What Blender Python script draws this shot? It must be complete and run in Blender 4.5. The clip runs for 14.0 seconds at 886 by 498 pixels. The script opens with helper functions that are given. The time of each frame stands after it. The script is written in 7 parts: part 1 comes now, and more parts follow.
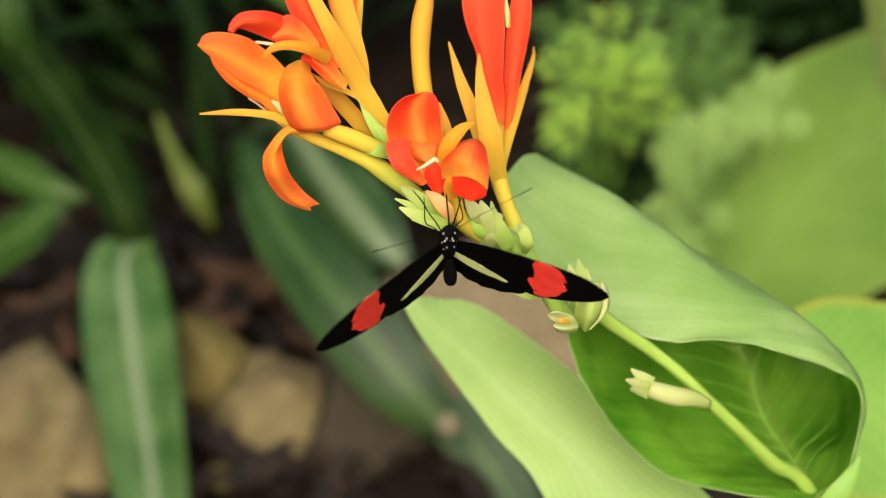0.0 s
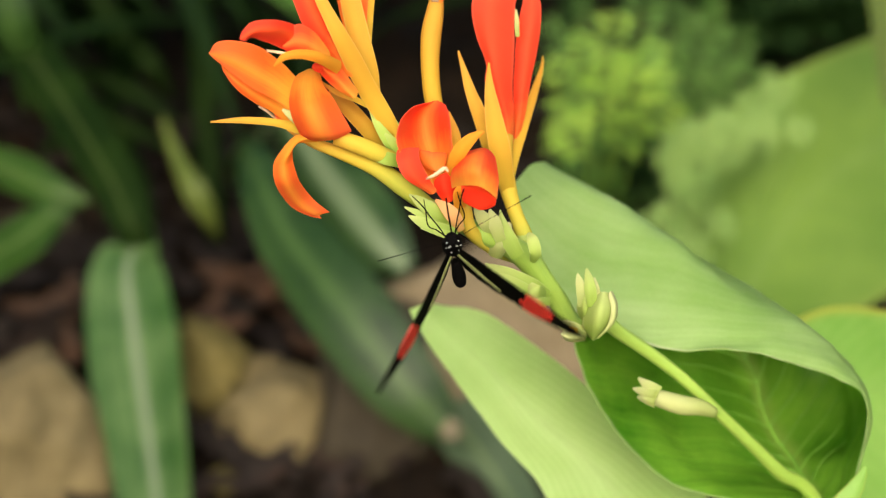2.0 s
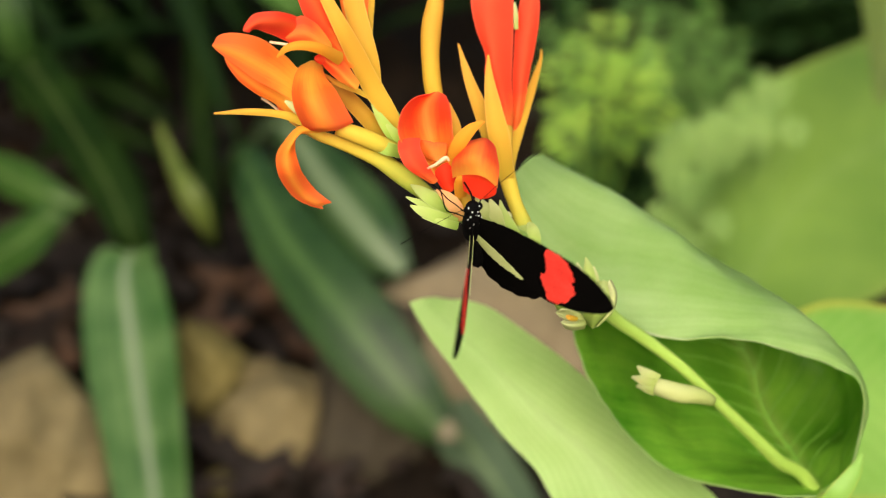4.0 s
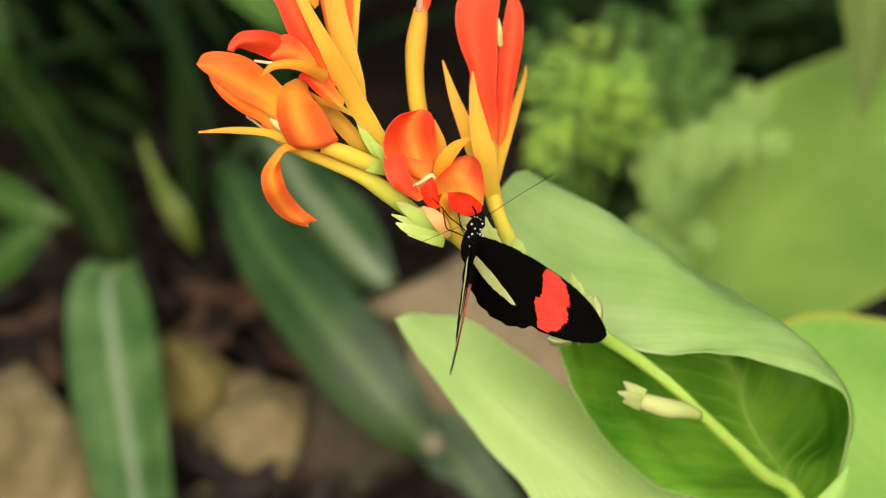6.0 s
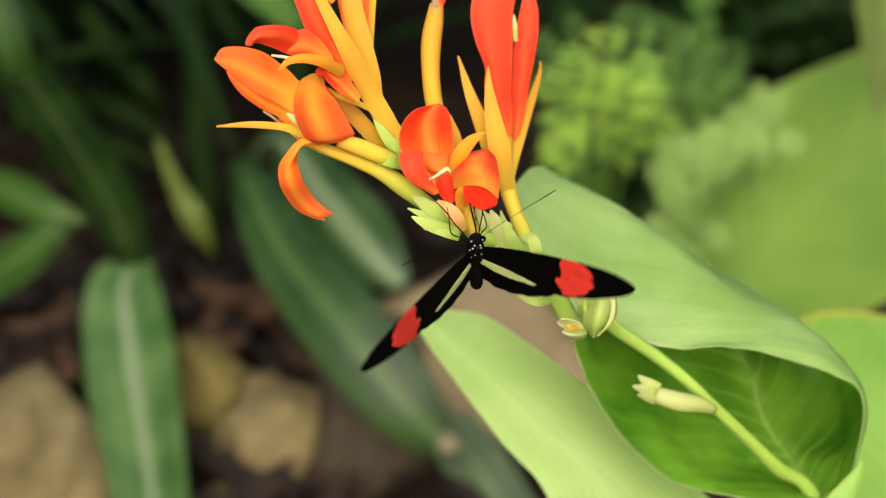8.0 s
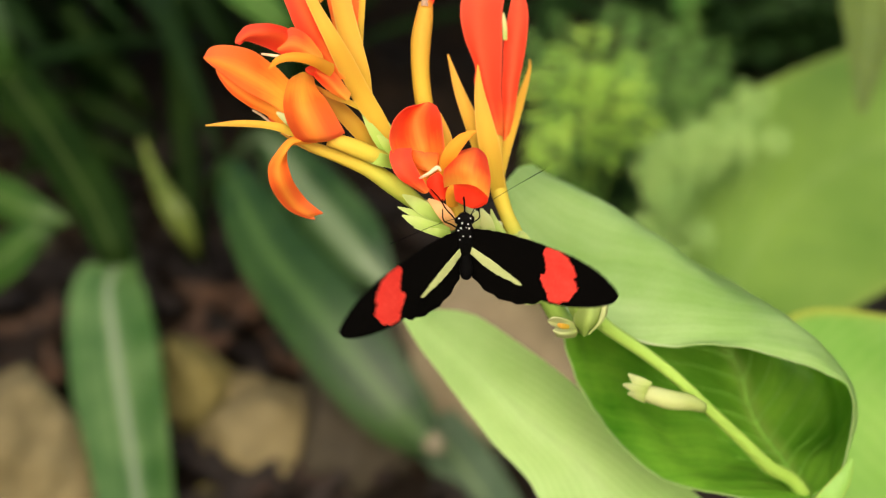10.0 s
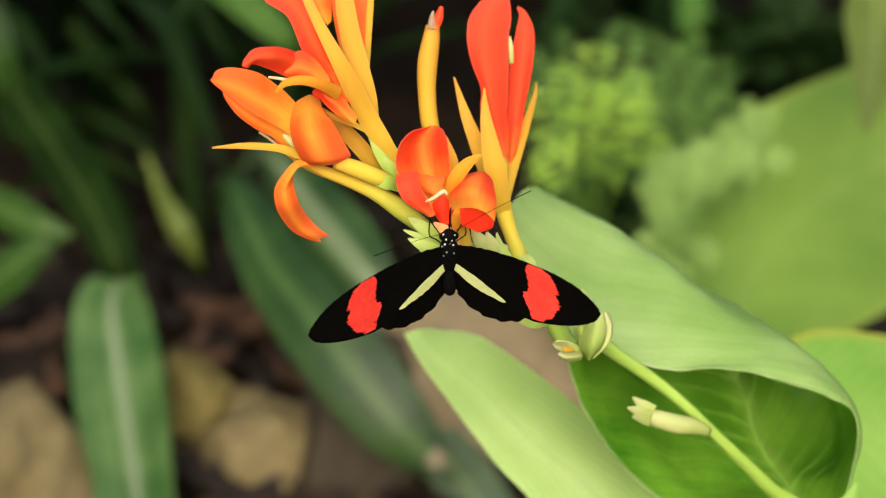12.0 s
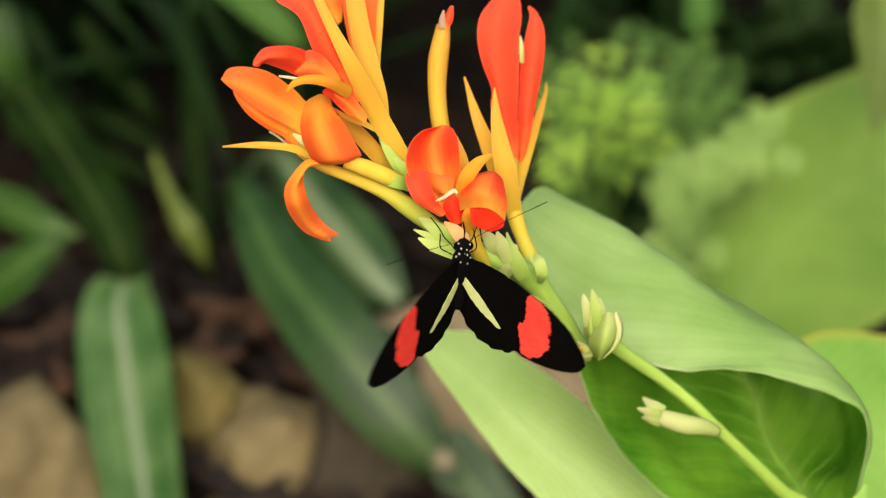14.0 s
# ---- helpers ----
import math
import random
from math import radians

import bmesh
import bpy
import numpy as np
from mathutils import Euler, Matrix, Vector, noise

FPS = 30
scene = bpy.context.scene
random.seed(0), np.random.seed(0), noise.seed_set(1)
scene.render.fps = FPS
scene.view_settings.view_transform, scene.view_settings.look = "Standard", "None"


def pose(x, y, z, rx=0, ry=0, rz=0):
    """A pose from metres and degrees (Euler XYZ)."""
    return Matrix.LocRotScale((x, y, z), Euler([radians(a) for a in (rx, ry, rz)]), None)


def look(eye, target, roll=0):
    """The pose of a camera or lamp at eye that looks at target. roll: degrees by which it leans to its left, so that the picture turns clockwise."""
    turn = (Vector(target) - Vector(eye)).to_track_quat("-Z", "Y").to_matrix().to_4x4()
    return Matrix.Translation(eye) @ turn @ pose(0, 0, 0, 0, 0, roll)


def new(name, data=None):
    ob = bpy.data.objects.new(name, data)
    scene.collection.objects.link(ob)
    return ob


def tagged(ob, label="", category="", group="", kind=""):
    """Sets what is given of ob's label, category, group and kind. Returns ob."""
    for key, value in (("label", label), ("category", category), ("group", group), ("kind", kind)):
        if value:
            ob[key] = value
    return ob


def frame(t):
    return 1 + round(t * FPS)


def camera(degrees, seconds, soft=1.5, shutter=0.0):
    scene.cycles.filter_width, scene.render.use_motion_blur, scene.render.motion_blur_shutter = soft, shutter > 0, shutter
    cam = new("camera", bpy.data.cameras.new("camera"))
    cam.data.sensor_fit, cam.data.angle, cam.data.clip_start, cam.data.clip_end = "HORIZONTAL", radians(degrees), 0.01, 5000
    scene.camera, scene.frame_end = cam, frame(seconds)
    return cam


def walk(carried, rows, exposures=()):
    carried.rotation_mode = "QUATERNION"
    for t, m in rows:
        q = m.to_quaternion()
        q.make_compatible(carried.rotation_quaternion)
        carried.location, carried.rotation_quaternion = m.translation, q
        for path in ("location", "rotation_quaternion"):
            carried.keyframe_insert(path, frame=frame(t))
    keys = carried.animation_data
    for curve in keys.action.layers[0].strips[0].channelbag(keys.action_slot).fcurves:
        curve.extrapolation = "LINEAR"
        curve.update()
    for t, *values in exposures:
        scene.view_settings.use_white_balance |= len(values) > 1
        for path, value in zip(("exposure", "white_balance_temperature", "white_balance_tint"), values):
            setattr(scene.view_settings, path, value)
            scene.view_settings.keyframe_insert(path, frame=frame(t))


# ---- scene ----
# ---- camera ----
cam = camera(32, 14.0, soft=1.25, shutter=0.5)
cam.data.dof.use_dof = True
cam.data.dof.focus_distance = 0.354
cam.data.dof.aperture_fstop = 10.2
walk(cam, [
    (0, pose(0.00000, -0.28000, 0.75000, 57.265, 0.000, 0.000)), (0.5, pose(-0.00021, -0.28026, 0.75037, 57.298, 0.024, 0.055)),
    (1, pose(0.00105, -0.27940, 0.75127, 57.368, 0.026, 0.113)), (1.5, pose(-0.00015, -0.27853, 0.75110, 57.394, 0.060, 0.008)),
    (2, pose(-0.00186, -0.28058, 0.75168, 57.403, -0.227, 0.189)), (2.5, pose(-0.00283, -0.28352, 0.75112, 57.491, -0.136, 0.183)),
    (5, pose(-0.00479, -0.28708, 0.75006, 57.913, -0.119, -0.624)), (5.5, pose(-0.00635, -0.28746, 0.75124, 58.044, -0.096, -0.873)),
    (6, pose(-0.00420, -0.28572, 0.75154, 58.104, -0.158, -0.867)), (6.5, pose(-0.00325, -0.28585, 0.75157, 58.043, -0.161, -0.793)),
    (7, pose(-0.00188, -0.28861, 0.75177, 58.073, -0.068, -0.527)), (7.5, pose(-0.00349, -0.28916, 0.75147, 58.223, 0.049, -0.477)),
    (8, pose(-0.00447, -0.28911, 0.75080, 58.249, 0.089, -0.389)), (8.5, pose(-0.00482, -0.28981, 0.75046, 58.225, 0.095, -0.526)),
    (11, pose(-0.00718, -0.28709, 0.75018, 58.295, -0.245, -1.136)), (11.5, pose(-0.00746, -0.28663, 0.75119, 58.491, -0.322, -1.025)),
    (12, pose(-0.00693, -0.28751, 0.75247, 58.707, -0.326, -0.765)), (12.5, pose(-0.00685, -0.28751, 0.75260, 58.836, -0.204, -0.661)),
    (13, pose(-0.00655, -0.28635, 0.75196, 58.858, -0.252, -0.462)), (13.5, pose(-0.00496, -0.28637, 0.75173, 58.782, -0.193, -0.432)),
    (14, pose(-0.00775, -0.28742, 0.75201, 58.746, -0.316, -0.486)),
], exposures=[(0.0, 0.9, 7200, 10), (14.0, 0.9, 7200, 10)])

# ---- light: a bright overcast sky with a soft, high sun ----
SUN_UP, SUN_ROUND = 42.0, 185.0
world = bpy.data.worlds.new("sky")
scene.world = world
world.use_nodes = True
sky = world.node_tree.nodes.new("ShaderNodeTexSky")
sky.sky_type = "NISHITA"
sky.sun_disc = False
sky.sun_elevation, sky.sun_rotation = radians(SUN_UP), radians(SUN_ROUND)
sky.dust_density, sky.air_density = 3.0, 1.0
back = world.node_tree.nodes["Background"]
back.inputs["Strength"].default_value = 0.14
world.node_tree.links.new(sky.outputs["Color"], back.inputs["Color"])
lamp = bpy.data.lights.new("sun", "SUN")
lamp.energy, lamp.angle, lamp.color = 2.3, radians(70), (1.0, 0.94, 0.82)
sun = new("sun", lamp)
a, b = radians(SUN_ROUND), radians(SUN_UP)
sun.matrix_world = look((0, 0, 0), (-math.sin(a) * math.cos(b), -math.cos(a) * math.cos(b), -math.sin(b)))
sun.location = (0, 0, 3)


# ---- materials ----
def material(name, rough=0.5, spec=0.4):
    m = bpy.data.materials.new(name)
    m.use_nodes = True
    n = m.node_tree.nodes
    s = n["Principled BSDF"]
    s.inputs["Roughness"].default_value = rough
    s.inputs["Specular IOR Level"].default_value = spec
    return m, n, m.node_tree.links, s


def ramp(n, stops):
    r = n.new("ShaderNodeValToRGB")
    e = r.color_ramp.elements
    while len(e) < len(stops):
        e.new(0.5)
    for el, (at, col) in zip(e, stops):
        el.position, el.color = at, (*col, 1)
    return r


def math_node(n, l, op, a, b=None):
    m = n.new("ShaderNodeMath")
    m.operation = op
    for i, v in enumerate((a, b)):
        if v is None:
            continue
        if isinstance(v, (int, float)):
            m.inputs[i].default_value = v
        else:
            l.new(v, m.inputs[i])
    return m.outputs[0]


def noise_node(n, l, scale, detail=4.0, vec=None, rough=0.55):
    t = n.new("ShaderNodeTexNoise")
    t.inputs["Scale"].default_value, t.inputs["Detail"].default_value, t.inputs["Roughness"].default_value = scale, detail, rough
    if vec is not None:
        l.new(vec, t.inputs["Vector"])
    return t.outputs["Fac"]


def mixcol(n, l, kind, fac, a, b):
    m = n.new("ShaderNodeMix")
    m.data_type, m.blend_type = "RGBA", kind
    for i, v in ((0, fac), (6, a), (7, b)):
        if isinstance(v, (int, float)):
            m.inputs[i].default_value = v
        elif isinstance(v, tuple):
            m.inputs[i].default_value = (*v, 1)
        else:
            l.new(v, m.inputs[i])
    return m.outputs[2]


def see_through(n, l, s, colour, share):
    """Lets light pass through a thin leaf or petal."""
    t = n.new("ShaderNodeBsdfTranslucent")
    l.new(colour, t.inputs["Color"])
    m = n.new("ShaderNodeMixShader")
    m.inputs[0].default_value = share
    l.new(s.outputs[0], m.inputs[1])
    l.new(t.outputs[0], m.inputs[2])
    l.new(m.outputs[0], n["Material Output"].inputs["Surface"])


def bump(n, l, s, height, strength, distance):
    b = n.new("ShaderNodeBump")
    b.inputs["Strength"].default_value, b.inputs["Distance"].default_value = strength, distance
    l.new(height, b.inputs["Height"])
    l.new(b.outputs[0], s.inputs["Normal"])


def uv_split(n, l):
    c = n.new("ShaderNodeTexCoord")
    x = n.new("ShaderNodeSeparateXYZ")
    l.new(c.outputs["UV"], x.inputs[0])
    return c, x.outputs[0], x.outputs[1]


def leaf_material(name, dark, light, veins=46.0, slant=0.7, rough=0.38, share=0.3, rib=0.35, rib_col=(0.30, 0.42, 0.13), spec=0.4, patch=14.0, relief=0.5, edge=0.0, vein_depth=0.07, rib_w=0.05, edge_w=0.007, edge_col=(0.66, 0.70, 0.42)):
    """A blade with a midrib, fine slanting side veins, soft blotches and some dust."""
    m, n, l, s = material(name, rough, spec)
    c, u, v = uv_split(n, l)
    off = math_node(n, l, "ABSOLUTE", math_node(n, l, "SUBTRACT", u, 0.5))
    run = math_node(n, l, "SUBTRACT", v, math_node(n, l, "MULTIPLY", off, slant))
    wob = noise_node(n, l, 6.0, 4.0, c.outputs["UV"])
    run = math_node(n, l, "ADD", run, math_node(n, l, "MULTIPLY", wob, 0.11))
    vein = math_node(n, l, "SINE", math_node(n, l, "MULTIPLY", run, veins * 6.283))
    vein2 = math_node(n, l, "SINE", math_node(n, l, "MULTIPLY", run, veins * 17.3))
    vein = math_node(n, l, "ADD", math_node(n, l, "MULTIPLY", vein, 0.5), math_node(n, l, "MULTIPLY", vein2, 0.25))
    vein = math_node(n, l, "MULTIPLY", vein, math_node(n, l, "MULTIPLY", noise_node(n, l, 3.0, 2.0, c.outputs["UV"]), 2.0))
    blot = noise_node(n, l, patch, 5.0, c.outputs["Object"])
    fine = noise_node(n, l, patch * 40, 3.0, c.outputs["Object"])
    mixv = math_node(n, l, "ADD", math_node(n, l, "MULTIPLY", vein, vein_depth), blot)
    mixv = math_node(n, l, "ADD", mixv, math_node(n, l, "MULTIPLY", math_node(n, l, "SUBTRACT", fine, 0.5), 0.12))
    if slant == 0:
        along = n.new("ShaderNodeMapping")
        along.inputs["Scale"].default_value = (7.0, 0.7, 1)
        l.new(c.outputs["UV"], along.inputs[0])
        mixv = math_node(n, l, "ADD", mixv, math_node(n, l, "MULTIPLY", math_node(n, l, "SUBTRACT", noise_node(n, l, 1.3, 3.0, along.outputs[0]), 0.5), 1.1))
    r = ramp(n, [(0.25, dark), (0.75, light)])
    l.new(mixv, r.inputs[0])
    # midrib; a wide rib_w makes it a painted band of pale sheen
    ribf = n.new("ShaderNodeMapRange")
    ribf.inputs[1].default_value, ribf.inputs[2].default_value = rib_w, rib_w * 0.24
    l.new(off, ribf.inputs[0])
    col = mixcol(n, l, "MIX", math_node(n, l, "MULTIPLY", ribf.outputs[0], rib), r.outputs[0], rib_col)
    rim = n.new("ShaderNodeMapRange")
    rim.inputs[1].default_value, rim.inputs[2].default_value = 0.5 - edge_w, 0.499
    l.new(off, rim.inputs[0])
    col = mixcol(n, l, "MIX", math_node(n, l, "MULTIPLY", rim.outputs[0], edge), col, edge_col)
    info = n.new("ShaderNodeObjectInfo")
    hue = n.new("ShaderNodeHueSaturation")
    l.new(math_node(n, l, "ADD", math_node(n, l, "MULTIPLY", info.outputs["Random"], 0.3), 0.85), hue.inputs["Value"])
    l.new(col, hue.inputs["Color"])
    l.new(hue.outputs[0], s.inputs["Base Color"])
    h = math_node(n, l, "ADD", math_node(n, l, "MULTIPLY", vein, 0.6), math_node(n, l, "MULTIPLY", fine, 0.5))
    bump(n, l, s, h, relief, 0.0008)
    see_through(n, l, s, hue.outputs[0], share)
    return m


def petal_material(name, base, body, edge, share=0.45, split=0.3, glow=0.25, tip=(0.95, 0.30, 0.14)):
    """A silky petal, yellow at its foot and darker along the blade, with fine lengthwise streaks."""
    m, n, l, s = material(name, 0.6, 0.12)
    c, u, v = uv_split(n, l)
    st = n.new("ShaderNodeMapping")
    st.inputs["Scale"].default_value = (11, 1.3, 1)
    l.new(c.outputs["UV"], st.inputs[0])
    streak = noise_node(n, l, 1.6, 4.0, st.outputs[0])
    cloud = noise_node(n, l, 70.0, 3.0, c.outputs["Object"])
    f = math_node(n, l, "ADD", v, math_node(n, l, "MULTIPLY", math_node(n, l, "SUBTRACT", streak, 0.5), 0.22))
    f = math_node(n, l, "ADD", f, math_node(n, l, "MULTIPLY", math_node(n, l, "SUBTRACT", cloud, 0.5), 0.5))
    r = ramp(n, [(0.0, base), (split, body), (1.0, edge)])
    l.new(f, r.inputs[0])
    off = math_node(n, l, "ABSOLUTE", math_node(n, l, "SUBTRACT", u, 0.5))
    core = n.new("ShaderNodeMapRange")
    core.inputs[1].default_value, core.inputs[2].default_value = 0.30, 0.0
    l.new(math_node(n, l, "ADD", off, math_node(n, l, "MULTIPLY", math_node(n, l, "SUBTRACT", streak, 0.5), 0.16)), core.inputs[0])
    col = mixcol(n, l, "MIX", math_node(n, l, "MULTIPLY", core.outputs[0], glow), r.outputs[0], base)
    # paler rim colour, painted in for light passing through the thin edge
    rim = n.new("ShaderNodeMapRange")
    rim.inputs[1].default_value, rim.inputs[2].default_value = 0.44, 0.5
    l.new(off, rim.inputs[0])
    col = mixcol(n, l, "MIX", math_node(n, l, "MULTIPLY", rim.outputs[0], 0.35), col, tip)
    l.new(col, s.inputs["Base Color"])
    bump(n, l, s, streak, 0.2, 0.0004)
    see_through(n, l, s, col, share)
    return m


def rough_material(name, stops, scale, rough=0.8, relief=0.6, dist=0.004, spec=0.3, fine=8.0):
    m, n, l, s = material(name, rough, spec)
    c = n.new("ShaderNodeTexCoord")
    a = noise_node(n, l, scale, 6.0, c.outputs["Object"], 0.62)
    b = noise_node(n, l, scale * fine, 5.0, c.outputs["Object"], 0.6)
    f = math_node(n, l, "ADD", math_node(n, l, "MULTIPLY", a, 0.7), math_node(n, l, "MULTIPLY", b, 0.3))
    r = ramp(n, stops)
    l.new(f, r.inputs[0])
    info = n.new("ShaderNodeObjectInfo")
    hue = n.new("ShaderNodeHueSaturation")
    l.new(math_node(n, l, "ADD", math_node(n, l, "MULTIPLY", info.outputs["Random"], 0.3), 0.85), hue.inputs["Value"])
    l.new(r.outputs[0], hue.inputs["Color"])
    l.new(hue.outputs[0], s.inputs["Base Color"])
    bump(n, l, s, f, relief, dist)
    return m


M_UPPER = leaf_material("leaf_upper", (0.065, 0.28, 0.013), (0.33, 0.67, 0.07), veins=13, slant=0.9, share=0.5, relief=0.3, rib=0.6, rib_w=0.035, rib_col=(0.38, 0.56, 0.12), patch=38, edge=0.4, vein_depth=0.06)
M_UNDER = leaf_material("leaf_under", (0.265, 0.475, 0.095), (0.48, 0.69, 0.25), veins=9, slant=1.8, share=0.42, rib=0.15, rough=0.42, relief=0.12, patch=26, edge=0.8, spec=0.6, vein_depth=0.07)
M_PALE = leaf_material("leaf_pale", (0.33, 0.54, 0.14), (0.51, 0.71, 0.26), veins=9, slant=1.8, share=0.45, rib=0.15, rough=0.42, relief=0.12, patch=20, edge=0.5, spec=0.36, vein_depth=0.09)
M_YOUNG = leaf_material("leaf_young", (0.19, 0.41, 0.06), (0.35, 0.58, 0.13), veins=8, slant=1.2, share=0.42, rib=0.1, rough=0.36, relief=0.2, patch=18, edge=0.75, edge_w=0.06, edge_col=(0.52, 0.44, 0.06))
M_STRAP = leaf_material("strap_green", (0.005, 0.026, 0.003), (0.033, 0.080, 0.015), veins=3, slant=0.0, rough=0.42, share=0.15, rib=0.5, rib_w=0.13, rib_col=(0.075, 0.150, 0.035), spec=0.36, patch=22)
# the broad pale rib is a highlight painted on a dark leaf
M_STRAP_SHEEN = leaf_material("strap_sheen", (0.008, 0.036, 0.005), (0.050, 0.105, 0.030), veins=3, slant=0.0, rough=0.38, share=0.2, rib=0.8, rib_w=0.22, rib_col=(0.20, 0.27, 0.14), spec=0.34, patch=22)
# pale stripes: leaf marking plus sky sheen painted into light and rib_col
M_SHEEN_STRIPE = leaf_material("strap_sheen_stripe", (0.016, 0.072, 0.007), (0.105, 0.190, 0.058), veins=3, slant=0.0, rough=0.4, share=0.15, rib=0.7, rib_w=0.09, rib_col=(0.25, 0.30, 0.19), spec=0.4, patch=24)
# the strap green darkened, so the colour itself carries the shade
M_STRAP_SHADED = leaf_material("strap_shaded", (0.003, 0.010, 0.002), (0.010, 0.024, 0.004), veins=3, slant=0.0, rough=0.65, share=0.1, rib=0.1, spec=0.03, patch=22)
M_STRAP_GREY = leaf_material("strap_grey", (0.035, 0.065, 0.030), (0.085, 0.125, 0.065), veins=3, slant=0.0, rough=0.45, share=0.15, rib=0.2, spec=0.3, patch=22)
M_STRAP_LEAFY = leaf_material("strap_leafy", (0.013, 0.042, 0.005), (0.034, 0.085, 0.011), veins=3, slant=0.0, rough=0.45, share=0.2, rib=0.3, spec=0.2, patch=22)
M_STRAP_BACK = leaf_material("strap_back", (0.028, 0.085, 0.014), (0.060, 0.140, 0.028), veins=3, slant=0.0, rough=0.5, share=0.2, rib=0.3, spec=0.05)
M_STRAP_PALE = leaf_material("strap_pale", (0.07, 0.11, 0.018), (0.15, 0.19, 0.04), veins=3, slant=0.0, rough=0.45, share=0.2, spec=0.2)
M_BROAD = leaf_material("broad_green", (0.085, 0.18, 0.022), (0.18, 0.30, 0.048), veins=6, rib=0.10, slant=0.8, rough=0.4, share=0.3, vein_depth=0.045, patch=10, edge=0.5, edge_w=0.05, edge_col=(0.24, 0.30, 0.06))
M_FERN_MID = leaf_material("fern_mid", (0.045, 0.15, 0.018), (0.17, 0.34, 0.06), veins=4, slant=0.3, rough=0.5, share=0.35, patch=36)
M_FERN = leaf_material("fern_green", (0.14, 0.34, 0.03), (0.46, 0.70, 0.11), veins=4, slant=0.3, rough=0.5, share=0.35, patch=36)
# fern green dulled by colour to read as shaded fronds
M_SHADE_FERN = leaf_material("fern_dull_shade", (0.04, 0.12, 0.02), (0.15, 0.30, 0.065), veins=4, slant=0.3, rough=0.55, share=0.3, patch=30, spec=0.15)
M_MOSS = leaf_material("moss_green", (0.16, 0.32, 0.065), (0.36, 0.55, 0.15), veins=4, slant=0.3, rough=0.5, share=0.35, patch=24)
# deep shade is put into this leaf green, far below the strap colours
M_SHADE = leaf_material("thicket_shaded_green", (0.004, 0.013, 0.003), (0.011, 0.030, 0.006), veins=4, slant=0.3, rough=0.6, share=0.12, spec=0.06, rib=0.04)
M_RED = petal_material("petal_red", (0.95, 0.36, 0.05), (0.93, 0.070, 0.026), (0.94, 0.090, 0.045), split=0.22, share=0.46, glow=0.18, tip=(0.95, 0.22, 0.13))
M_ORANGE = petal_material("petal_orange", (0.95, 0.50, 0.06), (0.95, 0.20, 0.030), (0.95, 0.185, 0.055), split=0.34, share=0.46, glow=0.5, tip=(0.95, 0.20, 0.07))
M_CENTRE = petal_material("petal_scarlet", (0.95, 0.48, 0.07), (0.94, 0.125, 0.035), (0.93, 0.080, 0.040), split=0.45, share=0.46, glow=0.42, tip=(0.94, 0.16, 0.09))
M_CORAL = petal_material("petal_coral", (0.94, 0.24, 0.05), (0.93, 0.085, 0.034), (0.94, 0.100, 0.050), split=0.2, share=0.46, glow=0.1, tip=(0.95, 0.20, 0.12))
M_DEEP = petal_material("petal_deep_red", (0.90, 0.08, 0.02), (0.88, 0.040, 0.015), (0.90, 0.050, 0.020), split=0.3, share=0.3, glow=0.1, tip=(0.93, 0.12, 0.06))
M_AMBER = petal_material("petal_amber", (0.80, 0.38, 0.035), (0.84, 0.32, 0.030), (0.84, 0.30, 0.032), split=0.4, share=0.3, glow=0.2, tip=(0.88, 0.42, 0.08))
M_AMBERGLOW = petal_material("petal_glow", (0.94, 0.15, 0.035), (0.95, 0.28, 0.05), (0.95, 0.42, 0.09), split=0.4, share=0.36, glow=0.1, tip=(0.94, 0.12, 0.05))
M_PEACH = petal_material("sepal_peach", (0.72, 0.44, 0.12), (0.86, 0.46, 0.19), (0.86, 0.40, 0.17), split=0.4, share=0.3, glow=0.1, tip=(0.88, 0.50, 0.24))
M_STAMEN = petal_material("stamen_cream", (0.84, 0.60, 0.34), (0.86, 0.62, 0.38), (0.84, 0.60, 0.36), share=0.2, split=0.4, glow=0.0, tip=(0.86, 0.64, 0.42))
M_YELLOW = petal_material("sepal_yellow", (0.64, 0.46, 0.05), (0.69, 0.40, 0.045), (0.73, 0.34, 0.055), share=0.32, split=0.4, glow=0.2, tip=(0.84, 0.56, 0.20))
M_TUBE = petal_material("flower_tube", (0.44, 0.55, 0.085), (0.71, 0.55, 0.068), (0.75, 0.46, 0.058), share=0.25, split=0.5, glow=0.0, tip=(0.80, 0.54, 0.17))
M_CALYX = petal_material("calyx_green", (0.34, 0.50, 0.09), (0.46, 0.60, 0.15), (0.58, 0.66, 0.25), share=0.4, split=0.4, glow=0.1, tip=(0.68, 0.72, 0.38))
M_GREENISH = petal_material("calyx_fresh", (0.26, 0.44, 0.06), (0.40, 0.58, 0.11), (0.50, 0.62, 0.18), share=0.35, split=0.4, glow=0.1, tip=(0.60, 0.68, 0.28))
M_CREAM = petal_material("cream", (0.46, 0.56, 0.16), (0.57, 0.63, 0.25), (0.66, 0.68, 0.34), share=0.4, split=0.4, glow=0.1, tip=(0.74, 0.74, 0.46))
M_STEM = leaf_material("stem_green", (0.26, 0.42, 0.06), (0.36, 0.54, 0.10), veins=2, slant=0, rough=0.4, share=0.1, rib=0.0)
M_VEIN = leaf_material("vein_green", (0.15, 0.42, 0.035), (0.30, 0.58, 0.09), veins=2, slant=0, rough=0.4, share=0.2, rib=0.0)
M_STONE = rough_material("stone", [(0.2, (0.055, 0.044, 0.018)), (0.5, (0.15, 0.118, 0.052)), (0.8, (0.28, 0.225, 0.11))], 14.0)
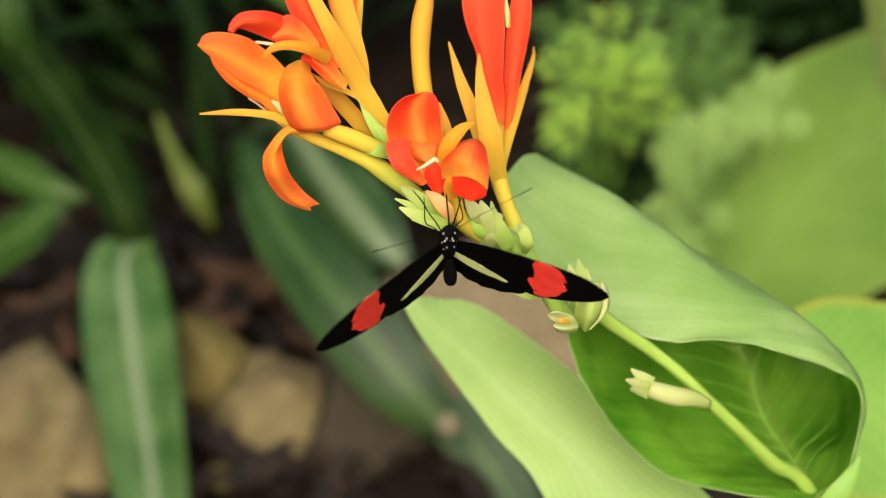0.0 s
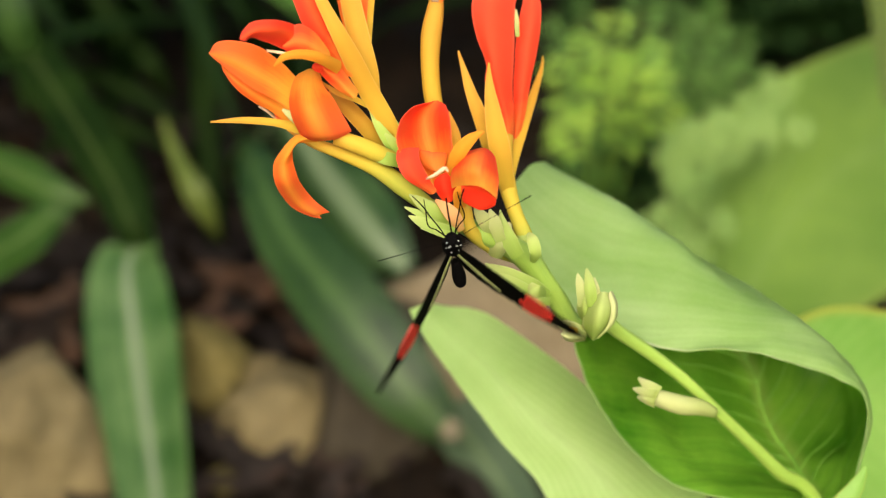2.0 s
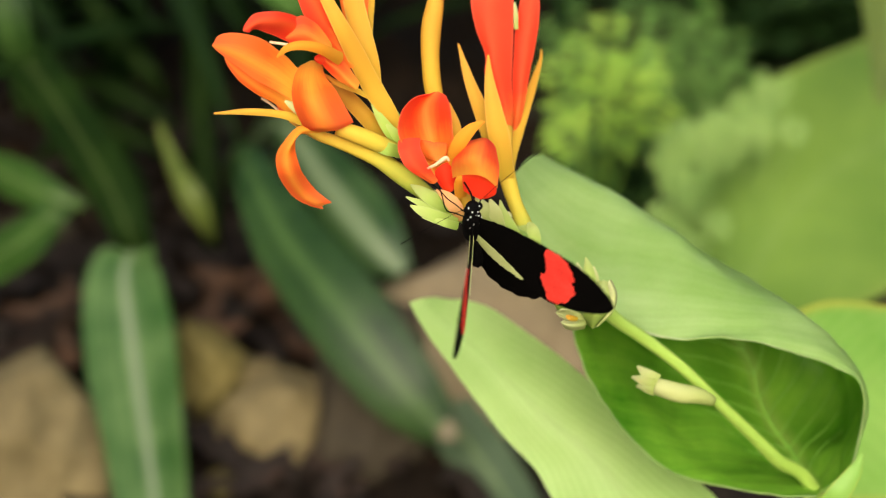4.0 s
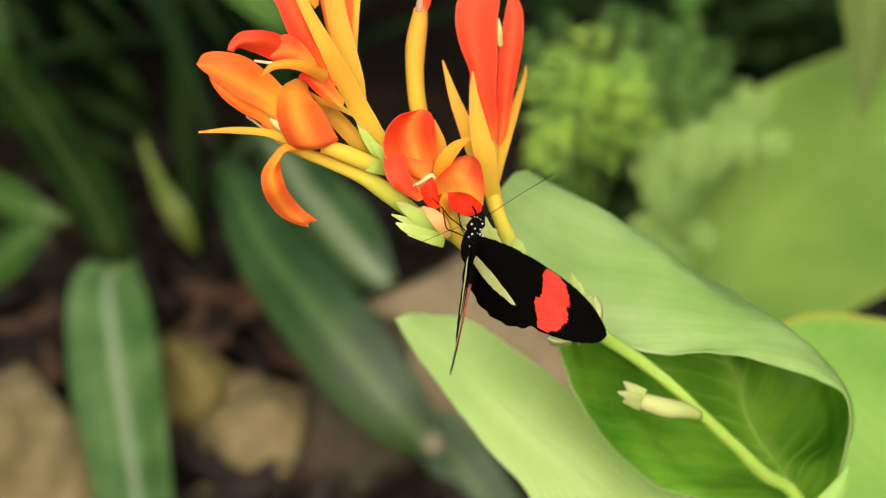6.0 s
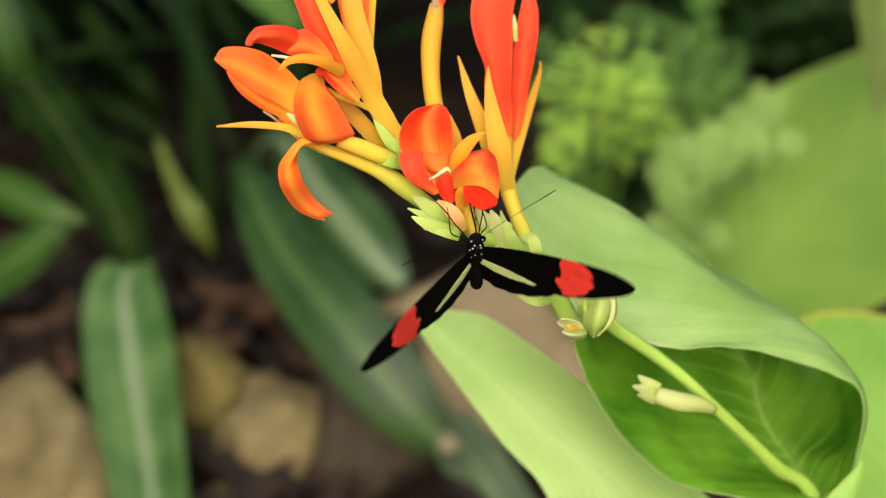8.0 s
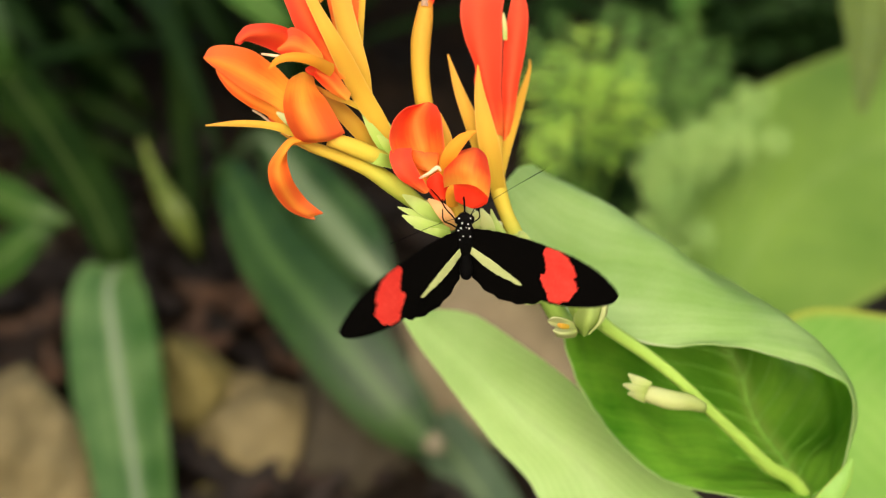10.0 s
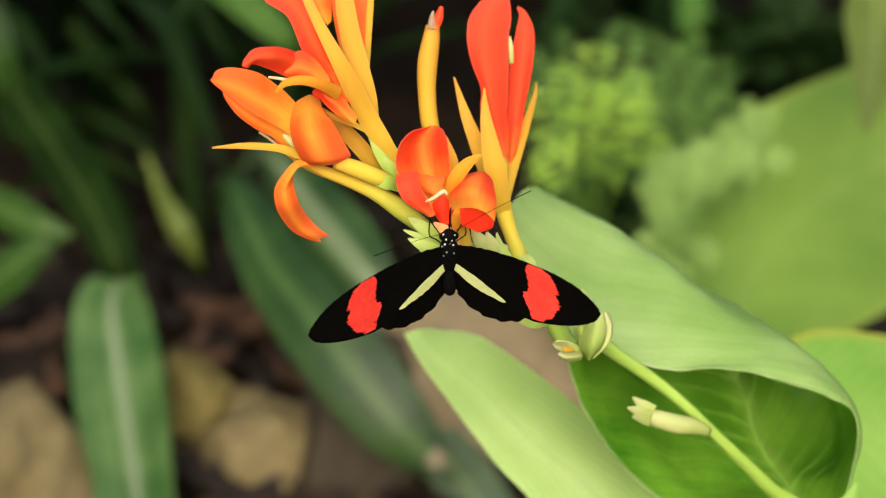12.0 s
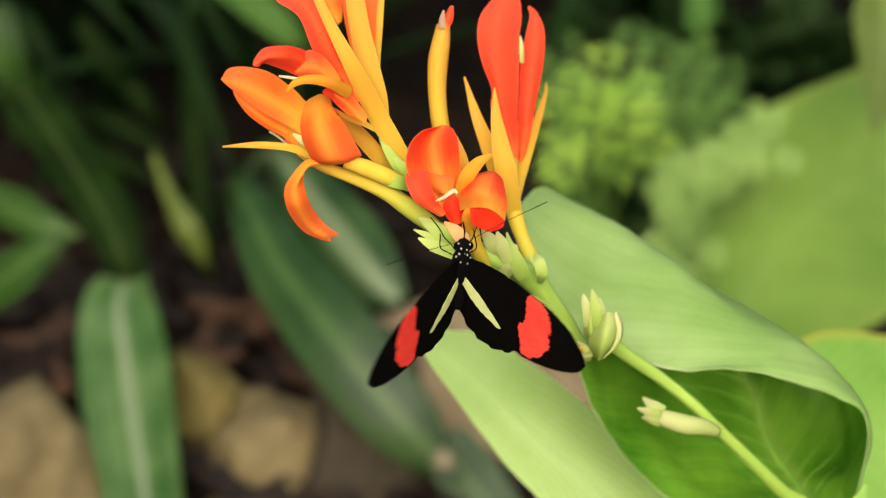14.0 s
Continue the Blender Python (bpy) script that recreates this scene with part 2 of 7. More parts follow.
M_TAN = rough_material("tan_stone", [(0.2, (0.09, 0.070, 0.038)), (0.5, (0.20, 0.158, 0.092)), (0.8, (0.32, 0.255, 0.155))], 14.0)
M_MOSSY = rough_material("mossy_stone", [(0.2, (0.045, 0.038, 0.011)), (0.5, (0.115, 0.095, 0.026)), (0.8, (0.20, 0.16, 0.055))], 16.0)
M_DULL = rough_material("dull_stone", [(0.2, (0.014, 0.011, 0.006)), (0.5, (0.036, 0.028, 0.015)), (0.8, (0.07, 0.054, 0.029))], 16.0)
# soil brown taken very dark to hold the deep shade under the plants
M_SOIL = rough_material("soil", [(0.25, (0.003, 0.0022, 0.0014)), (0.5, (0.009, 0.006, 0.0035)), (0.8, (0.03, 0.017, 0.009))], 20.0, 0.95, 0.9, 0.012, 0.1)
M_LITTER = rough_material("dead_leaf", [(0.3, (0.005, 0.0035, 0.0022)), (0.58, (0.015, 0.009, 0.005)), (0.85, (0.085, 0.040, 0.020))], 12.0, 0.75)
M_RUST = rough_material("rusty_leaf", [(0.2, (0.014, 0.008, 0.004)), (0.5, (0.045, 0.022, 0.010)), (0.8, (0.12, 0.055, 0.024))], 40.0, 0.7)
M_DRY = rough_material("dry_tip", [(0.2, (0.12, 0.10, 0.06)), (0.8, (0.21, 0.18, 0.115))], 60.0, 0.7)
M_HUSK = rough_material("papery_husk", [(0.2, (0.30, 0.17, 0.10)), (0.8, (0.46, 0.30, 0.19))], 200.0, 0.7)
M_BLACK = rough_material("wing_black", [(0.2, (0.0010, 0.0009, 0.0008)), (0.8, (0.0030, 0.0025, 0.002))], 300.0, 0.9, 0.3, 0.0003, 0.03)
M_FUR = rough_material("body_black", [(0.2, (0.0010, 0.0010, 0.0010)), (0.8, (0.004, 0.0036, 0.0034))], 900.0, 0.8, 0.8, 0.0004, 0.04)
M_BAND = rough_material("wing_red", [(0.2, (0.62, 0.022, 0.016)), (0.5, (0.88, 0.05, 0.035)), (0.8, (0.98, 0.10, 0.07))], 260.0, 0.75, 0.4, 0.0004, 0.15)
M_PINK = rough_material("wing_pink", [(0.2, (0.42, 0.16, 0.12)), (0.8, (0.6, 0.28, 0.22))], 400.0, 0.75, 0.3, 0.0003, 0.15)
M_BAR = rough_material("wing_cream", [(0.2, (0.46, 0.52, 0.19)), (0.8, (0.62, 0.66, 0.30))], 400.0, 0.75, 0.3, 0.0003, 0.15)
M_DOT = rough_material("white_scales", [(0.2, (0.7, 0.7, 0.66)), (0.8, (0.85, 0.85, 0.8))], 900.0, 0.7)


# ---- building helpers ----
FACE = np.array((0.0, -0.84, 0.54))


def spline(pts, count):
    """A smooth curve through pts (rows of any length), evenly in count steps."""
    p = np.array(pts, float)
    if len(p) == 2:
        return p[0] + (p[1] - p[0]) * np.linspace(0, 1, count)[:, None]
    p = np.vstack([2 * p[0] - p[1], p, 2 * p[-1] - p[-2]])
    out = []
    for x in np.linspace(0, len(p) - 3 - 1e-9, count):
        i = int(x)
        s = x - i
        a, b, c, d = p[i:i + 4]
        out.append(0.5 * (2 * b + (c - a) * s + (2 * a - 5 * b + 4 * c - d) * s * s + (3 * b - a - 3 * c + d) * s ** 3))
    return np.array(out)


def linked(name, verts, faces, mats, parent=None, uvs=None, slots=None, label="", rim=0):
    """One mesh object from world places, under its parent if it has one."""
    verts = np.asarray(verts, float)
    if parent is not None:
        top = parent.parent or parent
        verts = verts - np.array(top.location)
    me = bpy.data.meshes.new(name)
    me.from_pydata(verts.tolist(), [], faces)
    for m in (mats if isinstance(mats, (list, tuple)) else [mats]):
        me.materials.append(m)
    if uvs is not None:
        lay = me.uv_layers.new(name="UVMap")
        idx = np.zeros(len(me.loops), np.int32)
        me.loops.foreach_get("vertex_index", idx)
        lay.data.foreach_set("uv", np.asarray(uvs, np.float32)[idx].ravel())
    if slots is not None:
        me.polygons.foreach_set("material_index", np.asarray(slots, np.int32))
    me.polygons.foreach_set("use_smooth", [i < len(faces) - rim for i in range(len(faces))])
    me.update()
    ob = new(name, me)
    if parent is not None:
        ob.parent = parent
    if label:
        tagged(ob, label)
    return ob


def skin_data(g, thick):
    """A thin closed skin over a grid of places g[along][across]: front, back and rim."""
    nv, nu = g.shape[:2]
    dv, du = np.gradient(g, axis=0), np.gradient(g, axis=1)
    nr = np.cross(du, dv)
    ln = np.linalg.norm(nr, axis=2, keepdims=True)
    nr = nr / np.maximum(ln, 1e-12)
    verts = np.vstack([(g + nr * thick / 2).reshape(-1, 3), (g - nr * thick / 2).reshape(-1, 3)])
    uu, vv = np.meshgrid(np.linspace(0, 1, nu), np.linspace(0, 1, nv))
    uv = np.stack([uu.ravel(), vv.ravel()], 1)
    uv = np.vstack([uv, uv])
    k, faces, slots = nu * nv, [], []
    for i in range(nv - 1):
        for j in range(nu - 1):
            a = i * nu + j
            faces.append((a, a + 1, a + nu + 1, a + nu))
            slots.append(0)
            faces.append((k + a, k + a + nu, k + a + nu + 1, k + a + 1))
            slots.append(1)
    rim = [j for j in range(nu)] + [i * nu + nu - 1 for i in range(1, nv)] + [(nv - 1) * nu + j for j in range(nu - 2, -1, -1)] + [i * nu for i in range(nv - 2, 0, -1)]
    # the edge has corners of its own, so that the blade shades evenly right up to it
    m, e = len(rim), 2 * k
    verts = np.vstack([verts, verts[rim], verts[[k + a for a in rim]]])
    uv = np.vstack([uv, uv[rim], uv[rim]])
    for i in range(m):
        j = (i + 1) % m
        faces.append((e + i, e + m + i, e + m + j, e + j))
        slots.append(0)
    return verts, faces, uv, slots


def loft(name, rails, mats, parent, thick=0.0004, nv=36, nu=16, label="", ripple=0.0, seed=0, flat=0.0, ends=(0.0, 0.0)):
    """A thin sheet through several rails that run along it; flat eases its swelling, ends rounds its corners."""
    r = np.array([spline(a, nv) for a in rails])
    for k in range(1, len(r) - 1):
        x = k / (len(r) - 1)
        swell = (r[k] - (r[0] * (1 - x) + r[-1] * x)) @ FACE
        r[k] -= flat * swell[:, None] * FACE
    g = np.array([spline(r[:, i], nu) for i in range(nv)])
    for i, v in enumerate(np.linspace(0, 1, nv)):
        for far, part_ in ((v, ends[1]), (1 - v, ends[0])):
            over = (far - 1 + part_) / part_ if part_ else 0
            if over > 0:
                k = math.sqrt(max(1 - over * over, 0.03))
                u = (0.5 + (np.linspace(0, 1, nu) - 0.5) * k) * (nu - 1)
                lo = np.minimum(u.astype(int), nu - 2)
                g[i] = g[i][lo] + (g[i][lo + 1] - g[i][lo]) * (u - lo)[:, None]
    if ripple:
        for i in range(nv):
            for j in range(nu):
                q = Vector(g[i, j]) * 60 + Vector((seed, 0, 0))
                g[i, j] += np.array(noise.noise_vector(q)) * ripple + np.array(noise.noise_vector(q * 3.7)) * ripple * 0.22
    v, f, uv, sl = skin_data(g, thick)
    two = isinstance(mats, (list, tuple))
    return linked(name, v, f, mats, parent, uv, sl if two else None, label, 2 * (nu + nv) - 4)




def blade(name, spine, mats, parent, bulge=0.15, face=None, thick=0.00022, nv=22, nu=9, label="", ripple=0.0, fold=0.0, lean=0.0):
    """A petal or strap leaf: spine rows are place and full width. bulge curves it across, fold sinks the midline."""
    s = spline(spine, nv)
    c, w = s[:, :3], np.maximum(s[:, 3], 0.0003)
    t = np.gradient(c, axis=0)
    t /= np.maximum(np.linalg.norm(t, axis=1, keepdims=True), 1e-9)
    fc = np.array(FACE if face is None else face, float)
    fc /= np.linalg.norm(fc)
    g = np.zeros((nv, nu, 3))
    for i in range(nv):
        side = np.cross(t[i], fc)
        side /= max(np.linalg.norm(side), 1e-9)
        nr = np.cross(side, t[i])
        side, nr = side * math.cos(lean) + nr * math.sin(lean), nr * math.cos(lean) - side * math.sin(lean)
        for j, x in enumerate(np.linspace(-1, 1, nu)):
            lift = bulge * (1 - x * x) * w[i] - fold * (1 - abs(x)) * w[i]
            g[i, j] = c[i] + side * x * w[i] / 2 + nr * lift
            if ripple:
                g[i, j] += np.array(noise.noise_vector(Vector(c[i] * 90 + side * x * w[i] * 60))) * ripple * abs(x)
    v, f, uv, sl = skin_data(g, thick)
    two = isinstance(mats, (list, tuple))
    return linked(name, v, f, mats, parent, uv, sl if two else None, label, 2 * (nu + nv) - 4)


def tube(name, spine, mat, parent, nv=20, nu=12, label="", squash=1.0):
    """A round stalk: rows are place and thickness."""
    s = spline(spine, nv)
    c, w = s[:, :3], np.maximum(s[:, 3], 0.0001) / 2
    t = np.gradient(c, axis=0)
    t /= np.maximum(np.linalg.norm(t, axis=1, keepdims=True), 1e-9)
    verts, uv = [], []
    ref = np.array((0.3, 0.5, 0.81))
    for i in range(nv):
        a = np.cross(t[i], ref)
        a /= max(np.linalg.norm(a), 1e-9)
        b = np.cross(t[i], a)
        for j in range(nu):
            q = 2 * math.pi * j / nu
            verts.append(c[i] + w[i] * (a * math.cos(q) + b * math.sin(q) * squash))
            uv.append((j / nu, i / (nv - 1)))
    faces = [(i * nu + j, i * nu + (j + 1) % nu, (i + 1) * nu + (j + 1) % nu, (i + 1) * nu + j) for i in range(nv - 1) for j in range(nu)]
    faces += [tuple(reversed(range(nu))), tuple((nv - 1) * nu + j for j in range(nu))]
    return linked(name, verts, faces, mat, parent, uv, None, label)


def thing(name, at, label, category, group="", kind=""):
    ob = new(name)
    ob.empty_display_size = 0.02
    ob.location = at
    return tagged(ob, label, category, group, kind)


# ---- ground ----
def make_ground():
    n = 120
    xs = np.concatenate([[-60, -15, -5], np.linspace(-2.2, 2.2, n), [5, 15, 60]])
    ys = np.concatenate([[-60, -15, -5], np.linspace(-1.2, 3.2, n), [6, 15, 80]])
    v = []
    for y in ys:
        for x in xs:
            z = 0.05 * noise.fractal(Vector((x * 3, y * 3, 0)), 1.0, 2.0, 4) + 0.012 * noise.noise(Vector((x * 30, y * 30, 2)))
            v.append((x, y, z if abs(x) < 2.3 and -1.3 < y < 3.3 else 0))
    m = len(xs)
    f = [(i * m + j, i * m + j + 1, (i + 1) * m + j + 1, (i + 1) * m + j) for i in range(len(ys) - 1) for j in range(m - 1)]
    tagged(linked("ground", v, f, M_SOIL), "garden soil darkened for deep shade, strewn with dead leaves", "ground", kind="structure")


make_ground()


def make_rock(at, size, turn, mat, seed, label):
    """A weathered boulder: a squashed ball cut by a few flat breaks, with hollows."""
    bm = bmesh.new()
    bmesh.ops.create_icosphere(bm, subdivisions=5, radius=1.0)
    m = Matrix.LocRotScale(None, Euler([radians(a) for a in turn]), None)
    rng = random.Random(seed)
    cuts = [(Vector((rng.gauss(0, 1), rng.gauss(0, 1), rng.gauss(0, 0.8))).normalized(), rng.uniform(0.68, 0.92)) for _ in range(11)]
    for w in bm.verts:
        p = w.co.copy()
        for nrm, far in cuts:
            over = p.dot(nrm) - far
            if over > 0:
                p -= nrm * over * 0.75
        q = 1 + 0.14 * noise.noise(p * 1.3 + Vector((seed, 0, 0))) + 0.06 * noise.noise(p * 3.4 + Vector((0, seed, 0))) + 0.02 * noise.noise(p * 9) + 0.008 * noise.noise(p * 24)
        w.co = m @ Vector((p.x * size[0], p.y * size[1], p.z * size[2])) * q * 1.12
    me = bpy.data.meshes.new("rock")
    bm.to_mesh(me)
    bm.free()
    me.materials.append(mat)
    me.polygons.foreach_set("use_smooth", [True] * len(me.polygons))
    ob = new("rock", me)
    ob.location = at
    tagged(ob, label, "rock", "border stones")


make_rock((-0.3056, 0.5764, 0.0110), (0.068, 0.07, 0.085), (0, 0, 20), M_STONE, 3, "large flat tan boulder on dark soil")
make_rock((-0.1896, 0.6786, 0.0221), (0.031, 0.038, 0.044), (0, 12, 30), M_MOSSY, 8, "mossy olive stone standing in dark soil")
make_rock((-0.1184, 0.6198, 0.0046), (0.060, 0.050, 0.050), (10, 20, 40), M_STONE, 12, "rounded brown stone on the soil")
make_rock((-0.1522, 0.6802, 0.0060), (0.035, 0.032, 0.028), (0, 0, 10), M_STONE, 17, "small brown stone behind a larger one")
make_rock((-0.1565, 0.5552, 0.0151), (0.018, 0.015, 0.015), (0, 0, 50), M_MOSSY, 21, "small ochre pebble in dark soil")
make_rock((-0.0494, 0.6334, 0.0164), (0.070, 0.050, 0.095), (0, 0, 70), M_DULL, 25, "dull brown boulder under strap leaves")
make_rock((0.0334, 0.6881, 0.0369), (0.118, 0.09, 0.095), (0, 10, 15), M_TAN, 29, "broad pale tan boulder behind the canna")
# the dark stone colour stands in for shade on this one
make_rock((-0.3919, 0.9343, -0.0426), (0.06, 0.05, 0.045), (0, 0, 0), M_DULL, 33, "olive stone, its colour dimmed for shade")


def make_litter():
    rng = random.Random(4)
    v, f = [], []
    for _ in range(1000):
        x, y = rng.uniform(-0.75, 0.5), rng.uniform(0.3, 1.15)
        s, a = rng.uniform(0.010, 0.032), rng.uniform(0, 6.28)
        z = 0.05 * noise.fractal(Vector((x * 3, y * 3, 0)), 1.0, 2.0, 4) + 0.012
        k = len(v)
        for i, (p, q, h) in enumerate(((-1, 0, 0.3), (-0.4, -0.4, 0.05), (0.4, -0.38, 0), (1, 0, 0.4), (0.4, 0.4, 0.25), (-0.4, 0.38, 0.1))):
            v.append((x + s * (p * math.cos(a) - q * math.sin(a)), y + s * (p * math.sin(a) + q * math.cos(a)), z + s * h * rng.uniform(0.3, 1.4)))
        f += [(k, k + 1, k + 5), (k + 1, k + 2, k + 4, k + 5), (k + 2, k + 3, k + 4)]
    tagged(linked("leaf_litter", v, f, M_LITTER), "scattered brown dead leaves on the soil", "leaf litter", kind="stuff")


make_litter()


def rusty_leaves(at, seed):
    """A few curled dead leaves lying together."""
    rng = random.Random(seed)
    ob = thing("dead_leaves", at, "rust-brown curled dead leaves lying on dark soil", "dead leaves", "heaps of dead leaves")
    for _ in range(9):
        x, y, a = at[0] + rng.gauss(0, 0.026), at[1] + rng.gauss(0, 0.03), rng.uniform(0, 6.28)
        z = 0.05 * noise.fractal(Vector((x * 3, y * 3, 0)), 1.0, 2.0, 4) + 0.016
        dx, dy, ln = math.cos(a), math.sin(a), rng.uniform(0.018, 0.032)
        blade("leaf", [(x - dx * ln, y - dy * ln, z + rng.uniform(0, 0.012), 0.003), (x - dx * ln * 0.4, y - dy * ln * 0.4, z, ln * 0.7), (x + dx * ln * 0.4, y + dy * ln * 0.4, z + 0.002, ln * 0.6), (x + dx * ln, y + dy * ln, z + rng.uniform(0.004, 0.016), 0.002)],
              M_RUST, ob, bulge=-0.2, face=(rng.uniform(-0.3, 0.3), rng.uniform(-0.5, 0), 1), thick=0.0005, nv=10, nu=5)


for spot, sd in (((-0.315, 0.74, 0.0), 1), ((-0.10, 0.81, 0.0), 2), ((-0.15, 0.785, 0.0), 3)):
    rusty_leaves(spot, sd)

# ---- strap-leaved plants behind ----
def strap_plant(at, leaves, label, mat=M_STRAP):
    ob = thing("strap_leaf_plant", at, label, "plant", "strap-leaved border plants")
    for spine, b, fc, *own in leaves:
        blade("leaf", spine, own[0] if own else mat, ob, bulge=b, face=fc, thick=0.001, nv=30, nu=9, fold=0.0)
    return ob


long_plant = strap_plant((-0.1000, 0.7175, 0.0456), [
    ([(-0.2038, 0.9888, 0.0053, 0.00753), (-0.1796, 0.8737, 0.1036, 0.01448), (-0.1532, 0.7700, 0.1642, 0.02809), (-0.1174, 0.6797, 0.1532, 0.04960), (-0.0727, 0.6095, 0.1364, 0.05925), (-0.0326, 0.5657, 0.1054, 0.05428), (-0.0074, 0.5511, 0.0825, 0.03567), (0.0023, 0.5469, 0.0760, 0.01938), (0.0074, 0.5444, 0.0721, 0.00310)], 0.10, None),
    ([(-0.1916, 1.0004, 0.0048, 0.00758), (-0.1635, 0.9398, 0.0955, 0.01514), (-0.1306, 0.8552, 0.1488, 0.02996), (-0.0939, 0.7629, 0.1531, 0.05267), (-0.0559, 0.6882, 0.1479, 0.05420), (-0.0283, 0.6557, 0.1344, 0.01639)], 0.10, None, M_STRAP_SHEEN),
    ([(-0.1098, 0.8315, 0.0011, 0.00588), (-0.0544, 0.6941, 0.0461, 0.02194), (-0.0183, 0.6273, 0.0532, 0.03753), (0.0126, 0.5859, 0.0442, 0.04222), (0.0399, 0.5411, 0.0301, 0.04108), (0.0599, 0.4996, 0.0210, 0.03072), (0.0757, 0.4705, 0.0127, 0.00377)], 0.12, None, M_STRAP_GREY),
    ([(-0.1757, 0.8176, 0.3307, 0.02499), (-0.1443, 0.8051, 0.3113, 0.02666), (-0.1192, 0.7932, 0.2927, 0.02291), (-0.0999, 0.8009, 0.2678, 0.01271), (-0.0937, 0.9082, 0.1943, 0.00565), (-0.1050, 1.1668, 0.0418, 0.00347)], 0.1, None, M_STRAP_BACK),
], "dark green strap-leaved plant with arching glossy leaves")
blade("dry_tip", [(-0.0008, 0.5439, 0.0824, 0.01311), (0.0046, 0.5396, 0.0795, 0.01308), (0.0093, 0.5384, 0.0740, 0.00231)], M_DRY, long_plant, bulge=0.1, nv=10, nu=5, label="withered tan leaf tip")
strap_plant((-0.2441, 0.7272, 0.0052), [
    # this leaf and five below are dark by colour, standing in for shade
    ([(-0.4198, 1.0041, 0.2326, 0.02984), (-0.3688, 0.9324, 0.1950, 0.04055), (-0.3106, 0.8449, 0.1698, 0.04240), (-0.2607, 0.7605, 0.1495, 0.03687), (-0.2366, 0.7320, 0.1052, 0.02194), (-0.2457, 0.8549, 0.0003, 0.00796)], 0.1, None, M_STRAP_SHADED),
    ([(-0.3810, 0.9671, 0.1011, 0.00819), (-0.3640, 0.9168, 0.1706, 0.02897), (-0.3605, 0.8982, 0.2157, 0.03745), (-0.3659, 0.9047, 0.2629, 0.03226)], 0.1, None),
    ([(-0.3807, 1.0681, 0.0732, 0.00878), (-0.3385, 1.0385, 0.1011, 0.01602), (-0.2918, 1.0113, 0.0958, 0.02107), (-0.2496, 0.9971, 0.0736, 0.00421)], 0.1, None, M_STRAP_SHADED),
    ([(-0.3972, 1.0266, 0.0085, 0.00768), (-0.3540, 1.0384, 0.0640, 0.01407), (-0.3065, 1.0134, 0.0620, 0.01816), (-0.2585, 1.0004, 0.0418, 0.00427)], 0.1, None, M_STRAP_SHADED),
    ([(-0.3478, 1.1215, 0.1562, 0.01646), (-0.3161, 1.0823, 0.1323, 0.02382), (-0.2798, 1.0437, 0.1092, 0.01922), (-0.2655, 1.0622, 0.0639, 0.00549)], 0.1, None, M_STRAP_SHADED),
    ([(-0.2489, 1.1774, 0.1507, 0.02268), (-0.2291, 1.0375, 0.1180, 0.02333), (-0.2161, 0.9505, 0.0752, 0.02253), (-0.2079, 0.8975, 0.0297, 0.01817), (-0.2089, 0.8979, -0.0066, 0.00717)], 0.1, None, M_STRAP_SHADED),
    ([(-0.3424, 1.1222, 0.0649, 0.00567), (-0.3119, 1.0090, 0.0553, 0.01816), (-0.2825, 0.9456, 0.0306, 0.02077), (-0.2711, 0.9204, -0.0087, 0.00727)], 0.1, None, M_STRAP_SHADED),
    ([(-0.2692, 0.9175, 0.0053, 0.00722), (-0.2515, 0.8246, 0.0642, 0.01426), (-0.2388, 0.7344, 0.1088, 0.02633), (-0.2414, 0.6891, 0.1124, 0.05600), (-0.2278, 0.6269, 0.0896, 0.06800), (-0.2100, 0.5586, 0.0665, 0.05898), (-0.1929, 0.4929, 0.0476, 0.04822), (-0.1825, 0.4546, 0.0434, 0.03292)], -0.12, None, M_SHEEN_STRIPE),
    ([(-0.5129, 0.9888, 0.0053, 0.00753), (-0.4316, 0.8724, 0.1016, 0.01352), (-0.3859, 0.8137, 0.1398, 0.01829), (-0.3409, 0.7803, 0.1432, 0.03123), (-0.3046, 0.7546, 0.1402, 0.02458), (-0.2783, 0.7510, 0.1347, 0.00439)], 0.1, None, M_STRAP_LEAFY),
    ([(-0.4745, 0.8589, 0.0066, 0.00696), (-0.3989, 0.7368, 0.0756, 0.02231), (-0.3550, 0.6808, 0.1179, 0.03365), (-0.3254, 0.7175, 0.1195, 0.03453), (-0.3046, 0.7463, 0.1273, 0.02194), (-0.2826, 0.7534, 0.1384, 0.00439)], 0.1, None, M_STRAP_LEAFY),
], "dark green strap-leaved plant with drooping leaves, pale-striped with painted sheen")
strap_plant((-0.1995, 0.8612, 0.0287), [
    ([(-0.2396, 0.8742, 0.1414, 0.00380), (-0.2219, 0.8375, 0.1212, 0.01217), (-0.2039, 0.8124, 0.1007, 0.02044), (-0.1930, 0.8215, 0.0594, 0.00571), (-0.1993, 0.8936, 0.0052, 0.00407)], 0.1, None),
], "single pale yellowish strap leaf in the shade", M_STRAP_PALE)


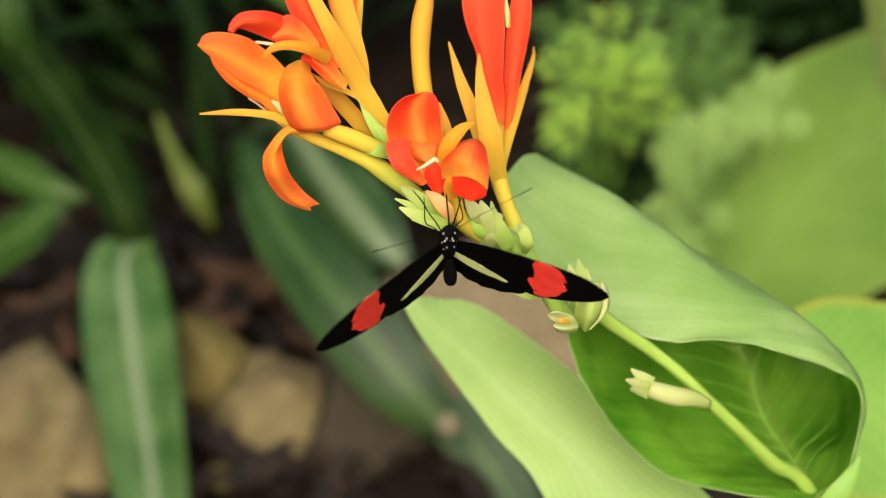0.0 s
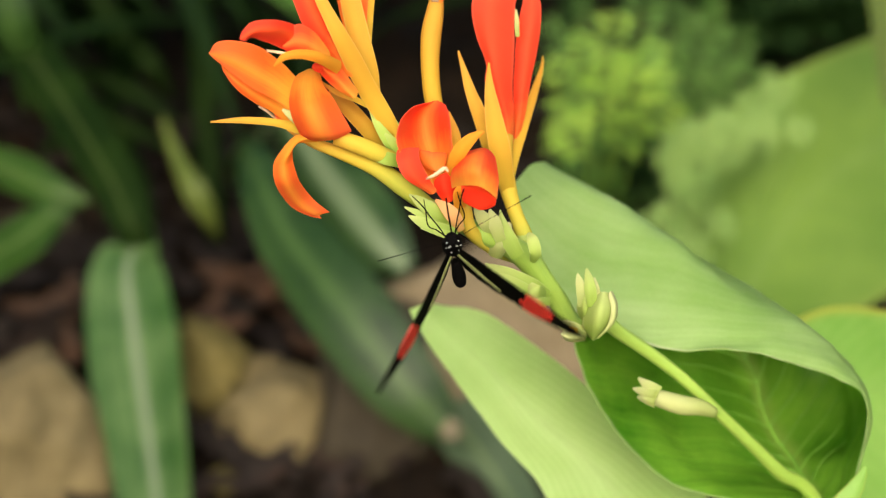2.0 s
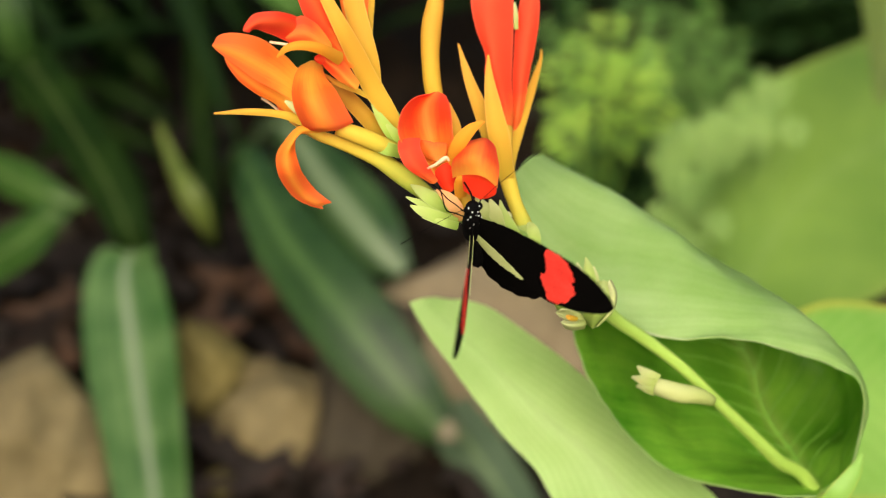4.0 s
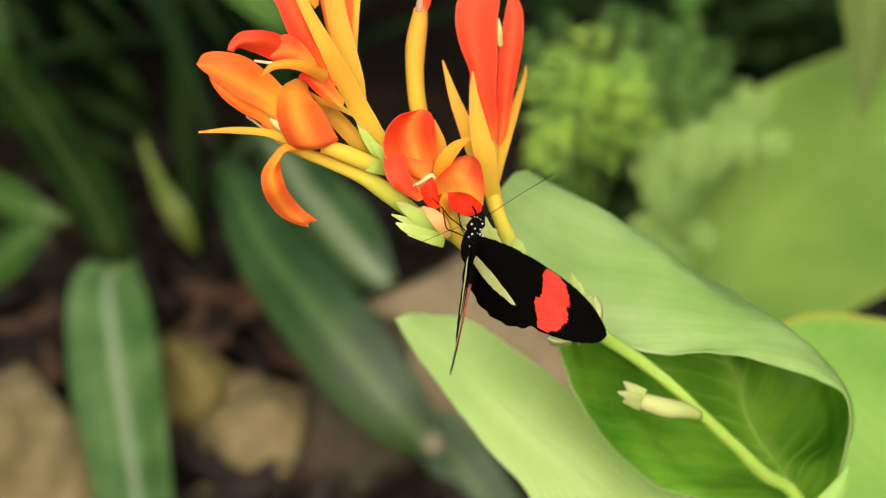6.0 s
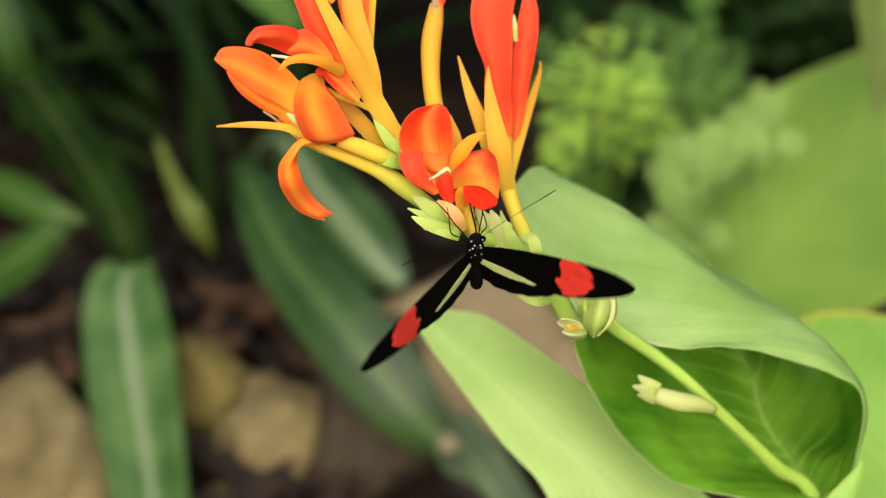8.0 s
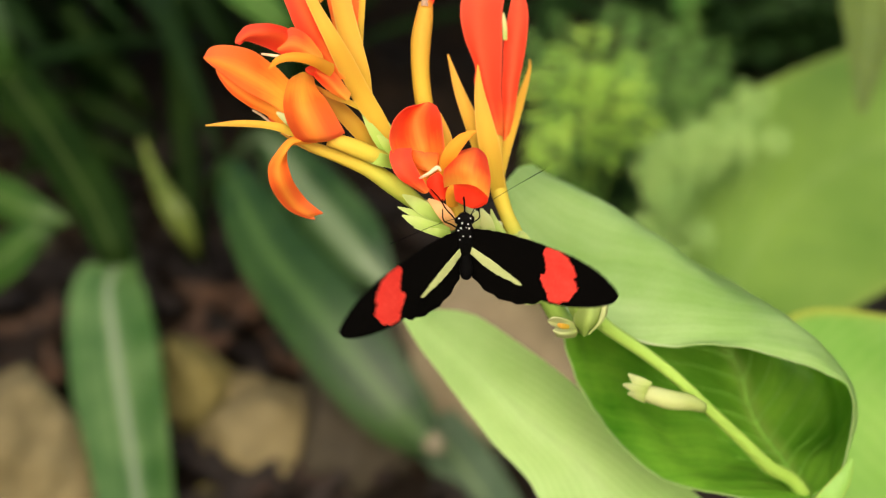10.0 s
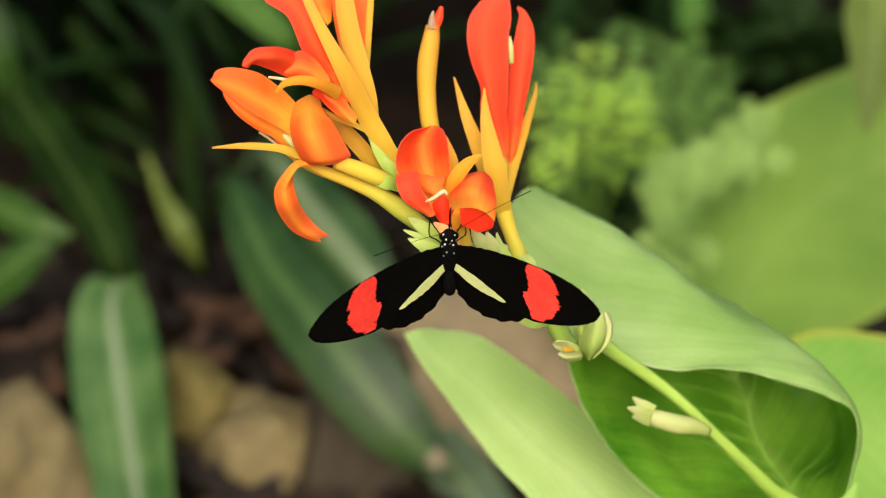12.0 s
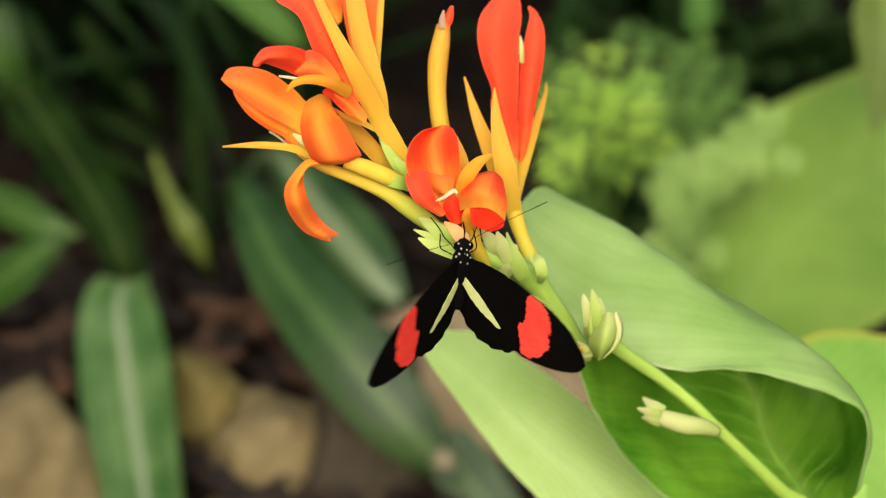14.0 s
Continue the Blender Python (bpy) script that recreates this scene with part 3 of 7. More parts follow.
def dark_clump(at, seed, count, tall, label):
    rng = random.Random(seed)
    ob = thing("strap_leaf_plant", at, label, "plant", "strap-leaved border plants")
    for _ in range(count):
        a, r = rng.uniform(0, 6.28), rng.uniform(0.2, 0.5)
        h, w = tall * rng.uniform(0.7, 1.2), rng.uniform(0.02, 0.04)
        x, y, z = at
        dx, dy = math.cos(a), math.sin(a)
        sp = [(x, y, z - 0.01, w * 0.4), (x + dx * r * 0.25, y + dy * r * 0.25, z + h * 0.6, w),
              (x + dx * r * 0.7, y + dy * r * 0.7, z + h * 0.85, w), (x + dx * r * 1.1, y + dy * r * 1.1, z + h * 0.6, 0.002)]
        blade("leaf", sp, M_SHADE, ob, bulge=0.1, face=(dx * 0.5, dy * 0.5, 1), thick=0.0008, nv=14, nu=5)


# clumps added to shade the soil; their leaf colour holds deep shade too
for x, y, sd in ((-0.62, 1.30, 1), (-0.42, 1.62, 2), (-0.12, 1.45, 3), (-0.30, 1.9, 4), (0.1, 1.9, 5), (-0.75, 1.75, 6), (0.42, 1.75, 7), (0.7, 1.5, 8), (-0.5, 1.15, 9), (-0.35, 1.25, 10), (-0.15, 1.2, 11), (0.25, 1.4, 12)):
    dark_clump((x, y, 0.0), sd, 16, 0.34 if sd < 9 else 0.26, "strap-leaved clump in green darkened for deep shade")


def make_shade_hedge():
    """An unseen ring added to block low sky light: loose walls of dark leaves."""
    rng = random.Random(9)
    v, f, uv = [], [], []
    for _ in range(9000):
        a = rng.uniform(0, 6.283)
        r = rng.uniform(2.3, 3.0)
        x, y, z = r * math.sin(a), 0.4 + r * math.cos(a), rng.uniform(0, 1) ** 0.8 * (2.2 if y_side(a) else 1.3)
        s, b, c = rng.uniform(0.06, 0.14), rng.uniform(0, 6.28), rng.uniform(-0.9, 0.9)
        d = np.array((math.cos(b) * math.cos(c), math.sin(b) * math.cos(c), math.sin(c)))
        w = np.cross(d, (rng.uniform(-1, 1), rng.uniform(-1, 1), 1.0))
        w /= max(np.linalg.norm(w), 1e-6)
        p = np.array((x, y, z))
        k = len(v)
        v += [p - d * s, p + w * s * 0.35 - d * s * 0.1, p + d * s, p - w * s * 0.35 - d * s * 0.1]
        uv += [(0.5, 0), (1, 0.45), (0.5, 1), (0, 0.45)]
        f.append((k, k + 1, k + 2, k + 3))
    tagged(linked("hedge", v, f, M_SHADE, None, uv), "unseen leafy ring added around the bed to block low sky light", "hedge", kind="stuff")


def y_side(a):
    return math.cos(a) > -0.2


make_shade_hedge()


strap_plant((0.267, 1.024, 0.0), [
    ([(*(0.2666, 1.1236000000000002, -0.02), 0.006), (*(0.2423, 0.9485, 0.1884), 0.022), (*(0.2251, 0.9176, 0.2336), 0.030), (*(0.2204, 0.9472, 0.2824), 0.024)], 0.1, None, M_STRAP_BACK),
    ([(*(0.2666, 1.1236000000000002, -0.02), 0.004), (*(0.266, 0.9509, 0.1927), 0.016), (*(0.2645, 0.9143, 0.2289), 0.014), (*(0.2726, 0.9222, 0.2419), 0.003)], 0.1, None, M_STRAP_PALE),
], "soft green upright strap leaves among ferns")


# ---- feathery shrub ----
def fern_shrub(at, seed, fronds, size, mat, label):
    """Many arching fronds with small paired leaflets."""
    rng = random.Random(seed)
    v, f, uv = [], [], []
    for _ in range(fronds):
        a, el = rng.uniform(0, 6.28), rng.uniform(0.15, 1.3)
        ln = size * rng.uniform(0.6, 1.1)
        d = np.array((math.cos(a) * math.cos(el), math.sin(a) * math.cos(el), math.sin(el)))
        base = np.array(at) + np.array([rng.gauss(0, size * 0.22) for _ in range(3)]) * (1, 1, 0.6)
        sd = np.cross(d, (0, 0, 1.0))
        sd /= max(np.linalg.norm(sd), 1e-6)
        for k in range(11):
            s = (k + 1) / 11
            p = base + d * ln * s + np.array((0, 0, -0.45 * ln * s * s))
            wl = ln * 0.30 * (1 - s * 0.8) * rng.uniform(0.7, 1.2)
            for sg in (-1, 1):
                tip = p + sd * sg * wl + d * wl * 0.5 + np.array((0, 0, rng.uniform(-0.3, 0.2) * wl))
                mid = (p + tip) / 2
                wd = d * wl * 0.34
                i = len(v)
                v += [p, mid + wd, tip, mid - wd]
                uv += [(0.5, 0), (1, 0.5), (0.5, 1), (0, 0.5)]
                f.append((i, i + 1, i + 2, i + 3))
    for _ in range(5):
        top = np.array(at) + np.array((rng.gauss(0, size * 0.3), rng.gauss(0, size * 0.3), 0))
        foot = np.array((at[0] + rng.gauss(0, 0.02), at[1] + rng.gauss(0, 0.02) + 0.03, -0.01))
        for ax in ((0.0009, 0, 0), (0, 0.0009, 0)):
            i = len(v)
            v += [foot - ax, foot + ax, top + ax, top - ax]
            uv += [(0.2, 0), (0.3, 0), (0.3, 1), (0.2, 1)]
            f.append((i, i + 1, i + 2, i + 3))
    tagged(linked("feathery_shrub", v, f, mat, None, uv), label, "shrub", kind="stuff")


def fern_frond(v, f, uv, start, end, rise, width, pairs, rng, plump=0.16):
    """One arching frond: a thin stalk and paired narrow leaflets that shorten to the tip, each cut into small lobes."""
    a, b = np.array(start), np.array(end)
    ln = np.linalg.norm(b - a)
    way = (b - a) / ln
    side = np.cross(way, (rng.uniform(-0.3, 0.3), -0.8, 0.55 + rng.uniform(-0.3, 0.3)))
    side /= np.linalg.norm(side)
    up = np.cross(side, way)
    if up[2] < 0:
        up = -up

    def spot(s):
        return a + (b - a) * s + np.array((0, 0, rise * ln * 4 * s * (1 - s)))

    def leaflet(p, q, wide):
        i = len(v)
        m = (p + q) / 2
        v.extend([p, m + wide, q, m - wide])
        uv.extend([(0.5, 0), (1, 0.5), (0.5, 1), (0, 0.5)])
        f.append((i, i + 1, i + 2, i + 3))

    for k in range(10):
        leaflet(spot(k / 10), spot(k / 10 + 0.11), side * 0.0007)
    for k in range(pairs):
        s = 0.16 + 0.82 * (k + rng.uniform(-0.2, 0.2)) / pairs
        p = spot(s)
        t = spot(s + 0.02) - p
        t /= np.linalg.norm(t)
        wl = width * math.sin(math.pi * min(0.28 + 0.75 * s, 1.0)) ** 0.7 * rng.uniform(0.75, 1.2)
        for sg in (-1, 1):
            out = side * sg + t * 0.45 + up * rng.uniform(-0.5, 0.15)
            out /= np.linalg.norm(out)
            leaflet(p, p + out * wl, t * wl * plump)


def fern_clump(foot, crown, tips, seed, width, mat, label, pairs=10, plump=0.16, rise=0.22, near=0.05):
    """Fronds that fan out from a crown and arch over to their tips; their stalks reach the soil at the foot."""
    rng = random.Random(seed)
    v, f, uv = [], [], []
    for tip in tips:
        tip = np.array(tip)
        base = np.array(foot) + np.array((rng.gauss(0, 0.012), rng.gauss(0, 0.012), 0))
        gap = tip - np.array(crown)
        start = tip - gap / np.linalg.norm(gap) * min(np.linalg.norm(gap) * 0.8, near * rng.uniform(1.5, 2.2))
        fern_frond(v, f, uv, start, tip, rise * rng.uniform(0.4, 1.2), width * rng.uniform(0.8, 1.2), pairs, rng, plump)
        root = np.array((base[0], base[1] + 0.05, -0.03))
        for ax in (np.array((0.0004, 0, 0)), np.array((0, 0.0004, 0))):
            i = len(v)
            v += [root - ax, root + ax, start + ax, start - ax]
            uv += [(0.2, 0), (0.3, 0), (0.3, 1), (0.2, 1)]
            f.append((i, i + 1, i + 2, i + 3))
    tagged(linked("feathery_shrub", v, f, mat, None, uv), label, "shrub", kind="stuff")


fern_clump((0.10, 0.70, 0.02), (0.0939, 0.5301, 0.2903), [(0.053, 0.537, 0.356), (0.075, 0.558, 0.370), (0.101, 0.571, 0.373), (0.125, 0.545, 0.369), (0.136, 0.497, 0.349), (0.118, 0.501, 0.338), (0.090, 0.530, 0.363), (0.113, 0.527, 0.359), (0.059, 0.529, 0.325)],
           11, 0.0185, M_FERN, "bright yellow-green feathery fern shrub", pairs=8, plump=0.11, rise=0.35, near=0.032)
fern_clump((0.11, 0.76, 0.02), (0.1054, 0.5804, 0.2576), [(0.154, 0.605, 0.314), (0.129, 0.647, 0.361), (0.084, 0.643, 0.355), (0.154, 0.631, 0.337), (0.053, 0.635, 0.343), (0.110, 0.585, 0.302), (0.072, 0.603, 0.311)],
           13, 0.018, M_FERN_MID, "fresh green feathery fern shrub", pairs=8, plump=0.10, near=0.030)
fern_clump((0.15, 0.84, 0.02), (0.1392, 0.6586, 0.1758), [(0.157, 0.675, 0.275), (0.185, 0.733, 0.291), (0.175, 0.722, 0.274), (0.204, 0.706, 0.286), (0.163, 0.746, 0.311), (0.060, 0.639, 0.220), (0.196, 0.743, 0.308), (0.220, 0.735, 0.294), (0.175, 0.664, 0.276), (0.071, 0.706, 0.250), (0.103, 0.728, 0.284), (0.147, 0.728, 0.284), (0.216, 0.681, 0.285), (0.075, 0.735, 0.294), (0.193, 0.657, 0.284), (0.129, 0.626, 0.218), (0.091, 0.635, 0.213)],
           12, 0.020, M_SHADE_FERN, "fern shrub in green dulled for shade", pairs=8, plump=0.13, near=0.034)
# filler for the dark gaps behind the fern, shade put into its colour
fern_shrub((0.2453, 0.9115, 0.1994), 31, 40, 0.10, M_SHADE, "undergrowth in green darkened for shade")
fern_shrub((0.3024, 0.9166, 0.2074), 32, 40, 0.10, M_SHADE, "undergrowth in green darkened for shade")
fern_shrub((0.1299, 0.7558, 0.1421), 14, 40, 0.07, M_SHADE, "undergrowth in green darkened for shade")

# ---- broad leaves behind ----
far_canna = thing("canna_plant", (0.235, 0.12, 0.0), "young canna plant with large soft green leaves", "plant", "canna plants")
loft("leaf", [[(0.1221, 0.1779, 0.4267), (0.1409, 0.1894, 0.4262), (0.1646, 0.1971, 0.4196), (0.2010, 0.2106, 0.4036)],
              [(0.1217, 0.1466, 0.4150), (0.1400, 0.1566, 0.4121), (0.1630, 0.1657, 0.4077), (0.1943, 0.1805, 0.3937)],
              [(0.1210, 0.1102, 0.3954), (0.1388, 0.1177, 0.3886), (0.1612, 0.1252, 0.3817), (0.1876, 0.1402, 0.3681)]], [M_YOUNG, M_YOUNG], far_canna, 0.0006)
blade("leaf", [(0.2412, 0.4806, 0.3612, 0.00497), (0.2652, 0.5632, 0.3603, 0.02692), (0.2853, 0.6376, 0.3651, 0.03943), (0.3007, 0.6972, 0.3839, 0.00373)], M_STRAP_PALE, far_canna, bulge=0.1, thick=0.0006)
tube("leaf_stalk", [(0.234, 0.135, 0.34, 0.007), (0.225, 0.165, 0.375, 0.006), (0.200, 0.195, 0.399, 0.004)], M_STEM, far_canna)
tube("stem", [(0.235, 0.12, -0.02, 0.014), (0.234, 0.12, 0.2, 0.012), (0.232, 0.14, 0.38, 0.01), (0.235, 0.2, 0.5, 0.006)], M_STEM, far_canna)

back_canna = thing("canna_plant", (0.40, 0.70, 0.0), "low canna plant with one wide dull green leaf", "plant", "canna plants")
loft("leaf", [[(0.1579, 0.5380, 0.2117), (0.1624, 0.5886, 0.2401), (0.1914, 0.6428, 0.2741), (0.2467, 0.6838, 0.2876), (0.3248, 0.7237, 0.2993)],
              [(0.1797, 0.4983, 0.2003), (0.2026, 0.5439, 0.2208), (0.2414, 0.5907, 0.2433), (0.2934, 0.6305, 0.2550), (0.3631, 0.6671, 0.2615)],
              [(0.2016, 0.4651, 0.1989), (0.2424, 0.4983, 0.2003), (0.2851, 0.5322, 0.2027), (0.3298, 0.5648, 0.2030), (0.3841, 0.5979, 0.2041)]], [M_BROAD, M_BROAD], back_canna, 0.0006)
tube("leaf_stalk", [(0.40, 0.70, -0.02, 0.012), (0.40, 0.70, 0.12, 0.010), (0.392, 0.70, 0.20, 0.008), (0.372, 0.694, 0.244, 0.006)], M_STEM, back_canna)
rng = random.Random(3)
low, high, far = np.array((0.1428, 0.508, 0.219)), np.array((0.1445, 0.5644, 0.3067)), np.array((0.2185, 0.5956, 0.3183))
fringe = [low + (high - low) * s + np.array((rng.gauss(0, 0.012), rng.uniform(-0.02, 0.02), rng.uniform(-0.008, 0.008))) for s in np.linspace(0, 1, 46)]
fringe += [high + (far - high) * s + np.array((rng.uniform(-0.012, 0.012), rng.uniform(-0.02, 0.02), rng.gauss(-0.005, 0.007))) for s in np.linspace(0, 1, 34)]
fern_clump((0.17, 0.62, 0.02), (0.1897, 0.4968, 0.2015), fringe, 41, 0.009, M_MOSS, "soft pale green feathery undergrowth", pairs=6, plump=0.2, near=0.013)

# ---- the canna in front ----
canna = thing("canna_plant", (0.14, 0.04, 0.0), "flowering canna with orange-red blooms and broad pale green leaves", "plant", "canna plants")
stem = tube("stem", [(0.1400, 0.0400, -0.0200, 0.01400), (0.1370, 0.0320, 0.2200, 0.01200), (0.1210, 0.0200, 0.4300, 0.00850), (0.0979, 0.0296, 0.4734, 0.00423), (0.0865, 0.0287, 0.4849, 0.00390), (0.0784, 0.0294, 0.4935, 0.00348), (0.0686, 0.0301, 0.5037, 0.00318), (0.0594, 0.0313, 0.5131, 0.00315), (0.0508, 0.0315, 0.5207, 0.00337), (0.0420, 0.0304, 0.5283, 0.00357), (0.0366, 0.0290, 0.5335, 0.00426),
                     (0.0299, 0.0277, 0.5332, 0.00520), (0.0257, 0.0291, 0.5393, 0.00520), (0.0219, 0.0292, 0.5449, 0.00551), (0.0177, 0.0295, 0.5510, 0.00609), (0.0121, 0.0281, 0.5561, 0.00520), (0.0061, 0.0268, 0.5597, 0.00460), (-0.0005, 0.0282, 0.5637, 0.00460), (-0.0051, 0.0277, 0.5667, 0.00288)],
            M_STEM, canna, nv=110, label="pale green jointed flower stem")
def between(a, b):
    return [tuple((x + y) / 2 for x, y in zip(p, q)) for p, q in zip(a, b)]


margin = [(0.0960, 0.0216, 0.4794), (0.0727, 0.0260, 0.4770), (0.0542, 0.0305, 0.4840), (0.0387, 0.0395, 0.4981), (0.0326, 0.0484, 0.5081), (0.0313, 0.0618, 0.5142), (0.0219, 0.0809, 0.5255)]
hollow = [(0.0979, 0.0273, 0.4754), (0.0870, 0.0449, 0.4713), (0.0725, 0.0567, 0.4786), (0.0578, 0.0672, 0.4913), (0.0468, 0.0758, 0.5046), (0.0357, 0.0843, 0.5179), (0.0221, 0.0894, 0.5332)]
midrib = [(0.0988, 0.0284, 0.4753), (0.0964, 0.0486, 0.4697), (0.0903, 0.0645, 0.4723), (0.0861, 0.0794, 0.4843), (0.0695, 0.0891, 0.4994), (0.0460, 0.0937, 0.5176), (0.0233, 0.0945, 0.5375)]
turn = [(0.1039, 0.0302, 0.4780), (0.1115, 0.0561, 0.4740), (0.1103, 0.0750, 0.4794), (0.0948, 0.0870, 0.4888), (0.0747, 0.0934, 0.5024), (0.0495, 0.0976, 0.5200), (0.0241, 0.0939, 0.5402)]
funnel = loft("leaf", [
    margin, between(margin, hollow), hollow, between(hollow, midrib), midrib, turn,
    [(0.1059, 0.0299, 0.4812), (0.1110, 0.0419, 0.4962), (0.1045, 0.0492, 0.5077), (0.0927, 0.0528, 0.5168), (0.0757, 0.0582, 0.5253), (0.0526, 0.0707, 0.5355), (0.0249, 0.0902, 0.5436)],
    [(0.1058, 0.0276, 0.4832), (0.1089, 0.0352, 0.5024), (0.0993, 0.0359, 0.5146), (0.0867, 0.0378, 0.5212), (0.0711, 0.0425, 0.5267), (0.0462, 0.0566, 0.5338), (0.0206, 0.0868, 0.5438)],
    [(0.1053, 0.0266, 0.4835), (0.1072, 0.0334, 0.5053), (0.0981, 0.0327, 0.5134), (0.0829, 0.0320, 0.5197), (0.0698, 0.0319, 0.5232), (0.0561, 0.0331, 0.5213), (0.0410, 0.0394, 0.5219), (0.0257, 0.0526, 0.5277), (0.0158, 0.0790, 0.5410)],
], [M_UPPER, M_UNDER], canna, 0.0004, nv=84, nu=64, label="broad canna leaf curled into a funnel", ripple=0.0016)


def leaf_vein(name, pts, wide, parent):
    """A raised vein that follows the funnel leaf's own waves."""
    out = []
    for p, w in zip(spline(pts, 14), np.linspace(wide, wide * 0.35, 14)):
        q = Vector(p) * 60
        p = p + np.array(noise.noise_vector(q)) * 0.0016 + np.array(noise.noise_vector(q * 3.7)) * 0.0016 * 0.22 + FACE * 0.0002
        out.append((*p, w))
    tube(name, out, M_VEIN, parent, nv=14, nu=6)


mid_line, hollow_line, turn_line = spline(midrib, 101), spline(hollow, 101), spline(turn, 101)
leaf_vein("midrib", mid_line[4:72:8], 0.0012, funnel)
for k in range(9):
    v = 8 + 6 * k
    for far in (hollow_line, turn_line):
        ends = [mid_line[v], (mid_line[v + 4] * 0.55 + far[v + 4] * 0.45), far[v + 8]]
        leaf_vein("side_vein", ends, 0.0006, funnel)
blade("leaf_sheath", [(0.0979, 0.0209, 0.4746, 0.00441), (0.1013, 0.0210, 0.4803, 0.00555), (0.1051, 0.0237, 0.4846, 0.00409), (0.1080, 0.0273, 0.4883, 0.00073)], M_YOUNG, canna, bulge=0.15)
loft("leaf", [
    [(-0.0119, 0.0899, 0.4932), (-0.0031, 0.0797, 0.4830), (0.0107, 0.0677, 0.4697), (0.0235, 0.0570, 0.4587), (0.0346, 0.0461, 0.4473), (0.0626, 0.0279, 0.4301), (0.1022, 0.0152, 0.4215)],
    [(-0.0081, 0.0904, 0.4941), (0.0075, 0.0778, 0.4855), (0.0259, 0.0654, 0.4736), (0.0425, 0.0544, 0.4621), (0.0565, 0.0431, 0.4500), (0.0796, 0.0274, 0.4329), (0.1030, 0.0152, 0.4215)],
    [(-0.0040, 0.0924, 0.4935), (0.0125, 0.0882, 0.4924), (0.0368, 0.0755, 0.4801), (0.0624, 0.0604, 0.4622), (0.0875, 0.0439, 0.4439), (0.1005, 0.0296, 0.4328), (0.1038, 0.0152, 0.4215)],
], [M_PALE, M_PALE], canna, 0.0005, nv=40, nu=20, label="broad pale green leaf blade", ripple=0.0008)


def flower(at_spine, label):
    return tube("flower", at_spine, M_TUBE, canna, nv=20, label=label)


def petal(rails, mat, parent, name="petal", thick=0.00022, nv=30, nu=14, label="", flat=0.72, ends=(0.06, 0.14)):
    return loft(name, rails, mat, parent, thick, nv, nu, label, ripple=0.0007, flat=flat, ends=ends)


# bloom with open orange petals
f1 = flower([(-0.0045, 0.0280, 0.5653, 0.00360), (-0.0114, 0.0291, 0.5707, 0.00450), (-0.0174, 0.0305, 0.5747, 0.00390), (-0.0239, 0.0312, 0.5776, 0.00320), (-0.0297, 0.0324, 0.5794, 0.00260), (-0.0349, 0.0336, 0.5813, 0.00160)], "open orange canna bloom")
tube("inner_tube", [(-0.0120, 0.0324, 0.5757, 0.00330), (-0.0167, 0.0297, 0.5790, 0.00400), (-0.0213, 0.0290, 0.5816, 0.00410), (-0.0268, 0.0292, 0.5837, 0.00340)], M_TUBE, f1)
petal([[(-0.0358, 0.0383, 0.5942), (-0.0395, 0.0394, 0.5982), (-0.0440, 0.0402, 0.6012), (-0.0490, 0.0403, 0.6024), (-0.0534, 0.0402, 0.6019), (-0.0554, 0.0397, 0.6001)],
       [(-0.0358, 0.0329, 0.5932), (-0.0398, 0.0317, 0.5980), (-0.0440, 0.0310, 0.6014), (-0.0487, 0.0320, 0.6029), (-0.0528, 0.0352, 0.6019), (-0.0556, 0.0395, 0.5997)],
       [(-0.0363, 0.0326, 0.5908), (-0.0402, 0.0316, 0.5948), (-0.0446, 0.0315, 0.5980), (-0.0491, 0.0333, 0.5997), (-0.0528, 0.0360, 0.5998), (-0.0556, 0.0393, 0.5995)],
       [(-0.0366, 0.0331, 0.5879), (-0.0407, 0.0331, 0.5914), (-0.0451, 0.0335, 0.5942), (-0.0493, 0.0352, 0.5967), (-0.0529, 0.0371, 0.5983), (-0.0553, 0.0391, 0.5991)]], M_ORANGE, f1, nu=20, ends=(0.0, 0.1))
petal([[(-0.0361, 0.0380, 0.5882), (-0.0412, 0.0383, 0.5914), (-0.0462, 0.0384, 0.5944), (-0.0507, 0.0392, 0.5965), (-0.0529, 0.0391, 0.5972)],
       [(-0.0365, 0.0354, 0.5859), (-0.0415, 0.0351, 0.5892), (-0.0460, 0.0349, 0.5926), (-0.0503, 0.0372, 0.5953), (-0.0529, 0.0389, 0.5970)],
       [(-0.0370, 0.0358, 0.5829), (-0.0414, 0.0365, 0.5862), (-0.0451, 0.0366, 0.5886), (-0.0493, 0.0375, 0.5918), (-0.0520, 0.0386, 0.5950), (-0.0529, 0.0389, 0.5969)]], M_ORANGE, f1, ends=(0.0, 0.05))
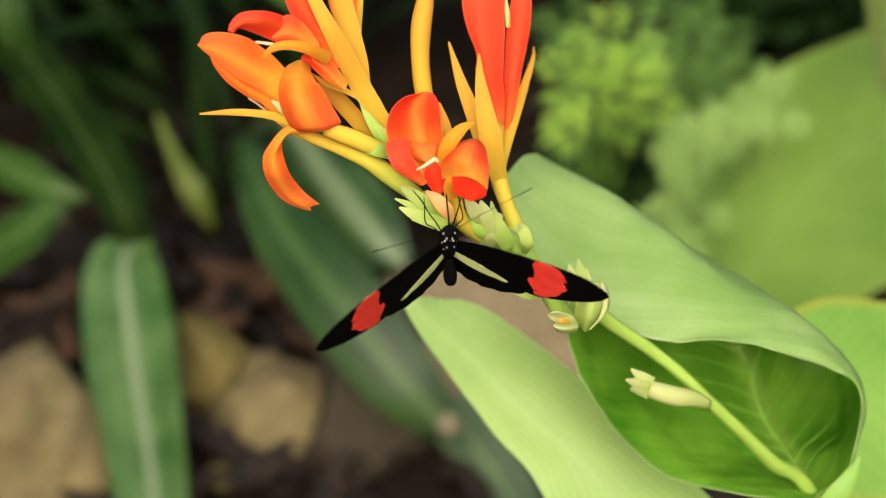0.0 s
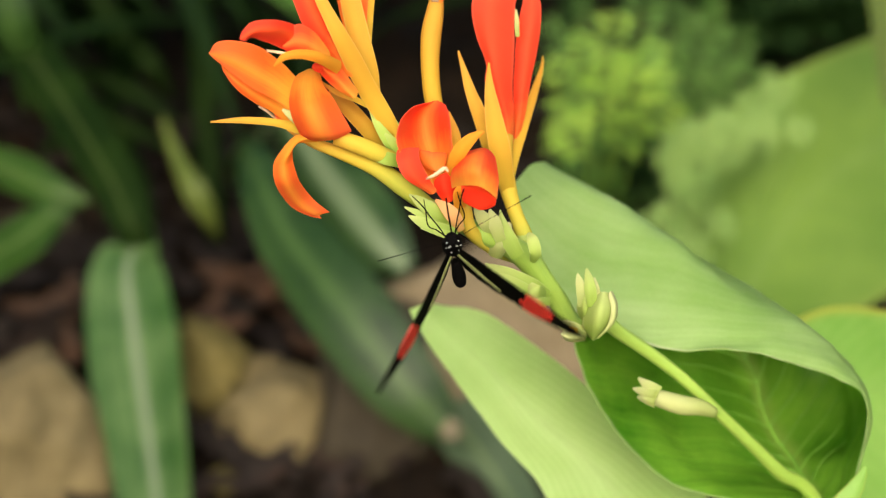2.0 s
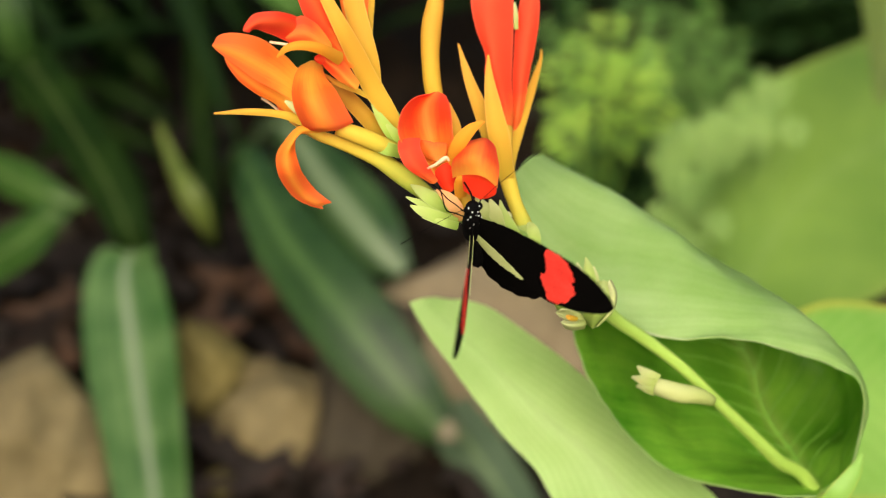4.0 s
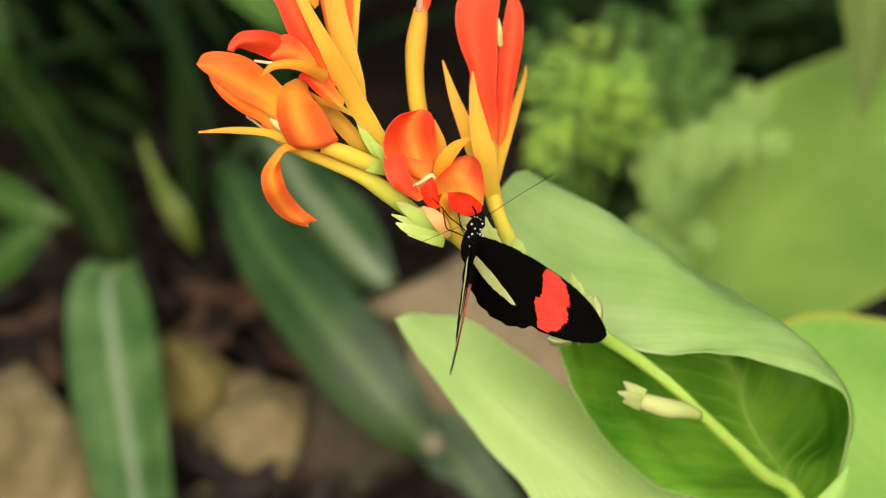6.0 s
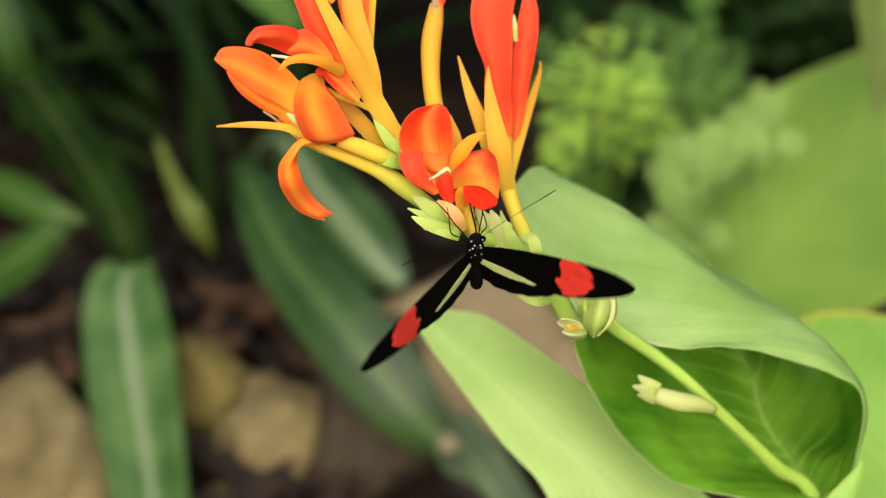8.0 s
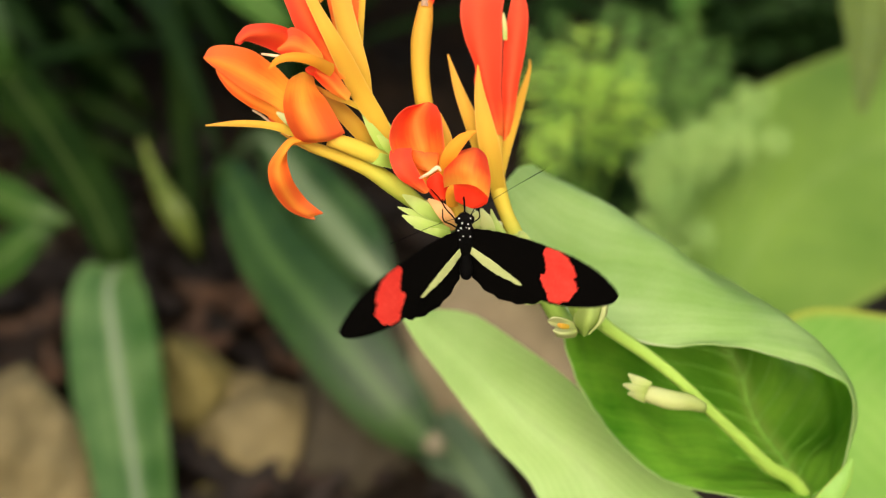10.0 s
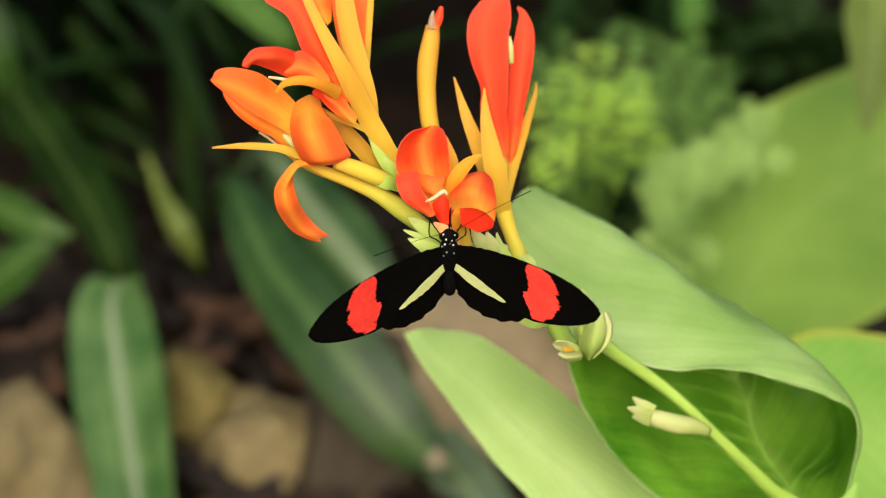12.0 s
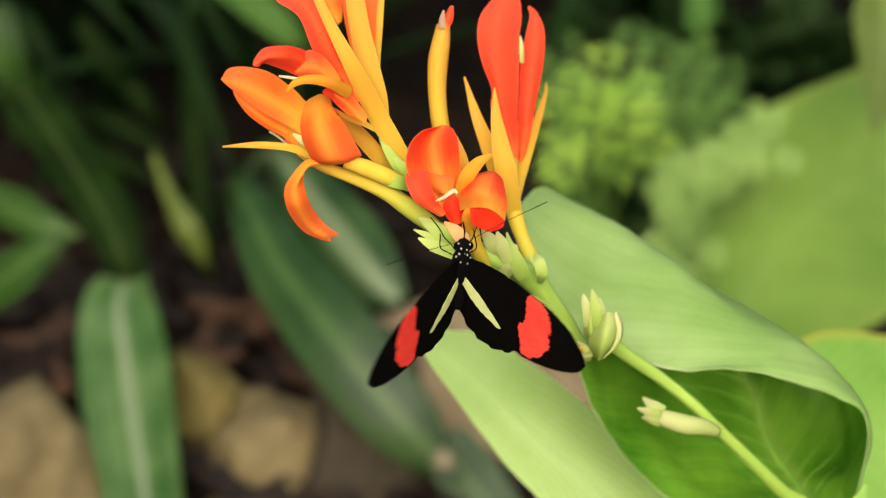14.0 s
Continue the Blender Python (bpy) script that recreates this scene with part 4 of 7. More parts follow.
petal([[(-0.0354, 0.0398, 0.5947), (-0.0365, 0.0348, 0.5936), (-0.0370, 0.0310, 0.5917), (-0.0364, 0.0295, 0.5882), (-0.0349, 0.0291, 0.5851), (-0.0338, 0.0300, 0.5832)],
       [(-0.0338, 0.0383, 0.5960), (-0.0341, 0.0303, 0.5959), (-0.0337, 0.0244, 0.5947), (-0.0327, 0.0222, 0.5914), (-0.0314, 0.0226, 0.5875), (-0.0309, 0.0253, 0.5850)],
       [(-0.0318, 0.0384, 0.5962), (-0.0315, 0.0303, 0.5959), (-0.0302, 0.0244, 0.5947), (-0.0287, 0.0223, 0.5916), (-0.0273, 0.0225, 0.5881), (-0.0269, 0.0245, 0.5857)],
       [(-0.0303, 0.0398, 0.5947), (-0.0295, 0.0345, 0.5942), (-0.0272, 0.0305, 0.5927), (-0.0251, 0.0291, 0.5896), (-0.0233, 0.0285, 0.5866), (-0.0230, 0.0290, 0.5853)]], M_ORANGE, f1, nu=22, ends=(0.08, 0.0), flat=0.35)
petal([[(-0.0322, 0.0303, 0.5836), (-0.0355, 0.0290, 0.5843), (-0.0382, 0.0263, 0.5829), (-0.0405, 0.0252, 0.5794), (-0.0407, 0.0242, 0.5759), (-0.0397, 0.0253, 0.5711), (-0.0375, 0.0266, 0.5667), (-0.0340, 0.0273, 0.5642), (-0.0308, 0.0287, 0.5626)],
       [(-0.0313, 0.0274, 0.5846), (-0.0348, 0.0254, 0.5853), (-0.0367, 0.0224, 0.5842), (-0.0382, 0.0215, 0.5811), (-0.0380, 0.0206, 0.5777), (-0.0367, 0.0222, 0.5729), (-0.0347, 0.0242, 0.5686), (-0.0321, 0.0260, 0.5657), (-0.0309, 0.0283, 0.5639)],
       [(-0.0306, 0.0296, 0.5825), (-0.0341, 0.0286, 0.5828), (-0.0360, 0.0274, 0.5829), (-0.0365, 0.0268, 0.5800), (-0.0358, 0.0259, 0.5767), (-0.0344, 0.0271, 0.5722), (-0.0326, 0.0288, 0.5683), (-0.0306, 0.0291, 0.5660), (-0.0287, 0.0295, 0.5639)]], M_ORANGE, f1, ends=(0.0, 0.0), nv=40)
blade("sepal", [(-0.0343, 0.0326, 0.5835, 0.00240), (-0.0402, 0.0327, 0.5854, 0.00170), (-0.0479, 0.0329, 0.5859, 0.00140), (-0.0553, 0.0318, 0.5860, 0.00025)], M_YELLOW, f1, bulge=0.15)
petal([[(-0.0344, 0.0359, 0.5830), (-0.0379, 0.0382, 0.5857), (-0.0413, 0.0394, 0.5867)],
       [(-0.0338, 0.0324, 0.5832), (-0.0375, 0.0351, 0.5846), (-0.0411, 0.0378, 0.5861)],
       [(-0.0341, 0.0345, 0.5809), (-0.0379, 0.0360, 0.5823), (-0.0415, 0.0382, 0.5847)]], M_ORANGE, f1)
blade("petaloid", [(-0.0344, 0.0316, 0.5856, 0.00170), (-0.0363, 0.0308, 0.5880, 0.00190), (-0.0387, 0.0325, 0.5889, 0.00050)], M_CREAM, f1, bulge=0.2)
tube("stamen", [(-0.0367, 0.0384, 0.5796, 0.00050), (-0.0407, 0.0400, 0.5820, 0.00055), (-0.0432, 0.0411, 0.5838, 0.00060), (-0.0454, 0.0418, 0.5849, 0.00050)], M_STAMEN, f1, nv=8)
blade("sepal", [(-0.0154, 0.0394, 0.5737, 0.00120), (-0.0177, 0.0393, 0.5772, 0.00320), (-0.0213, 0.0407, 0.5813, 0.00380), (-0.0254, 0.0430, 0.5849, 0.00340), (-0.0293, 0.0454, 0.5868, 0.00100)], M_YELLOW, f1, bulge=0.13)
blade("sepal", [(-0.0190, 0.0341, 0.5729, 0.00160), (-0.0255, 0.0347, 0.5756, 0.00160), (-0.0326, 0.0352, 0.5783, 0.00120), (-0.0385, 0.0371, 0.5812, 0.00030)], M_YELLOW, f1, bulge=0.13)
# bloom above it
f2 = flower([(-0.0108, 0.0364, 0.5747, 0.00260), (-0.0145, 0.0403, 0.5807, 0.00360), (-0.0179, 0.0412, 0.5858, 0.00460), (-0.0201, 0.0418, 0.5903, 0.00460), (-0.0216, 0.0435, 0.5948, 0.00360), (-0.0227, 0.0450, 0.5972, 0.00260)], "red canna bloom with yellow sepals")
petal([[(-0.0232, 0.0368, 0.5938), (-0.0302, 0.0385, 0.6009), (-0.0346, 0.0401, 0.6073), (-0.0373, 0.0420, 0.6137), (-0.0424, 0.0448, 0.6169), (-0.0412, 0.0486, 0.6195)],
       [(-0.0231, 0.0343, 0.5972), (-0.0278, 0.0347, 0.6046), (-0.0317, 0.0364, 0.6116), (-0.0348, 0.0398, 0.6169), (-0.0381, 0.0437, 0.6193), (-0.0396, 0.0480, 0.6204)],
       [(-0.0229, 0.0396, 0.5963), (-0.0252, 0.0411, 0.6019), (-0.0283, 0.0430, 0.6081), (-0.0308, 0.0444, 0.6137), (-0.0340, 0.0470, 0.6181), (-0.0372, 0.0493, 0.6205)]], M_RED, f2, nv=36)
petal([[(-0.0327, 0.0364, 0.6060), (-0.0360, 0.0329, 0.6098), (-0.0398, 0.0287, 0.6125), (-0.0437, 0.0270, 0.6127), (-0.0462, 0.0242, 0.6110)],
       [(-0.0328, 0.0315, 0.6058), (-0.0361, 0.0281, 0.6098), (-0.0396, 0.0240, 0.6126), (-0.0428, 0.0239, 0.6125), (-0.0459, 0.0229, 0.6109)],
       [(-0.0337, 0.0339, 0.6022), (-0.0376, 0.0309, 0.6048), (-0.0412, 0.0280, 0.6078), (-0.0439, 0.0262, 0.6096), (-0.0450, 0.0234, 0.6098)]], M_RED, f2, ends=(0.0, 0.06))
petal([[(-0.0275, 0.0348, 0.6018), (-0.0307, 0.0342, 0.6069), (-0.0344, 0.0335, 0.6095), (-0.0372, 0.0316, 0.6079)],
       [(-0.0272, 0.0295, 0.6027), (-0.0306, 0.0276, 0.6071), (-0.0343, 0.0277, 0.6085), (-0.0378, 0.0295, 0.6064)],
       [(-0.0284, 0.0333, 0.5993), (-0.0314, 0.0317, 0.6018), (-0.0348, 0.0309, 0.6036), (-0.0376, 0.0307, 0.6045)]], M_CENTRE, f2)
blade("petaloid", [(-0.0258, 0.0341, 0.5988, 0.00290), (-0.0295, 0.0289, 0.6036, 0.00240), (-0.0334, 0.0266, 0.6056, 0.00200), (-0.0368, 0.0254, 0.6055, 0.00150), (-0.0391, 0.0252, 0.6034, 0.00050)], M_AMBER, f2, bulge=0.2)
petal([[(-0.0218, 0.0348, 0.5925), (-0.0249, 0.0354, 0.5970), (-0.0283, 0.0349, 0.5999), (-0.0301, 0.0332, 0.6011)],
       [(-0.0223, 0.0297, 0.5937), (-0.0256, 0.0302, 0.5973), (-0.0290, 0.0304, 0.6004)],
       [(-0.0235, 0.0332, 0.5918), (-0.0269, 0.0328, 0.5943), (-0.0296, 0.0329, 0.5974), (-0.0297, 0.0320, 0.5992)]], M_CENTRE, f2, ends=(0.0, 0.12))
petal([[(-0.0257, 0.0360, 0.5980), (-0.0294, 0.0358, 0.5995), (-0.0321, 0.0344, 0.5992)],
       [(-0.0261, 0.0327, 0.5984), (-0.0297, 0.0335, 0.5988), (-0.0318, 0.0340, 0.5986)],
       [(-0.0276, 0.0348, 0.5962), (-0.0297, 0.0346, 0.5968), (-0.0315, 0.0346, 0.5977)]], M_RED, f2)
blade("sepal", [(-0.0187, 0.0380, 0.5863, 0.00050), (-0.0225, 0.0366, 0.5896, 0.00130), (-0.0269, 0.0366, 0.5915, 0.00120), (-0.0302, 0.0386, 0.5929, 0.00040)], M_YELLOW, f2, bulge=0.11)
blade("sepal", [(-0.0113, 0.0351, 0.5763, 0.00120), (-0.0145, 0.0369, 0.5828, 0.00340), (-0.0177, 0.0378, 0.5878, 0.00450), (-0.0200, 0.0382, 0.5922, 0.00450), (-0.0227, 0.0377, 0.5987, 0.00440), (-0.0260, 0.0376, 0.6060, 0.00350), (-0.0299, 0.0415, 0.6122, 0.00250), (-0.0336, 0.0457, 0.6186, 0.00180), (-0.0357, 0.0487, 0.6214, 0.00040)], M_YELLOW, f2, bulge=0.11)
blade("sepal", [(-0.0158, 0.0412, 0.5839, 0.00050), (-0.0178, 0.0406, 0.5886, 0.00220), (-0.0192, 0.0416, 0.5939, 0.00400), (-0.0211, 0.0440, 0.5993, 0.00490), (-0.0236, 0.0511, 0.6067, 0.00470), (-0.0251, 0.0576, 0.6131, 0.00400), (-0.0259, 0.0638, 0.6191, 0.00050)], M_YELLOW, f2, bulge=0.11)
petal([[(-0.0234, 0.0487, 0.5956), (-0.0266, 0.0553, 0.6034), (-0.0283, 0.0620, 0.6113), (-0.0293, 0.0684, 0.6188)],
       [(-0.0219, 0.0468, 0.5964), (-0.0237, 0.0544, 0.6045), (-0.0253, 0.0614, 0.6116), (-0.0266, 0.0691, 0.6199)],
       [(-0.0201, 0.0487, 0.5956), (-0.0198, 0.0556, 0.6033), (-0.0198, 0.0626, 0.6111), (-0.0206, 0.0693, 0.6184)]], M_ORANGE, f2)
blade("sepal", [(-0.0199, 0.0499, 0.5957, 0.00130), (-0.0195, 0.0559, 0.6031, 0.00160), (-0.0189, 0.0633, 0.6108, 0.00150), (-0.0187, 0.0684, 0.6151, 0.00030)], M_YELLOW, f2, bulge=0.11)
petal([[(-0.0286, 0.0611, 0.6038), (-0.0329, 0.0635, 0.6063), (-0.0349, 0.0668, 0.6101), (-0.0343, 0.0700, 0.6140)],
       [(-0.0292, 0.0587, 0.6056), (-0.0307, 0.0621, 0.6078), (-0.0318, 0.0658, 0.6105), (-0.0316, 0.0704, 0.6145)],
       [(-0.0284, 0.0615, 0.6044), (-0.0283, 0.0639, 0.6069), (-0.0289, 0.0668, 0.6101), (-0.0295, 0.0700, 0.6140)]], M_ORANGE, f2)
tube("stamen", [(-0.0350, 0.0274, 0.6050, 0.00050), (-0.0376, 0.0268, 0.6058, 0.00070), (-0.0408, 0.0270, 0.6062, 0.00050)], M_STAMEN, f2, nv=8)
# closed bud
bud = tube("bud", [(0.0012, 0.0415, 0.5696, 0.00326), (-0.0027, 0.0456, 0.5778, 0.00390), (-0.0046, 0.0482, 0.5837, 0.00428), (-0.0054, 0.0524, 0.5903, 0.00441), (-0.0052, 0.0563, 0.5963, 0.00493), (-0.0044, 0.0591, 0.6007, 0.00441), (-0.0039, 0.0612, 0.6039, 0.00337)], M_YELLOW, canna, nv=30, label="closed yellow flower bud with a red tip")
blade("tip", [(-0.0037, 0.0594, 0.6039, 0.00181), (-0.0029, 0.0603, 0.6053, 0.00220), (-0.0023, 0.0613, 0.6068, 0.00181), (-0.0018, 0.0623, 0.6085, 0.00065)], M_RED, bud, bulge=0.25, nv=10, nu=7)
blade("withered_scale", [(-0.0043, 0.0589, 0.6040, 0.00168), (-0.0041, 0.0603, 0.6062, 0.00129), (-0.0038, 0.0613, 0.6078, 0.00026)], M_HUSK, bud, bulge=0.3, nv=8, nu=5)
# scarlet bloom in the middle
f3 = flower([(0.0158, 0.0326, 0.5483, 0.00200), (0.0113, 0.0295, 0.5528, 0.00320), (0.0063, 0.0260, 0.5585, 0.00330), (0.0038, 0.0242, 0.5630, 0.00340), (0.0029, 0.0247, 0.5674, 0.00330), (0.0017, 0.0261, 0.5715, 0.00260)], "scarlet canna bloom on which the butterfly feeds")
petal([[(-0.0035, 0.0225, 0.5733), (-0.0096, 0.0221, 0.5794), (-0.0126, 0.0234, 0.5851), (-0.0119, 0.0272, 0.5887), (-0.0092, 0.0318, 0.5900), (-0.0059, 0.0363, 0.5892)],
       [(-0.0028, 0.0263, 0.5737), (-0.0062, 0.0298, 0.5776), (-0.0083, 0.0332, 0.5814), (-0.0081, 0.0359, 0.5849), (-0.0065, 0.0374, 0.5873), (-0.0044, 0.0382, 0.5885)],
       [(-0.0013, 0.0267, 0.5743), (-0.0031, 0.0301, 0.5781), (-0.0040, 0.0336, 0.5820), (-0.0042, 0.0361, 0.5855), (-0.0035, 0.0371, 0.5879), (-0.0026, 0.0374, 0.5891)],
       [(0.0000, 0.0228, 0.5757), (-0.0001, 0.0245, 0.5812), (-0.0005, 0.0261, 0.5866), (-0.0006, 0.0286, 0.5894), (-0.0009, 0.0321, 0.5897), (-0.0014, 0.0352, 0.5894)]], M_CENTRE, f3, nv=34, nu=20, flat=0.0, ends=(0.0, 0.03))
petal([[(-0.0038, 0.0189, 0.5751), (-0.0062, 0.0195, 0.5797), (-0.0078, 0.0216, 0.5824), (-0.0079, 0.0252, 0.5831)],
       [(-0.0045, 0.0161, 0.5762), (-0.0084, 0.0152, 0.5811), (-0.0102, 0.0178, 0.5839), (-0.0102, 0.0234, 0.5840)],
       [(-0.0054, 0.0186, 0.5747), (-0.0104, 0.0175, 0.5791), (-0.0125, 0.0196, 0.5823), (-0.0127, 0.0242, 0.5833)]], M_CORAL, f3, ends=(0.0, 0.04))
petal([[(-0.0079, 0.0251, 0.5830), (-0.0078, 0.0253, 0.5808), (-0.0072, 0.0253, 0.5789), (-0.0056, 0.0251, 0.5774)],
       [(-0.0049, 0.0238, 0.5827), (-0.0049, 0.0217, 0.5820), (-0.0047, 0.0210, 0.5808), (-0.0039, 0.0215, 0.5791)],
       [(-0.0015, 0.0257, 0.5821), (-0.0018, 0.0252, 0.5800), (-0.0020, 0.0250, 0.5784), (-0.0020, 0.0249, 0.5770)]], M_AMBERGLOW, f3, ends=(0.1, 0.1))
blade("petaloid", [(-0.0044, 0.0199, 0.5748, 0.00080), (-0.0057, 0.0196, 0.5780, 0.00170), (-0.0072, 0.0218, 0.5796, 0.00040)], M_YELLOW, f3, bulge=0.2)
petal([[(-0.0021, 0.0221, 0.5709), (-0.0041, 0.0227, 0.5736), (-0.0046, 0.0232, 0.5762)],
       [(-0.0006, 0.0187, 0.5729), (-0.0020, 0.0200, 0.5760), (-0.0025, 0.0212, 0.5787)],
       [(0.0010, 0.0226, 0.5716), (0.0004, 0.0234, 0.5747), (-0.0006, 0.0242, 0.5778)]], M_DEEP, f3)
tube("stamen", [(-0.0058, 0.0154, 0.5808, 0.00050), (-0.0040, 0.0150, 0.5820, 0.00080), (-0.0025, 0.0147, 0.5834, 0.00100), (-0.0017, 0.0149, 0.5838, 0.00090), (-0.0010, 0.0145, 0.5831, 0.00040)], M_STAMEN, f3, nv=10)
blade("petaloid", [(-0.0006, 0.0242, 0.5759, 0.00220), (0.0008, 0.0215, 0.5829, 0.00320), (0.0034, 0.0217, 0.5868, 0.00270), (0.0058, 0.0226, 0.5883, 0.00120), (0.0070, 0.0228, 0.5886, 0.00020)], M_AMBER, f3, bulge=0.15)
petal([[(-0.0003, 0.0211, 0.5748), (-0.0005, 0.0216, 0.5780), (0.0008, 0.0241, 0.5807), (0.0032, 0.0276, 0.5813)],
       [(0.0024, 0.0153, 0.5787), (0.0022, 0.0155, 0.5827), (0.0034, 0.0192, 0.5842), (0.0051, 0.0260, 0.5825)],
       [(0.0059, 0.0117, 0.5806), (0.0059, 0.0125, 0.5843), (0.0066, 0.0172, 0.5854), (0.0069, 0.0253, 0.5832)],
       [(0.0095, 0.0147, 0.5760), (0.0097, 0.0163, 0.5797), (0.0093, 0.0209, 0.5819), (0.0083, 0.0277, 0.5814)]], M_CENTRE, f3, nu=20, flat=0.2, ends=(0.0, 0.1))
petal([[(0.0016, 0.0169, 0.5776), (0.0018, 0.0171, 0.5751), (0.0023, 0.0175, 0.5730)],
       [(0.0051, 0.0137, 0.5799), (0.0050, 0.0138, 0.5764), (0.0050, 0.0144, 0.5736)],
       [(0.0076, 0.0131, 0.5791), (0.0072, 0.0135, 0.5760), (0.0065, 0.0142, 0.5734)],
       [(0.0094, 0.0147, 0.5760), (0.0093, 0.0153, 0.5742), (0.0078, 0.0161, 0.5726)]], M_DEEP, f3, ends=(0.0, 0.1))
blade("petaloid", [(0.0017, 0.0207, 0.5705, 0.00260), (0.0016, 0.0188, 0.5749, 0.00280), (0.0024, 0.0177, 0.5770, 0.00200), (0.0040, 0.0176, 0.5768, 0.00040)], M_AMBER, f3, bulge=0.15)
blade("sepal", [(0.0021, 0.0204, 0.5644, 0.00160), (0.0005, 0.0193, 0.5684, 0.00320), (-0.0015, 0.0197, 0.5708, 0.00260), (-0.0038, 0.0215, 0.5718, 0.00040)], M_PEACH, f3, bulge=0.12)
blade("sepal", [(0.0014, 0.0352, 0.5746, 0.00200), (0.0007, 0.0373, 0.5797, 0.00230), (-0.0008, 0.0413, 0.5840, 0.00025)], M_YELLOW, f3, bulge=0.11)
# half-open bloom
f4 = flower([(0.0186, 0.0334, 0.5496, 0.00400), (0.0173, 0.0342, 0.5546, 0.00420), (0.0153, 0.0379, 0.5584, 0.00360), (0.0136, 0.0418, 0.5627, 0.00420), (0.0127, 0.0469, 0.5669, 0.00440), (0.0135, 0.0532, 0.5712, 0.00300)], "half-open red canna bloom with pointed yellow sepals")
tube("ovary", [(0.0206, 0.0308, 0.5474, 0.00340), (0.0189, 0.0322, 0.5514, 0.00480), (0.0172, 0.0340, 0.5542, 0.00420), (0.0161, 0.0374, 0.5558, 0.00320)], M_CALYX, f4, nv=12)
petal([[(0.0142, 0.0516, 0.5669), (0.0098, 0.0572, 0.5769), (0.0077, 0.0599, 0.5824), (0.0081, 0.0614, 0.5862), (0.0058, 0.0643, 0.5921), (0.0047, 0.0669, 0.5975), (0.0051, 0.0701, 0.6017), (0.0074, 0.0733, 0.6044), (0.0099, 0.0754, 0.6056)],
       [(0.0144, 0.0496, 0.5693), (0.0120, 0.0529, 0.5799), (0.0105, 0.0542, 0.5875), (0.0100, 0.0566, 0.5930), (0.0094, 0.0609, 0.5998), (0.0097, 0.0650, 0.6038), (0.0108, 0.0709, 0.6057), (0.0121, 0.0758, 0.6063)],
       [(0.0148, 0.0522, 0.5678), (0.0145, 0.0582, 0.5787), (0.0150, 0.0612, 0.5848), (0.0154, 0.0646, 0.5908), (0.0153, 0.0691, 0.5977), (0.0156, 0.0716, 0.6010), (0.0152, 0.0745, 0.6040), (0.0144, 0.0765, 0.6055)]], M_CORAL, f4, nv=44, nu=18, ends=(0.0, 0.08))
petal([[(0.0146, 0.0531, 0.5654), (0.0147, 0.0598, 0.5765), (0.0155, 0.0649, 0.5850), (0.0162, 0.0689, 0.5918), (0.0172, 0.0733, 0.5975), (0.0178, 0.0761, 0.6006), (0.0171, 0.0776, 0.6018)],
       [(0.0148, 0.0505, 0.5669), (0.0164, 0.0562, 0.5783), (0.0183, 0.0604, 0.5872), (0.0192, 0.0635, 0.5945), (0.0195, 0.0692, 0.5985), (0.0191, 0.0741, 0.6012), (0.0178, 0.0778, 0.6020)],
       [(0.0153, 0.0531, 0.5654), (0.0186, 0.0612, 0.5787), (0.0208, 0.0658, 0.5864), (0.0216, 0.0696, 0.5930), (0.0214, 0.0734, 0.5976), (0.0198, 0.0763, 0.6009), (0.0180, 0.0778, 0.6020)]], M_CORAL, f4, nv=40, ends=(0.0, 0.03))
blade("petaloid", [(0.0158, 0.0655, 0.5921, 0.00090), (0.0156, 0.0667, 0.5958, 0.00100), (0.0154, 0.0691, 0.5977, 0.00025)], M_CREAM, f4, bulge=0.2)
blade("sepal", [(0.0116, 0.0468, 0.5630, 0.00160), (0.0094, 0.0487, 0.5697, 0.00340), (0.0071, 0.0517, 0.5762, 0.00360), (0.0041, 0.0560, 0.5828, 0.00240), (0.0014, 0.0608, 0.5904, 0.00030)], M_YELLOW, f4, bulge=0.11)
blade("sepal", [(0.0145, 0.0408, 0.5593, 0.00200), (0.0128, 0.0407, 0.5665, 0.00400), (0.0112, 0.0421, 0.5742, 0.00500), (0.0098, 0.0460, 0.5803, 0.00400), (0.0088, 0.0497, 0.5860, 0.00220), (0.0086, 0.0547, 0.5902, 0.00025)], M_YELLOW, f4, bulge=0.11)
blade("sepal", [(0.0144, 0.0460, 0.5618, 0.00100), (0.0152, 0.0499, 0.5660, 0.00200), (0.0171, 0.0564, 0.5706, 0.00260), (0.0203, 0.0659, 0.5760, 0.00200), (0.0226, 0.0723, 0.5805, 0.00080), (0.0228, 0.0747, 0.5824, 0.00020)], M_YELLOW, f4, bulge=0.11)


def calyx(pairs, mat=M_CALYX, label=""):
    """A pale husk of overlapping pointed bracts."""
    first = None
    for sp in pairs:
        ob = blade("calyx" if first is None else "bract", sp, mat, first or canna, bulge=0.13, nv=14, nu=7, label=label if first is None else "")
        first = first or ob


